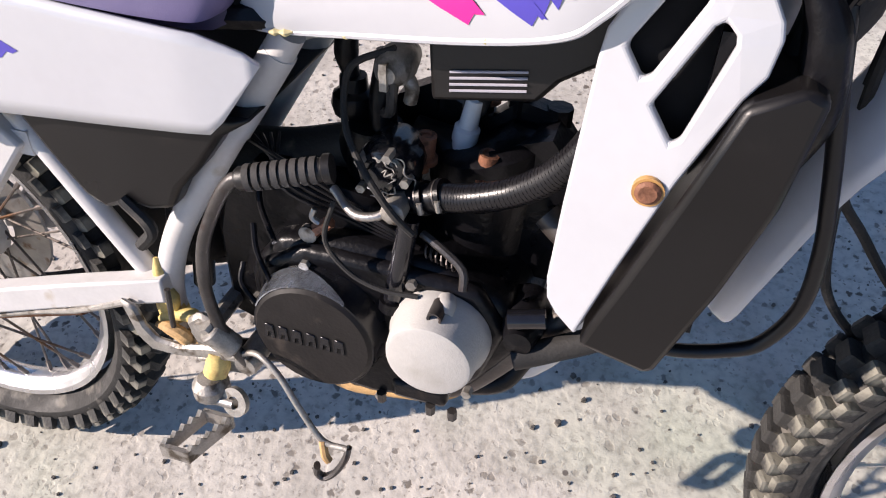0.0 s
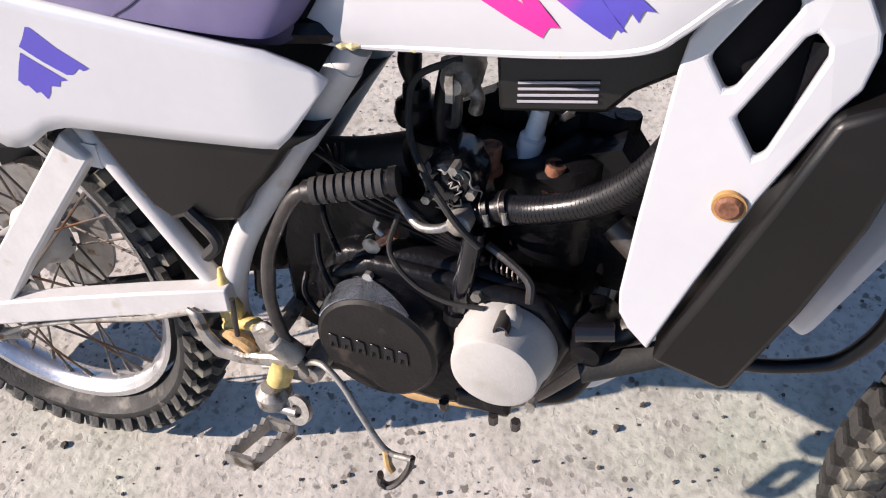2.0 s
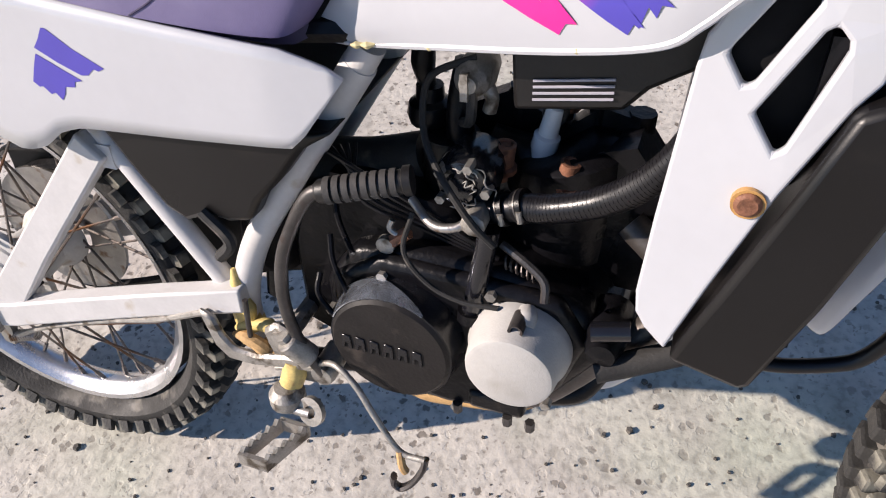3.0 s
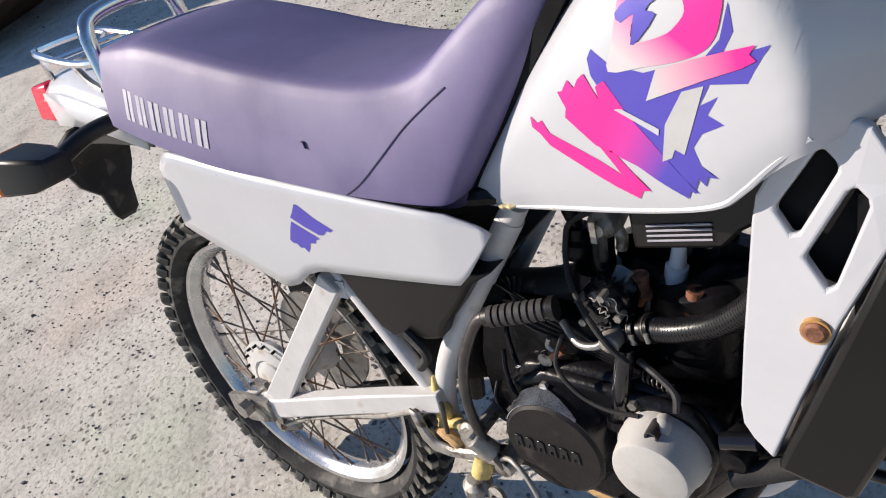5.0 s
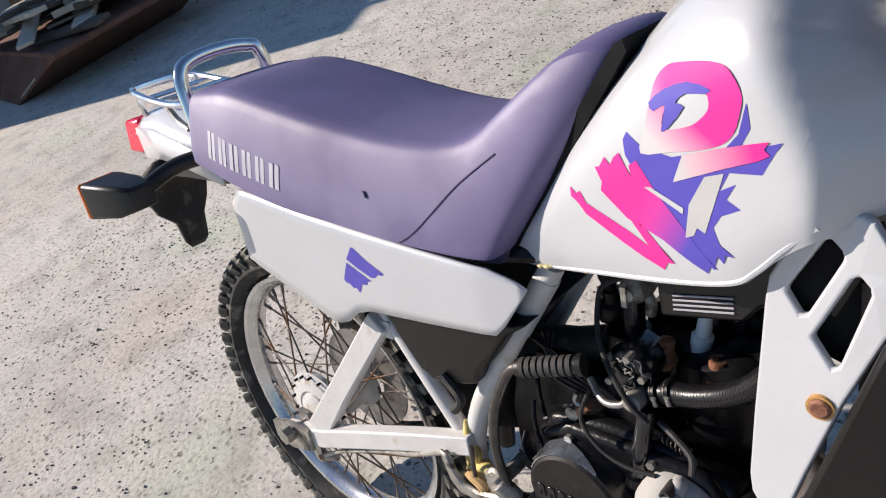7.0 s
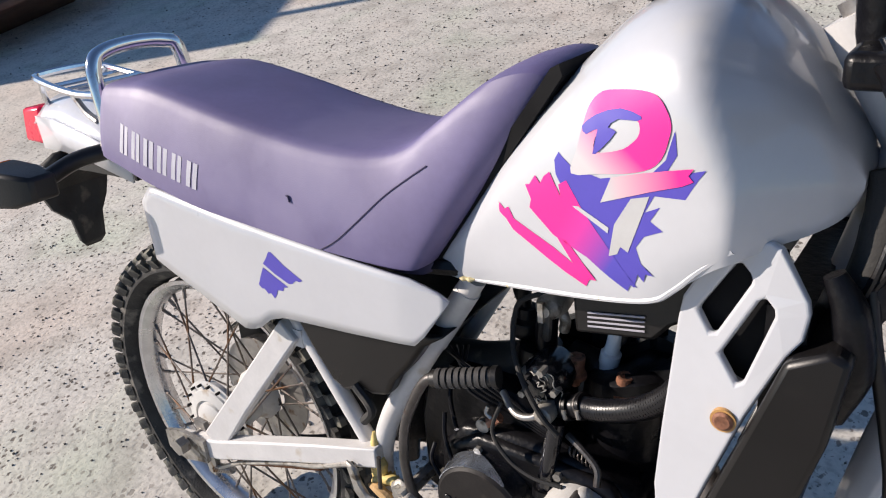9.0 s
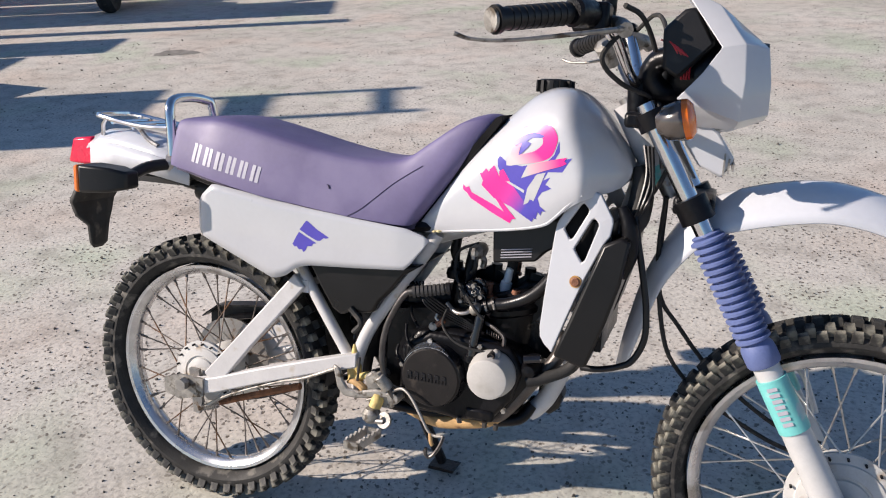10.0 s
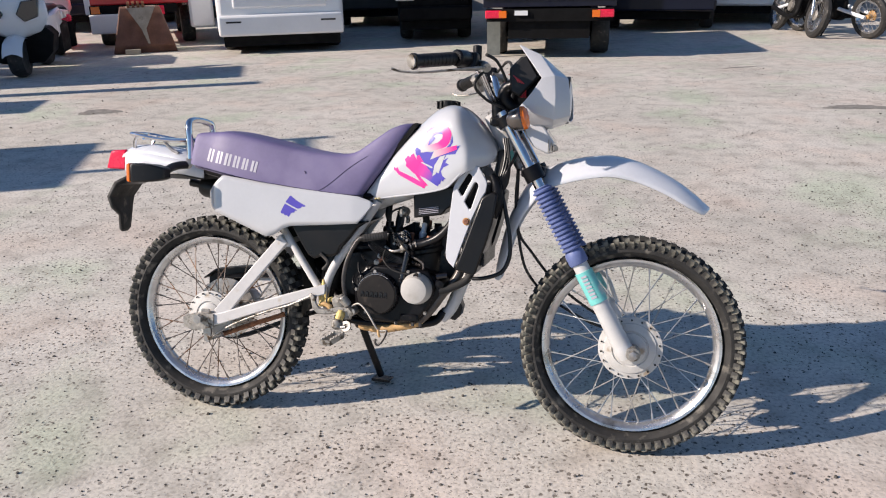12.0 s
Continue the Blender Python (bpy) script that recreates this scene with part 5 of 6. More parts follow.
for s in (-1, 1):
    bm = sheet(OUTER, shroud_y, 0.0, (SLOT_A, SLOT_B), cuts=0)
    if s > 0:
        bm = mirrored(bm)
    bmesh.ops.recalc_face_normals(bm, faces=bm.faces)
    if sum(f.normal.y for f in bm.faces) * s < 0:
        bmesh.ops.reverse_faces(bm, faces=bm.faces)
    me = bpy.data.meshes.new("radiator_shroud")
    bm.to_mesh(me), bm.free()
    me.materials.append(WHITE)
    ob = new("radiator_shroud", me)
    ob.parent = bike
    tagged(ob, "white radiator shroud with two slots and a rusty bolt")
    softened(solid(ob, 0.009, -1.0), 0.003, 3)
    b0 = shroud_y(0.174, 0.643) * (1 if s < 0 else -1)
    sg = -1 if s < 0 else 1
    part("washer", spun([(0.004, 0), (0.0104, 0.0), (0.0104, 1), (0.0, 1)], (0.174, b0 - sg * 0.002, 0.643), (0.174, b0 + sg * 0.003, 0.643), 20), GOLD_WASHER, ob, "yellowed washer")
    part("bolt", spun([(0.0, 0), (0.0085, 0.1), (0.0085, 0.7), (0.006, 1.0), (0.0, 0.90)], (0.174, b0, 0.643), (0.174, b0 + sg * 0.0055, 0.643), 16), COPPER, ob, "rusty bolt")
    g = [(0.215, 0.712), (0.245, 0.728), (0.259, 0.722), (0.250, 0.650), (0.232, 0.580), (0.206, 0.500), (0.199, 0.494), (0.1475, 0.508), (0.158, 0.54), (0.170, 0.574), (0.195, 0.650)]
    bm = slab(g, s * 0.128, s * 0.030)
    for v in bm.verts:
        if abs(v.co.y) > 0.1:
            v.co.y = s * (0.127 - 0.06 * max(0, v.co.z - 0.66) - 0.1 * max(0, v.co.x - 0.245))
    softened(part("radiator_guard", bm, GUARD, bike, "black grained plastic radiator guard"), 0.005, 2)
# thin near-black sheet closing off the slots from behind
part("slot_backing", slab([(0.136, 0.725), (0.168, 0.783), (0.203, 0.785), (0.214, 0.745), (0.190, 0.665), (0.150, 0.680)], -0.090, -0.084), GAP_BLACK, bike, "near-black sheet behind the shroud slots")
part("radiator", box(0.195, 0.225, -0.10, 0.10, 0.52, 0.745), ENGINE, bike, "black radiator core")
part("radiator_hose", tube([(0.19, -0.06, 0.51), (0.17, -0.065, 0.47), (0.125, -0.075, 0.445), (0.095, -0.085, 0.435)], 0.011, 10), RUBBER, bike, "black lower radiator hose")
part("radiator_tank", tube([(0.236, -0.092, 0.775), (0.250, -0.092, 0.745), (0.256, -0.090, 0.700), (0.246, -0.088, 0.655)], [0.008, 0.014, 0.015, 0.010], 12), ENGINE, bike, "black header tank of the radiator")
part("head_loom", tube([(0.252, -0.045, 0.84), (0.262, -0.052, 0.80), (0.258, -0.058, 0.755), (0.246, -0.060, 0.72)], [0.010, 0.020, 0.022, 0.014], 10), RUBBER, bike, "black taped wiring loom")
for k in range(3):
    part("head_wire", tube([(0.258 + 0.007 * k, -0.050 - 0.006 * k, 0.875), (0.268 + 0.006 * k, -0.066, 0.83 - 0.01 * k), (0.262 + 0.006 * k, -0.078, 0.78), (0.250, -0.078 + 0.006 * k, 0.74)], 0.0030, 8), HOSE_RUBBER, bike, "thin black wire")
part("horn", lathe([(0.0, -0.02), (0.03, -0.018), (0.035, 0.0), (0.03, 0.012), (0.0, 0.014)], (0.262, -0.02, 0.79), "X", 20), ENGINE, bike, "black horn")

# ---- front end, turned with the bars ----
def front(name, bm, mat, parent=None, label=""):
    return part(name, turned(bm, TURN), mat, parent or bike, label)


FT, FB = Vector((0.262, 0, 0.932)), Vector((0.615, 0, 0.318))


def on_fork(t, s, off=(0, 0, 0)):
    return FT.lerp(FB, t) + Vector((0, s * 0.088, 0)) + Vector(off)


for s in (-1, 1):
    leg = front("fork_leg", spun([(0.019, 0), (0.0215, 0.05), (0.0215, 0.2), (0.0235, 0.4), (0.025, 0.75), (0.025, 0.9), (0.028, 0.94), (0.024, 1.0), (0.0, 1.01)], on_fork(0.60, s), on_fork(1.04, s), 18), SLIDER, None, "telescopic fork leg with a violet rubber boot")
    front("stanchion", rod(on_fork(-0.02, s), on_fork(0.62, s), 0.0155, 16), CHROME, leg, "bright steel fork tube")
    prof = [(0.018, 0.0), (0.024, 0.01)]
    for k in range(15):
        u = 0.03 + 0.80 * k / 15
        prof += [(0.0215, u), (0.0285, u + 0.012), (0.0285, u + 0.030), (0.0215, u + 0.044)]
    prof += [(0.0265, 0.86), (0.0275, 0.90), (0.0275, 0.985), (0.0255, 1.0)]
    front("fork_boot", spun(prof, on_fork(0.305, s), on_fork(0.635, s), 20), BOOT, leg, "ribbed blue-violet rubber boot")
    front("sticker", spun([(0.0240, 0), (0.0250, 0.0), (0.0258, 1.0), (0.0245, 1.0)], on_fork(0.668, s), on_fork(0.80, s), 20), TEAL, leg, "turquoise band with white markings")
    bm = bmesh.new()
    for k in range(7):
        t = 0.685 + 0.0145 * k
        a, b_ = on_fork(t, s), on_fork(t + 0.009, s)
        n = Vector((-0.20, s * 0.98, 0)).normalized()
        u = (b_ - a).normalized()
        wv = u.cross(n).normalized()
        c0, c1 = a + n * 0.0262, b_ + n * 0.0262
        vs = [bm.verts.new(p) for p in (c0 - wv * 0.008, c0 + wv * 0.008, c1 + wv * 0.008, c1 - wv * 0.008)]
        bm.faces.new(vs)
    front("sticker_bars", bm, LETTER, leg, "row of pale bars")
    for t, r, hh in ((0.02, 0.026, 0.016), (0.245, 0.028, 0.022)):
        front("clamp", spun([(0.0, 0), (r, 0.05), (r, 0.95), (0.0, 1)], on_fork(t, s) - (FB - FT).normalized() * hh, on_fork(t, s) + (FB - FT).normalized() * hh, 16), ENGINE, leg, "fork clamp")
triple = front("triple_clamp", box(0.225, 0.30, -0.10, 0.10, 0.905, 0.93), ENGINE, None, "black top fork bridge")
softened(triple, 0.006)
softened(front("lower_bridge", box(0.315, 0.38, -0.09, 0.09, 0.77, 0.80), ENGINE, None, "black lower fork bridge"), 0.006)
front("steering_stem", rod(HEAD - RAKE * 0.13, HEAD + RAKE * 0.06, 0.014, 12), STEEL, None)

BAR = [(0.235, 0.0, 0.972), (0.232, -0.05, 0.975), (0.222, -0.085, 0.99), (0.195, -0.145, 1.055), (0.172, -0.185, 1.072), (0.122, -0.245, 1.066), (0.062, -0.318, 1.050)]
bar = front("handlebar", tube(BAR, 0.011, 12), CHROME, None, "chromed handlebar with black grips")
front("bar_half", mirrored(tube(BAR, 0.011, 12)), CHROME, bar)
for s in (-1, 1):
    front("bar_clamp", spun([(0.016, 0), (0.018, 0.2), (0.018, 0.8), (0.0, 1)], (0.24, s * 0.04, 0.92), (0.235, s * 0.04, 0.99), 12), ENGINE, bar)
    grip = front("grip", spun([(0.0135, 0), (0.0165, 0.02), (0.0165, 0.93), (0.0205, 0.95), (0.0205, 1.0), (0.0, 1.0)][::1], (0.148, s * 0.214, 1.0700), (0.062, s * 0.320, 1.0490), 16), BLACK, bar, "ribbed black rubber grip")
    for k in range(9):
        t = 0.12 + 0.085 * k
        a, b_ = Vector((0.148, s * 0.214, 1.0700)), Vector((0.062, s * 0.320, 1.0490))
        front("grip_rib", rod(a.lerp(b_, t), a.lerp(b_, t + 0.03), 0.0176, 14), BLACK, grip)
    front("grip_end", spun([(0.0, 0), (0.017, 0.2), (0.017, 0.8), (0.0, 1)], (0.062, s * 0.320, 1.0490), (0.057, s * 0.326, 1.0480), 16), CAST, grip, "pale worn grip end")
    pod = softened(front("switch_pod", box(0.145, 0.20, s * 0.17 - 0.022, s * 0.17 + 0.022, 1.045, 1.09), ENGINE, bar, "black switch housing"), 0.006)
    front("lever_bracket", tube([(0.185, s * 0.15, 1.065), (0.215, s * 0.165, 1.058), (0.225, s * 0.185, 1.050)], 0.012, 10), CAST, bar, "dull lever bracket")
    front("lever", tube([(0.222, s * 0.18, 1.052), (0.180, s * 0.25, 1.040), (0.095, s * 0.330, 1.022), (0.045, s * 0.358, 1.020), (0.022, s * 0.370, 1.026)], [0.005, 0.0036, 0.0028, 0.0026, 0.0034], 8, flat=1.2), CAST, bar, "thin aluminium hand lever")
front("mirror_boss", lathe([(0.0, 0.03), (0.012, 0.028), (0.012, -0.02)], (0.19, -0.135, 1.085), "Z", 10), ENGINE, bar)
front("throttle_drum", spun([(0.020, 0), (0.022, 0.1), (0.022, 0.9), (0.018, 1)], (0.172, -0.185, 1.072), (0.150, -0.225, 1.0705), 16), ENGINE, bar, "black throttle housing")
front("master_cylinder", spun([(0.0, 0), (0.015, 0.05), (0.017, 0.9), (0.0, 1)], (0.20, -0.10, 1.005), (0.185, -0.13, 1.035), 12), CAST, bar)

# instruments and front mask
dash = softened(front("speedometer", slab([(0.270, 1.062), (0.300, 1.092), (0.318, 1.096), (0.352, 1.040), (0.30, 0.985), (0.275, 1.0)], -0.085, 0.085), BLACK, None, "black speedometer housing"), 0.006)
front("wire_loom", tube([(0.285, -0.06, 1.02), (0.262, -0.05, 1.01), (0.255, -0.045, 0.985), (0.28, -0.04, 0.96), (0.30, -0.03, 0.97)], 0.019, 10), ENGINE, dash, "bundle of black wires")
for k in range(4):
    front("red_wire", tube([(0.268 + 0.008 * k, -0.075, 1.045), (0.285 + 0.006 * k, -0.085, 1.04 - 0.004 * k), (0.30 + 0.005 * k, -0.082, 1.015), (0.305 + 0.004 * k, -0.075, 0.985)], 0.0016, 6), RED_WIRE, dash)


# half loops of the mask, from its visor down to its chin: front rim, shoulder fold, back edge
MASK_F = [(0.405, 0.0, 1.058), (0.408, 0.060, 1.056), (0.430, 0.088, 1.036), (0.438, 0.092, 0.985), (0.440, 0.088, 0.938), (0.436, 0.060, 0.928), (0.434, 0.0, 0.926)]
MASK_M = [(0.350, 0.0, 1.104), (0.352, 0.072, 1.100), (0.395, 0.112, 1.040), (0.400, 0.116, 0.985), (0.398, 0.110, 0.925), (0.392, 0.070, 0.910), (0.390, 0.0, 0.906)]
MASK_B = [(0.290, 0.0, 1.134), (0.294, 0.066, 1.126), (0.362, 0.120, 1.034), (0.338, 0.122, 0.995), (0.304, 0.117, 0.955), (0.335, 0.085, 0.913), (0.345, 0.0, 0.898)]


def mask_loop(pts):
    half = [Vector(a).lerp(Vector(b), t) for a, b in zip(pts, pts[1:]) for t in (0, 0.5)] + [Vector(pts[-1])]
    return [Vector((p.x, -p.y, p.z)) for p in half] + [p for p in reversed(half[1:-1])]


front("lamp_bucket", spun([(0.0, 0), (0.035, 0.06), (0.062, 0.25), (0.074, 0.6), (0.078, 1.0), (0.0, 1.0)], (0.268, 0.0, 1.000), (0.385, 0.0, 0.992), 20), ENGINE, dash, "black lamp bucket")
mask = solid(front("headlight_mask", loft([mask_loop(q) for q in (MASK_F, MASK_M, MASK_B)], True, False), WHITE, None, "white plastic headlight mask with a raised visor"), 0.003)
mask.data.set_sharp_from_angle(angle=radians(14))
softened(mask, 0.006, 3).modifiers["edges"].angle_limit = radians(14)
front("headlight", lathe([(0.0, 0.006), (0.04, 0.004), (0.055, -0.002), (0.056, -0.012), (0.04, -0.05), (0.0, -0.06)], (0.432, 0, 0.985), "X", 28), CERAMIC, mask, "round clear headlamp")
front("lamp_rim", lathe([(0.055, 0.002), (0.064, 0.001), (0.065, -0.008), (0.055, -0.008), (0.055, 0.002)], (0.430, 0, 0.985), "X", 28, caps=False), BLACK, mask)
lowmask = softened(front("lower_mask", slab([(0.318, 0.912), (0.345, 0.925), (0.372, 0.906), (0.400, 0.866), (0.384, 0.834), (0.346, 0.852), (0.322, 0.884)], -0.078, 0.078), WHITE, None, "white plate below the mask with grey slats"), 0.004, 2)
for k in range(3):
    front("slat", box(0.384 + 0.007 * k, 0.387 + 0.007 * k, -0.081, 0.081, 0.838 + 0.004 * k, 0.874 - 0.008 * k), CAST, lowmask)
for s in (-1, 1):
    stalk = front("front_indicator", spun([(0.014, 0), (0.027, 0.35), (0.031, 0.9), (0.031, 1.0), (0.0, 1.0)], (0.283, s * 0.165, 0.915), (0.322, s * 0.168, 0.925), 18), SMOKE_LENS, None, "grey indicator with an amber lens")
    front("amber_lens", spun([(0.031, 0), (0.030, 0.5), (0.022, 0.9), (0.0, 1)], (0.322, s * 0.168, 0.925), (0.338, s * 0.169, 0.929), 18), AMBER, stalk, "amber lens")
    front("indicator_stalk", rod((0.290, s * 0.09, 0.912), (0.292, s * 0.155, 0.916), 0.010, 10), BLACK, stalk)

# front mudguard
MUD = [(0.247, 0.470, 0.010), (0.249, 0.478, 0.022), (0.256, 0.53, 0.032), (0.280, 0.64, 0.046), (0.315, 0.72, 0.062), (0.355, 0.775, 0.076), (0.405, 0.802, 0.080), (0.47, 0.822, 0.083), (0.54, 0.832, 0.082), (0.60, 0.825, 0.078), (0.66, 0.805, 0.072), (0.73, 0.770, 0.064), (0.78, 0.735, 0.054), (0.815, 0.705, 0.036), (0.820, 0.700, 0.022)]
rows = []
for k, (x, z, w) in enumerate(MUD):
    a, b_ = MUD[max(0, k - 1)], MUD[min(len(MUD) - 1, k + 1)]
    d = Vector((b_[0] - a[0], 0, b_[1] - a[1])).normalized()
    nrm = Vector((-d.z, 0, d.x))
    drop = 0.052 * (w / 0.08)
    rows.append([Vector((x, w * u, z)) - nrm * drop * abs(u) ** 2.6 + nrm * 0.004 * (1 - min(1, abs(u) * 3)) for u in [-1 + k2 / 8 for k2 in range(17)]])
cols_fine = [curve_through([r[j] for r in rows], 4) for j in range(17)]
rows = [[c[i] for c in cols_fine] for i in range(len(cols_fine[0]))]
solid(front("front_mudguard", loft(rows, False, False), WHITE_OLD, None, "long white plastic front mudguard"), 0.003, 0.0)
front("fork_brace", tube([on_fork(0.70, 1, (0.02, 0.0, 0)), on_fork(0.70, 1, (0.055, -0.01, -0.02)), on_fork(0.83, 1, (0.04, -0.01, -0.01))], 0.006, 8), SLIDER)

# cables at the front
part("breather_hose", tube([(0.258, -0.075, 0.76), (0.266, -0.080, 0.72), (0.275, -0.080, 0.683), (0.284, -0.080, 0.643), (0.292, -0.080, 0.600), (0.294, -0.080, 0.550), (0.279, -0.080, 0.510), (0.258, -0.080, 0.494), (0.222, -0.080, 0.482), (0.190, -0.075, 0.478)], 0.0058, 10), HOSE_RUBBER, bike, "thick black hose looping beside the radiator")
front("speedometer_cable", tube([(0.300, -0.03, 0.79), (0.298, -0.02, 0.68), (0.318, 0.0, 0.545), (0.347, 0.02, 0.475), (0.41, 0.05, 0.41), (0.52, 0.062, 0.35), (0.60, 0.06, 0.33)], 0.0042, 8), RUBBER, None, "black speedometer cable")
front("brake_cable", tube([(0.300, -0.02, 0.79), (0.303, 0.0, 0.625), (0.346, 0.02, 0.55), (0.42, 0.05, 0.46), (0.53, 0.066, 0.38), (0.61, 0.066, 0.36)], 0.0042, 8), RUBBER, None, "black front brake cable")
front("clutch_cable", tube([(0.215, -0.13, 1.055), (0.19, -0.16, 1.01), (0.215, -0.11, 0.975), (0.26, -0.05, 0.955)], 0.004, 8), RUBBER, None, "black cable from the lever")
front("bar_cable", tube([(0.20, 0.16, 1.075), (0.24, 0.10, 1.10), (0.27, 0.0, 1.06), (0.29, -0.03, 0.95), (0.30, -0.05, 0.85), (0.26, -0.05, 0.76)], 0.004, 8), RUBBER, None)
front("bar_cable_low", tube([(0.215, -0.14, 1.09), (0.24, -0.10, 1.075), (0.262, -0.055, 1.02), (0.275, -0.05, 0.94), (0.29, -0.055, 0.84)], 0.0042, 8), RUBBER, None)
part("number_sticker", slab([(0.275, 0.80), (0.292, 0.815), (0.283, 0.845), (0.266, 0.832)], -0.0305, -0.0295), TEAL, bike, "small green sticker on the steering head")

# ---- tail ----
tail = part("rear_mudguard", loft([[(x, w * u, z - 0.03 * abs(u) ** 3) for u in [-1 + k / 6 for k in range(13)]] for x, z, w in ((-0.64, 0.79, 0.085), (-0.75, 0.812, 0.078), (-0.84, 0.824, 0.068), (-0.905, 0.822, 0.060), (-0.938, 0.810, 0.056))], False, False), WHITE_OLD, bike, "white plastic tail")
solid(tail, 0.003, 0.0)
for s in (-1, 1):
    solid(part("tail_side", loft([[(-0.64, s * 0.086, 0.765), (-0.64, s * 0.087, 0.728)], [(-0.75, s * 0.079, 0.785), (-0.75, s * 0.078, 0.742)], [(-0.85, s * 0.069, 0.797), (-0.85, s * 0.066, 0.746)], [(-0.925, s * 0.058, 0.794), (-0.93, s * 0.054, 0.740)]], False, False), WHITE_OLD, tail), 0.003, 0.0)
lamp = softened(part("tail_light", slab([(-0.930, 0.742), (-0.928, 0.806), (-0.984, 0.800), (-1.000, 0.744)], -0.050, 0.050), RED_LENS, tail, "red tail lamp lens"), 0.006, 2)
part("number_bracket", loft([[(x, y, z) for y, z in ((-w, z0), (w, z0), (w, z0 - 0.012), (-w, z0 - 0.012))] for x, z0, w in ((-0.66, 0.735, 0.07), (-0.78, 0.735, 0.07), (-0.88, 0.728, 0.065), (-0.95, 0.705, 0.06))]), BLACK, bike, "black inner mudguard")
flap = part("mud_flap", loft([[(x, y, z) for y in (-w, -w * 0.6, 0, w * 0.6, w)] for x, z, w in ((-0.88, 0.735, 0.07), (-0.955, 0.700, 0.068), (-0.985, 0.655, 0.062), (-0.982, 0.622, 0.05), (-0.970, 0.598, 0.028), (-0.972, 0.555, 0.022), (-0.978, 0.545, 0.014))], False, False), RUBBER, bike, "black rubber mud flap")
solid(flap, 0.012, 0.0)
for s in (-1, 1):
    ind = softened(part("rear_indicator", loft([[(x, s * y + dy, z + dz) for dy, dz in ((-h, -h * 0.9), (h, -h * 0.9), (h, h * 0.9), (-h, h * 0.9))] for x, y, z, h in ((-0.705, 0.175, 0.742, 0.018), (-0.735, 0.185, 0.742, 0.027), (-0.795, 0.195, 0.742, 0.031))]), BLACK, bike, "black indicator with an amber lens"), 0.005, 2)
    softened(part("amber_lens", loft([[(x, s * 0.196 + dy, 0.742 + dz) for dy, dz in ((-h, -h * 0.9), (h, -h * 0.9), (h, h * 0.9), (-h, h * 0.9))] for x, h in ((-0.795, 0.031), (-0.808, 0.028))]), AMBER, ind, "amber lens"), 0.004, 2)
    part("indicator_stalk", tube([(-0.69, s * 0.07, 0.768), (-0.715, s * 0.12, 0.762), (-0.718, s * 0.178, 0.745)], 0.012, 10), BLACK, ind)
    part("stalk_base", rod((-0.665, s * 0.06, 0.775), (-0.70, s * 0.075, 0.768), 0.019, 14), STEEL, ind)
rack = part("luggage_rack", tube([(-0.665, -0.062, 0.842), (-0.78, -0.062, 0.838), (-0.895, -0.055, 0.853), (-0.912, -0.03, 0.856), (-0.912, 0.03, 0.856), (-0.895, 0.055, 0.853), (-0.78, 0.062, 0.838), (-0.665, 0.062, 0.842)], 0.0055, 8), CHROME, bike, "thin chromed luggage rack")
for x in (-0.74, -0.80, -0.86):
    part("rack_bar", rod((x, -0.06, 0.842), (x, 0.06, 0.842), 0.0042, 8), CHROME, rack)
for s in (-1, 1):
    part("rack_stay", tube([(-0.79, s * 0.06, 0.836), (-0.765, s * 0.06, 0.812), (-0.74, s * 0.06, 0.80)], 0.005, 8), STEEL, rack)
    part("rack_leg", tube([(-0.88, s * 0.055, 0.850), (-0.895, s * 0.05, 0.835), (-0.90, s * 0.045, 0.812)], 0.0048, 8), CHROME, rack)
part("grab_rail", tube([(-0.690, -0.074, 0.785), (-0.692, -0.074, 0.835), (-0.698, -0.070, 0.880), (-0.704, -0.050, 0.897), (-0.708, 0.0, 0.902), (-0.704, 0.050, 0.897), (-0.698, 0.070, 0.880), (-0.690, 0.074, 0.785)], 0.0105, 12), CHROME, bike, "chromed grab rail behind the seat")


# ---- the yard behind ----
PAINT_WHITE = material("white_car_paint", (0.78, 0.78, 0.79), 0.25, vary=0.03, scale=3, coat=0.6, dirt=(0.55, 0.52, 0.48), dirt_at=0.68, dirt_scale=2.5)
PAINT_RED = material("red_car_paint", (0.55, 0.02, 0.03), 0.3, vary=0.08, scale=3, coat=0.5, dirt=(0.30, 0.06, 0.05), dirt_at=0.66, dirt_scale=3)
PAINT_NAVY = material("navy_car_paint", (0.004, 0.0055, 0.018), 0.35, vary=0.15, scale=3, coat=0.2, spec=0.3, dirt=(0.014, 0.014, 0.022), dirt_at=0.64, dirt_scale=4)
PAINT_BLUE = material("blue_car_paint", (0.03, 0.10, 0.26), 0.35, vary=0.1, scale=3, coat=0.4)
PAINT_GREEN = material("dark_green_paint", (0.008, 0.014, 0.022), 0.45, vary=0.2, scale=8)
GLASS = material("dark_glass", (0.02, 0.025, 0.03), 0.06, vary=0.05, scale=5, coat=0.8)
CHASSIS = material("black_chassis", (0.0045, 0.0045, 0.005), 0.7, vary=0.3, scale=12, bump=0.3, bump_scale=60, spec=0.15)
GREY_FLAP = material("grey_rubber_flap", (0.16, 0.17, 0.155), 0.7, vary=0.15, scale=12)
PLANK = material("weathered_plank", (0.36, 0.31, 0.25), 0.8, vary=0.2, scale=9, bump=0.4, bump_scale=60, dirt=(0.18, 0.15, 0.12), dirt_at=0.58, dirt_scale=8)
SKIP = material("rusty_brown_steel", (0.15, 0.066, 0.043), 0.75, vary=0.25, scale=7, bump=0.4, bump_scale=40, dirt=(0.12, 0.05, 0.03), dirt_at=0.55, dirt_scale=5)
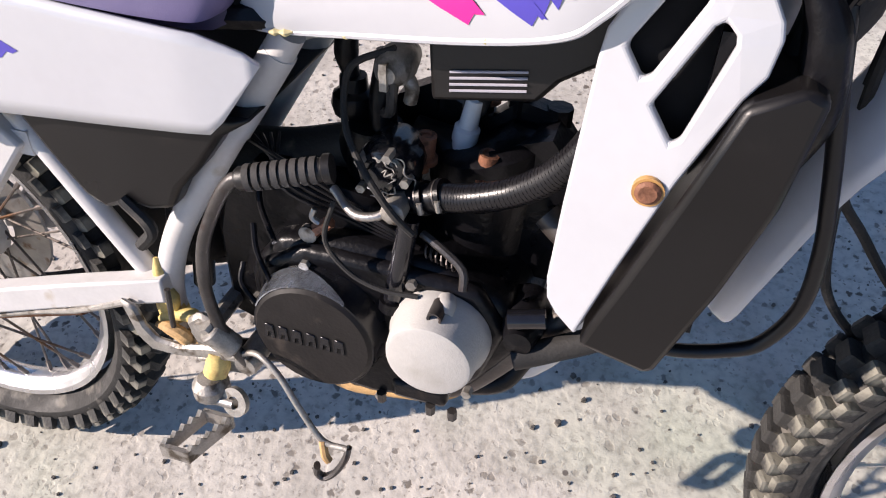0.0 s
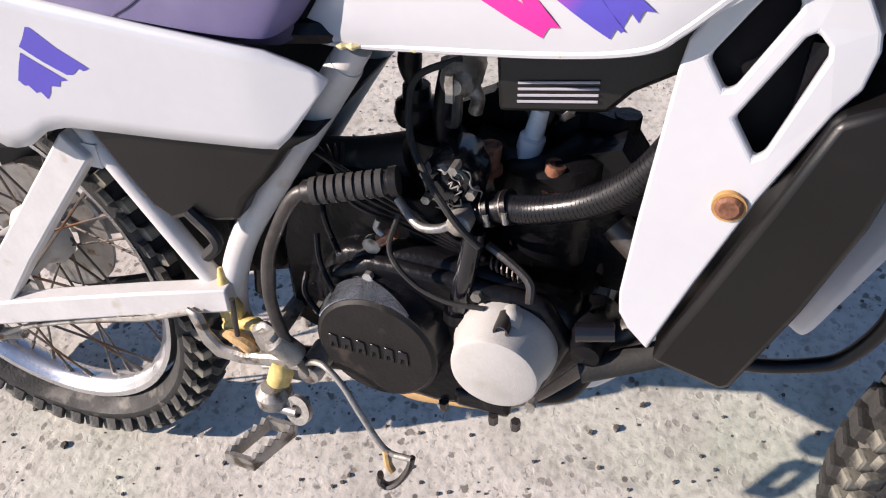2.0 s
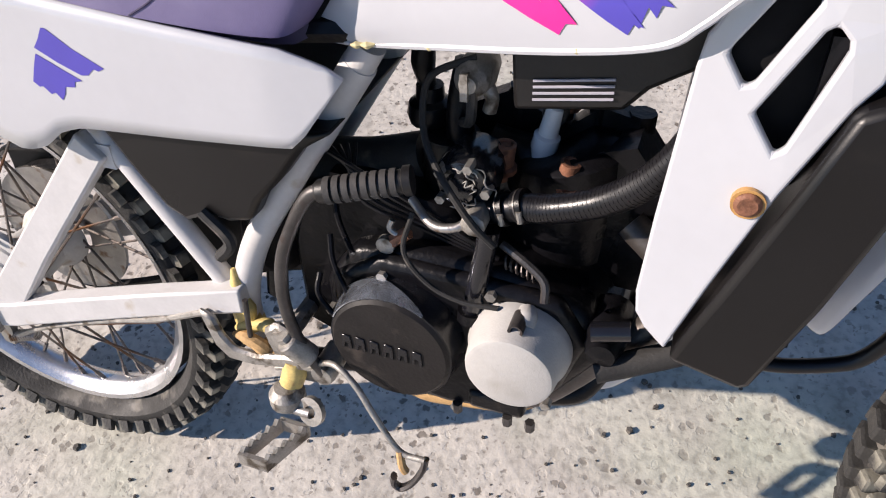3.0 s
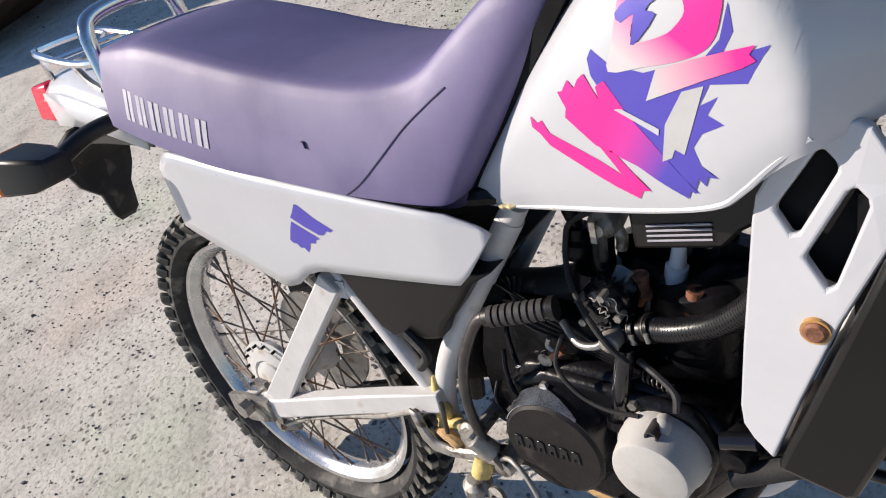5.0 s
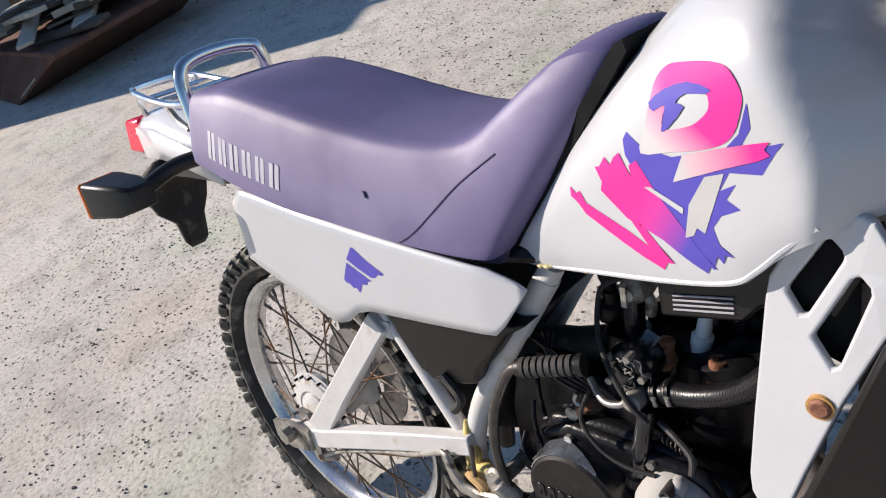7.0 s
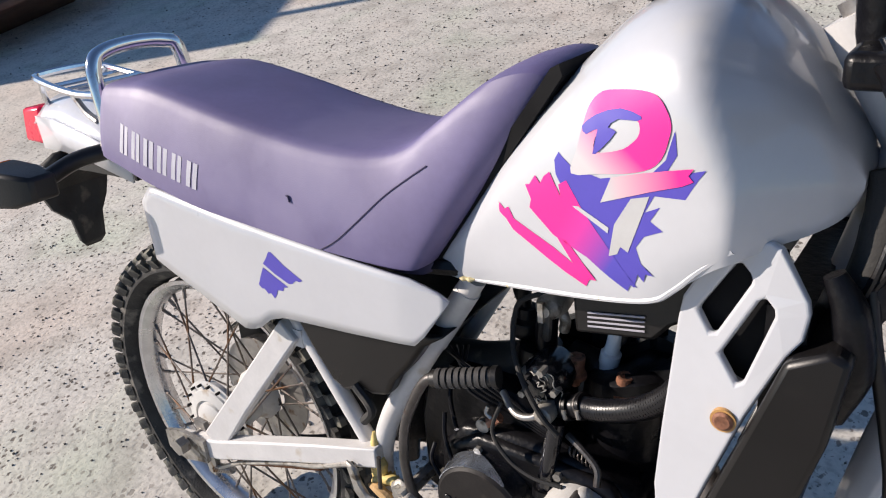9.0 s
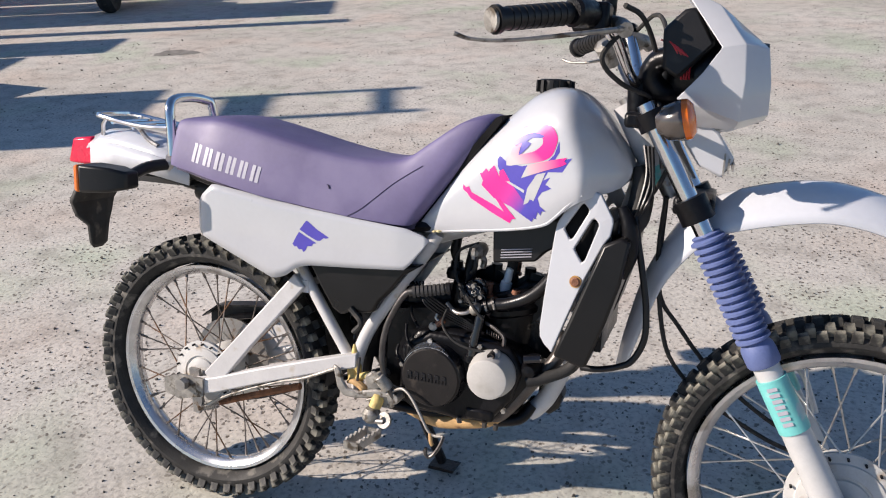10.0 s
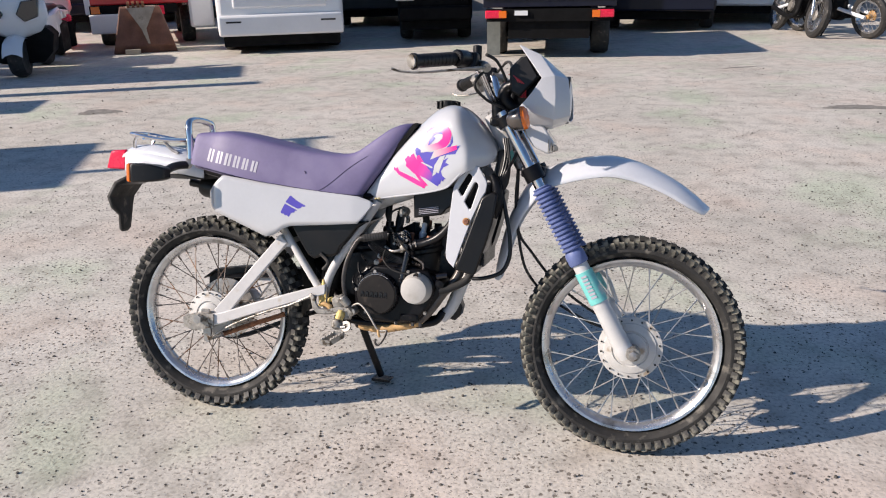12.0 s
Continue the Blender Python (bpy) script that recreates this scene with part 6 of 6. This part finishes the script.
PLASTER = material("grey_plaster", (0.30, 0.29, 0.28), 0.9, vary=0.1, scale=2, bump=0.3, bump_scale=30)


def facing(x, y, toward=(0.54, -1.93), grow=1.1):
    """A pose on the ground whose front, its -y, looks at a place; grow sets the size."""
    return Matrix.Translation((x, y, 0)) @ Matrix.Rotation(math.atan2(toward[1] - y, toward[0] - x) + math.pi / 2, 4, "Z") @ Matrix.Scale(grow, 4)


def road_wheel(parent, x, y, r, w, rim_mat):
    t = part("wheel", lathe([(r * 0.55, -w / 2), (r * 0.92, -w / 2), (r, -w * 0.3), (r, w * 0.3), (r * 0.92, w / 2), (r * 0.55, w / 2), (r * 0.5, 0)], (x, y, r), "X", 28), RUBBER, parent, "dusty black tyre")
    part("rim", lathe([(0.0, -w * 0.40), (r * 0.3, -w * 0.42), (r * 0.55, -w * 0.30), (r * 0.56, w * 0.30), (r * 0.3, w * 0.42), (0.0, w * 0.4)], (x, y, r), "X", 20), rim_mat, t)
    return t


def van(x, y, paint, label, width=1.70, length=4.2, height=1.95):
    v = thing("van", facing(x, y), label, "van")
    h = width / 2
    prof = [(0.0, 0.24), (0.0, 0.62), (0.04, 0.95), (0.10, 1.75), (0.28, height), (length * 0.72, height - 0.02), (length * 0.86, 1.25), (length * 0.99, 1.0), (length, 0.32)]
    bm = slab([(0, 0)] * 0 + [(b, c) for b, c in prof], -h, h, axis="X")
    for q in bm.verts:
        if q.co.z > 1.2:
            q.co.x *= 0.90
    softened(part("body", bm, paint, v), 0.07, 3)
    softened(part("bumper", box(-h * 0.985, h * 0.985, -0.09, 0.14, 0.245, 0.52), paint, v, "white plastic bumper"), 0.035, 3)
    softened(part("tailgate", box(-h * 0.74, h * 0.74, -0.02, 0.05, 0.60, 1.66), paint, v, "tailgate panel"), 0.03, 3)
    part("rear_window", box(-h * 0.70, h * 0.70, -0.026, 0.06, 1.15, 1.60), GLASS, v)
    for s in (-1, 1):
        softened(part("tail_lamp", box(s * h * 0.88 - 0.06, s * h * 0.88 + 0.06, -0.035, 0.08, 0.95, 1.5), RED_LENS, v), 0.015, 2)
        part("reflector", box(s * h * 0.74 - 0.10, s * h * 0.74 + 0.10, -0.094, -0.08, 0.42, 0.442), BLACK, v, "dark bumper reflector")
        part("side_window", box(s * h * 0.955 - 0.03, s * h * 0.955 + 0.03, 0.6, length * 0.68, 1.18, 1.62), GLASS, v)
        for yy in (0.75, length - 0.75):
            road_wheel(v, s * (h - 0.12), yy, 0.30, 0.19, CAST)
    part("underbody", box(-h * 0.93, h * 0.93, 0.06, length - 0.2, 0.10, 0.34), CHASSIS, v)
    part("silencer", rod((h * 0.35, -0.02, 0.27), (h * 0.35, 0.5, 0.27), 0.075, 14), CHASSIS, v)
    part("axle_beam", rod((-h * 0.8, 0.7, 0.29), (h * 0.8, 0.7, 0.29), 0.045, 10), STEEL, v)
    return v


van(-4.47, 9.12, PAINT_WHITE, "white delivery van parked with its tail to the yard")


def flatbed(x, y, paint, label, width=1.75, tall=0.0, toward=(0.54, -1.93), length=4.6):
    """A small truck seen from behind: bed with a tailboard, lamps, flaps, cab far off."""
    v = thing("truck", facing(x, y, toward, 0.99), label, "truck")
    h = width / 2
    softened(part("bed", box(-h, h, 0.0, length * 0.66, 0.68, 0.80), paint, v), 0.01)
    for k in range(3):
        softened(part("tailboard", box(-h, h, -0.03, 0.0, 0.78 + 0.14 * k, 0.905 + 0.14 * k), paint, v), 0.008)
    for s in (-1, 1):
        softened(part("side_board", box(s * h - 0.02, s * h + 0.02, 0.0, length * 0.66, 0.80, 1.2), paint, v), 0.008)
        lampb = softened(part("tail_lamp", box(s * h * 0.84 - 0.11, s * h * 0.84 + 0.11, -0.06, 0.02, 0.545, 0.645), RED_LENS, v, "red tail lamp"), 0.012, 2)
        part("amber_section", box(s * h * 0.70 - 0.05, s * h * 0.70 + 0.05, -0.065, 0.01, 0.55, 0.64), AMBER, lampb)
        for yy in (0.75, length - 0.8):
            road_wheel(v, s * (h - 0.16), yy, 0.30, 0.24, CHASSIS)
    part("flap", box(-h * 0.97, -h * 0.76, 0.30, 0.32, 0.02, 0.55), GREY_FLAP, v, "grey mud flap")
    part("plate_light", box(-h * 0.52, -h * 0.32, -0.05, 0.0, 0.58, 0.64), CERAMIC, v)
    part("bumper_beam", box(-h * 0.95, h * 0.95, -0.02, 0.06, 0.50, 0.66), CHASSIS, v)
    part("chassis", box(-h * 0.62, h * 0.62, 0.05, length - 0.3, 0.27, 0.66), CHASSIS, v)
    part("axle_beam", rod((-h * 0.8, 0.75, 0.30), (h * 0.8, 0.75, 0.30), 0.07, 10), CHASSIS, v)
    cab = softened(part("cab", box(-h * 0.95, h * 0.95, length * 0.70, length, 0.45, 1.85), paint, v), 0.08, 3)
    part("back_window", box(-h * 0.6, h * 0.6, length * 0.70 - 0.01, length * 0.70 + 0.02, 1.25, 1.65), GLASS, cab)
    return v


flatbed(-0.42, 8.55, PAINT_NAVY, "dark navy flatbed truck parked with its tail lamps outward")


def dark_car(x, y, paint, label, w=1.7, length=4.2, toward=(0.54, -1.93)):
    v = thing("car", facing(x, y, toward), label, "car")
    h = w / 2
    prof = [(0.0, 0.30), (0.0, 0.85), (0.25, 1.02), (0.6, 1.06), (1.15, 1.55), (2.5, 1.58), (3.1, 1.08), (length - 0.1, 0.9), (length, 0.35)]
    bm = slab(prof, -h, h, axis="X")
    for q in bm.verts:
        if q.co.z > 1.3:
            q.co.x *= 0.8
    softened(part("body", bm, paint, v), 0.07, 3)
    softened(part("bumper", box(-h * 0.98, h * 0.98, -0.08, 0.1, 0.32, 0.52), paint, v), 0.03, 2)
    part("underbody", box(-h * 0.9, h * 0.9, 0.1, length - 0.1, 0.18, 0.34), CHASSIS, v)
    part("rear_window", box(-h * 0.66, h * 0.66, 0.70, 0.80, 1.15, 1.45), GLASS, v)
    for s in (-1, 1):
        softened(part("lamp", box(s * h * 0.8 - 0.14, s * h * 0.8 + 0.14, -0.03, 0.06, 0.60, 0.76), CERAMIC, v, "clear lamp"), 0.02, 2)
        for yy in (0.75, length - 0.8):
            road_wheel(v, s * (h - 0.1), yy, 0.31, 0.2, CAST)
    return v


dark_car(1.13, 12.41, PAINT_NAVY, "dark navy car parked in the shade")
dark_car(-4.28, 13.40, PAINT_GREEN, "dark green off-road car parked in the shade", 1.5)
# extra-narrow body in chassis black, fills the gap next to the flatbed
dark_car(-2.45, 10.60, CHASSIS, "narrow near-black car body filling the gap beside the navy flatbed", 1.10)
dark_car(2.77, 13.74, PAINT_WHITE, "white car parked at the back of the yard")
dark_car(-9.65, 14.81, PAINT_BLUE, "blue car parked at the back of the yard")


def red_truck(x, y):
    v = thing("truck", facing(x, y), "red and white small box truck parked at the back", "truck")
    softened(part("box_body", box(-0.78, 0.62, 0.0, 3.0, 0.62, 2.2), PAINT_RED, v, "red box body"), 0.02, 2)
    part("corner_post", box(-0.84, -0.76, -0.02, 0.1, 0.5, 2.2), PAINT_WHITE, v, "white corner post")
    softened(part("bumper", box(-0.80, 0.10, -0.06, 0.06, 0.22, 0.50), PAINT_WHITE, v, "grey-white bumper"), 0.02, 2)
    part("lamp_bar", box(-0.78, 0.45, -0.04, 0.05, 0.50, 0.62), CHASSIS, v)
    part("amber_lamp", box(-0.76, -0.64, -0.07, 0.0, 0.51, 0.61), AMBER, v)
    part("red_lamp", box(0.10, 0.26, -0.07, 0.0, 0.47, 0.60), RED_LENS, v)
    softened(part("cab_side", box(0.62, 0.98, -0.05, 3.0, 0.25, 2.1), PAINT_WHITE, v, "white side panel"), 0.04, 2)
    for s in (-0.6, 0.6):
        road_wheel(v, s, 0.6, 0.28, 0.2, CHASSIS)
        road_wheel(v, s, 2.6, 0.28, 0.2, CHASSIS)
    return v


red_truck(-7.20, 9.85)

bucket = thing("digger_bucket", facing(-6.74, 8.99) @ Matrix.Diagonal((0.92, 1, 1.12, 1)), "rusty brown excavator bucket lying on the concrete", "bucket")
bm = bmesh.new()
prof = [(0.0, 0.0), (-0.05, 0.10), (0.02, 0.40), (0.14, 0.55), (0.34, 0.56), (0.50, 0.40), (0.55, 0.15), (0.5, 0.0)]
loft([[(-0.47 + 0.08 * max(0, z), y, z) for y, z in prof], [(0.47 - 0.08 * max(0, z), y, z) for y, z in prof]], True, True, bm)
for q in bm.verts:
    q.co.x *= 1 - 0.55 * q.co.z
softened(part("shell", bm, SKIP, bucket), 0.015, 2)
part("rib", loft([[(-0.20, -0.02, 0.56), (0.22, -0.02, 0.56), (0.22, 0.1, 0.57), (-0.20, 0.1, 0.57)], [(-0.02, -0.07, 0.30), (0.05, -0.07, 0.30), (0.05, 0.05, 0.30), (-0.02, 0.05, 0.30)], [(0.05, -0.08, 0.12), (0.08, -0.08, 0.12), (0.08, 0.0, 0.12), (0.05, 0.0, 0.12)]]), PLANK, bucket, "pale worn rib")
for k in range(4):
    part("hinge_lug", lathe([(0.05, -0.02), (0.05, 0.02)], (-0.16 + 0.07 * k, 0.02, 0.58), "X", 14), RUST, bucket)
part("cutting_edge", box(-0.30, -0.08, -0.16, -0.05, 0.0, 0.06), PLANK, bucket)


def scooter(x, y, label, paint, toward, tail, wide=1.0, high=0.87):
    v = thing("scooter", facing(x, y, toward) @ Matrix.Diagonal((wide, 1, high, 1)), label, "scooter")
    for yy, nm in ((0.0, "front_wheel"), (1.22, "rear_wheel")):
        w = part(nm, lathe([(0.15, -0.05), (0.22, -0.055), (0.25, -0.025), (0.25, 0.025), (0.22, 0.055), (0.15, 0.05)], (0, yy, 0.25), "X", 28), RUBBER, v)
        part("rim", lathe([(0.0, -0.035), (0.15, -0.045), (0.155, 0.045), (0.0, 0.035)], (0, yy, 0.25), "X", 20), CAST, w)
    part("front_mudguard", loft([[(0.075 * u, 0.30 * math.sin(a) * -1 + 0.0, 0.25 + 0.30 * math.cos(a) - 0.05 * abs(u) ** 2) for u in (-1, -0.6, 0, 0.6, 1)] for a in (-0.9, -0.4, 0.1, 0.6, 1.0, 1.3)], False, False), paint, v, "white front mudguard")
    part("fork", tube([(0.0, 0.0, 0.25), (0.0, 0.09, 0.55), (0.0, 0.16, 0.85)], 0.05, 10), CHASSIS, v)
    sh = softened(part("leg_shield", loft([[(-w, yy - 0.03, z), (-w * 0.5, yy - 0.12, z), (w * 0.5, yy - 0.12, z), (w, yy - 0.03, z), (w * 0.9, yy + 0.06, z), (-w * 0.9, yy + 0.06, z)] for z, w, yy in ((0.50, 0.10, 0.16), (0.58, 0.20, 0.12), (0.75, 0.27, 0.09), (0.95, 0.26, 0.10), (1.08, 0.16, 0.16))]), paint, v, "white front fairing"), 0.02, 2)
    for s in (-1, 1):
        softened(part("headlamp", loft([[(s * 0.045, y, 0.80), (s * 0.10, y, 0.96), (s * 0.225, y + 0.03, 0.98), (s * 0.20, y + 0.02, 0.76), (s * 0.10, y, 0.70)] for y in (-0.055, 0.05)]), GLASS, v, "dark headlamp glass"), 0.01, 2)
        part("bar_end", tube([(0.0, 0.2, 1.06), (s * 0.18, 0.22, 1.10), (s * 0.34, 0.28, 1.08)], 0.018, 8), RUBBER, v)
        part("mirror_arm", tube([(s * 0.20, 0.2, 1.1), (s * 0.28, 0.2, 1.25)], 0.008, 6), BLACK, v)
        softened(part("mirror", box(s * 0.30 - 0.07, s * 0.30 + 0.07, 0.18, 0.21, 1.24, 1.33), BLACK, v), 0.01)
    softened(part("lower_apron", loft([[(-w, 0.10, z), (w, 0.10, z), (w, 0.42, z), (-w, 0.42, z)] for z, w in ((0.16, 0.16), (0.30, 0.24), (0.52, 0.27), (0.62, 0.22))]), CHASSIS, v, "black lower apron"), 0.02, 2)
    softened(part("rear_hugger", box(-0.19, 0.19, 1.0, 1.58, 0.16, 0.60), CHASSIS, v, "black rear hugger"), 0.04, 2)
    part("windscreen", loft([[(-w, yy, z), (-w * 0.5, yy - 0.06, z), (w * 0.5, yy - 0.06, z), (w, yy, z)] for z, w, yy in ((1.0, 0.17, 0.10), (1.2, 0.20, 0.22), (1.38, 0.14, 0.32))], False, False), GLASS, v, "dark windscreen")
    softened(part("floorboard", box(-0.2, 0.2, 0.2, 0.7, 0.28, 0.38), paint, v), 0.03, 2)
    softened(part("rear_body", loft([[(-w, yy, z0), (w, yy, z0), (w, yy, z1), (-w, yy, z1)] for yy, w, z0, z1 in ((0.55, 0.16, 0.35, 0.72), (0.8, 0.2, 0.38, 0.76), (1.3, 0.18, 0.5, 0.8), (1.65, 0.10, 0.66, 0.84))]), paint, v), 0.03, 2)
    softened(part("saddle", box(-0.15, 0.15, 0.6, 1.4, 0.76, 0.86), BLACK, v), 0.04, 3)
    softened(part("tail_panel", box(-0.17, 0.17, 1.45, 1.72, 0.62, 0.74), tail, v), 0.02, 2)
    return v


scooter(-6.86, 6.45, "white maxi scooter with dark headlamps facing the yard", PAINT_WHITE, (-2.6, -1.93), PAINT_WHITE, 1.42)
scooter(-9.00, 9.79, "white scooter with a red tail turned away", PAINT_WHITE, (-14.0, 15.6), RED_LENS, 1.2, 0.76)
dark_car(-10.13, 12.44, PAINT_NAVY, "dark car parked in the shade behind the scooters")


def parked_bike(x, y, label, turn, hub_mat):
    v = thing("motorcycle", Matrix.Translation((x, y, 0)) @ Matrix.Rotation(radians(turn), 4, "Z") @ pose(0, 0, 0, -10) @ Matrix.Scale(1.06, 4), label, "motorcycle")
    for cx in (-0.68, 0.68):
        w = part("wheel", lathe([(0.235, -0.04), (0.285, -0.05), (0.315, -0.02), (0.315, 0.02), (0.285, 0.05), (0.235, 0.04), (0.235, -0.04)], (cx, 0, 0.315), "Y", 32, caps=False), RUBBER, v)
        part("rim", lathe([(0.215, -0.03), (0.24, -0.035), (0.24, 0.035), (0.215, 0.03), (0.215, -0.03)], (cx, 0, 0.315), "Y", 32, caps=False), ALLOY, w)
        part("hub", lathe([(0.0, -0.06), (0.05, -0.06), (0.075, -0.045), (0.03, -0.02), (0.03, 0.05), (0.0, 0.06)], (cx, 0, 0.315), "Y", 20), hub_mat, w, "gold-coloured hub")
        for k in range(16):
            a = 2 * math.pi * k / 16
            part("spoke", rod((cx + 0.04 * math.cos(a + 0.5), 0.02, 0.315 + 0.04 * math.sin(a + 0.5)), (cx + 0.22 * math.cos(a), 0, 0.315 + 0.22 * math.sin(a)), 0.004, 5), STEEL, w)
    softened(part("engine", box(-0.18, 0.2, -0.14, 0.14, 0.28, 0.62), CHASSIS, v), 0.04, 2)
    part("crankcase", lathe([(0.0, -0.17), (0.08, -0.17), (0.09, -0.13), (0.09, 0.0)], (0.02, 0, 0.40), "Y", 20), CAST, v)
    softened(part("tank", loft([[(x0, -w, z - 0.1), (x0, w, z - 0.1), (x0, w * 0.8, z + 0.08), (x0, -w * 0.8, z + 0.08)] for x0, w, z in ((-0.1, 0.1, 0.78), (0.1, 0.15, 0.84), (0.32, 0.12, 0.84))]), PAINT_RED, v, "dark red tank"), 0.04, 3)
    softened(part("seat", loft([[(x0, -w, z - 0.05), (x0, w, z - 0.05), (x0, w, z + 0.04), (x0, -w, z + 0.04)] for x0, w, z in ((-0.75, 0.09, 0.88), (-0.4, 0.13, 0.80), (-0.1, 0.11, 0.80))]), BLACK, v), 0.03, 2)
    part("frame_tube", tube([(0.45, 0, 0.92), (0.30, 0, 0.60), (0.22, 0, 0.30), (-0.2, 0, 0.26), (-0.25, 0, 0.5)], 0.022, 8), CHASSIS, v)
    for s in (-1, 1):
        part("fork_leg", rod((0.44, s * 0.09, 1.0), (0.68, s * 0.09, 0.315), 0.024, 10), CHROME, v)
        part("swingarm", rod((-0.2, s * 0.09, 0.42), (-0.68, s * 0.09, 0.315), 0.026, 8), CERAMIC, v, "pale swingarm")
        part("bar_end", tube([(0.42, 0, 1.02), (0.40, s * 0.15, 1.08), (0.30, s * 0.34, 1.06)], 0.014, 8), BLACK, v)
    part("headlamp", lathe([(0.0, 0.06), (0.085, 0.05), (0.09, 0.0), (0.05, -0.08)], (0.55, 0, 0.92), "X", 18), CHASSIS, v)
    part("exhaust", tube([(0.2, -0.1, 0.5), (0.25, -0.14, 0.3), (0.0, -0.16, 0.24), (-0.6, -0.17, 0.34)], 0.035, 10), CHASSIS, v)
    part("stand", rod((-0.1, 0.12, 0.28), (-0.06, 0.30, 0.03), 0.012, 8), CHASSIS, v)
    return v


parked_bike(3.27, 12.10, "black motorcycle parked with its front wheel to the yard", -78, CAST)
parked_bike(3.84, 11.89, "black and dark red motorcycle with a gold rear hub", 122, GOLD_WASHER)

# loaded skip at the edge of the yard
skip = thing("skip", Matrix.Translation((-5.69, 1.31, 0)) @ Matrix.Scale(1.1, 4), "low rust-brown steel skip heaped with old planks", "skip")
RIM = [(0.60, 0.10, 0.24), (-1.20, 0.22, 0.24), (-1.15, 1.50, 0.24), (0.70, 1.40, 0.24)]
bm = bmesh.new()
loft([[(0.02, -0.10, 0.0), (-1.10, 0.02, 0.0), (-1.05, 1.35, 0.0), (0.10, 1.25, 0.0)], RIM], True, True, bm)
softened(part("hull", bm, SKIP, skip), 0.02, 2)
part("rim_rail", tube(RIM, 0.022, 8, 1, smooth=False, closed=True), SKIP, skip)
part("scratch", tube([(0.16, -0.09, 0.06), (0.36, -0.01, 0.15)], 0.006, 6), PLANK, skip, "pale scraped streak")
# a darker and a paler plank colour, dealt out in turn through the heap
PLANK_DARK = material("dark_plank", (0.10, 0.075, 0.055), 0.8, vary=0.3, scale=9, bump=0.4, bump_scale=60)
PLANK_PALE = material("pale_plank", (0.52, 0.46, 0.38), 0.8, vary=0.2, scale=9, bump=0.4, bump_scale=60)
rng = random.Random(7)
for k in range(44):
    a = rng.uniform(-0.6, 0.6) + (0.0 if k % 3 else 1.3)
    ln, wd, th = rng.uniform(0.25, 0.9), rng.uniform(0.05, 0.18), rng.uniform(0.010, 0.022)
    p = thing("plank", skip.matrix_world @ Matrix.Translation((rng.uniform(-0.85, 0.25), rng.uniform(0.35, 1.15), 0.262 + 0.0048 * k)) @ pose(0, 0, 0, rng.uniform(-9, 9), rng.uniform(-7, 7), math.degrees(a)), "weathered plank thrown into the skip", "plank", "planks in the skip")
    softened(part("board", box(-ln / 2, ln / 2, -wd / 2, wd / 2, -th, th), (PLANK, PLANK_DARK, PLANK_DARK, PLANK_PALE)[k % 4], p), 0.004, 1)


SIDE = math.atan2(0.9075, -0.42)          # the added shadow casters stand square to the sunlight


def along(across, back):
    """A place on the yard: metres across the sunlight and metres towards the sun."""
    return Matrix.Translation((-0.42 * across - 0.9075 * back, 0.9075 * across - 0.42 * back, 0)) @ Matrix.Rotation(SIDE, 4, "Z")


def shadow_truck():
    """Made-up box truck beyond the picture's edge; throws the band and ladder-shaped shadows."""
    v = thing("unseen_shadow_truck", along(3.08, 6.30), "unseen grey box truck with a ladder frame, added to cast shadows on the yard", "truck")
    softened(part("box_body", box(0.0, 1.32, 0.0, 3.4, 0.7, 2.37), PLASTER, v), 0.03, 2)
    part("chassis", box(0.1, 1.2, 0.05, 3.3, 0.2, 0.7), CHASSIS, v)
    for xx in (0.38, 0.97):
        part("ladder_post", box(xx - 0.04, xx + 0.04, 0.0, 0.08, 2.32, 3.29), STEEL, v)
    for xx in (0.14, 1.18):
        for yy in (0.7, 2.7):
            road_wheel(v, xx, yy, 0.42, 0.22, CHASSIS)
    part("ladder_plate", box(0.36, 0.99, 0.01, 0.07, 2.63, 2.78), STEEL, v)
    part("ladder_rung", box(0.36, 0.99, 0.01, 0.07, 3.15, 3.21), STEEL, v)
    return v


shadow_truck()


# invented blocks out of view, their widths and heights fitted to shadows on the yard
def container(across, wide, back, high):
    c = thing("container", along(across, back), "unseen grey block added at the yard's edge to cast a shadow", "container", "containers along the yard")
    softened(part("shell", box(0.0, wide, 0.0, 2.5, 0.0, high), PLASTER, c), 0.02, 2)
    for k in range(int(wide * 4.4)):
        part("corrugation", box(0.08 + 0.22 * k, 0.18 + 0.22 * k, -0.03, 0.01, 0.1, high - 0.1), PLASTER, c)
    return c


container(4.75, 1.22, 6.5, 1.62), container(6.0, 0.75, 6.5, 1.97), container(7.72, 1.1, 6.5, 2.98), container(8.86, 0.85, 6.5, 2.2), container(9.85, 1.6, 6.5, 1.95)
# blade out of view, put here only for its narrow strip of shadow
pole = thing("shadow_post", along(7.2, 6.5), "unseen flat post added to cast a narrow shadow", "post")
part("blade", box(-0.11, 0.11, -0.03, 0.03, 0.0, 3.07), STEEL, pole)
wall = tagged(new("wall_north", mesh_of("wall_north", box(-22, 14, 18.0, 18.3, 0, 3.6), PLASTER)), "plain grey yard wall behind the parked vehicles", "wall", kind="structure")
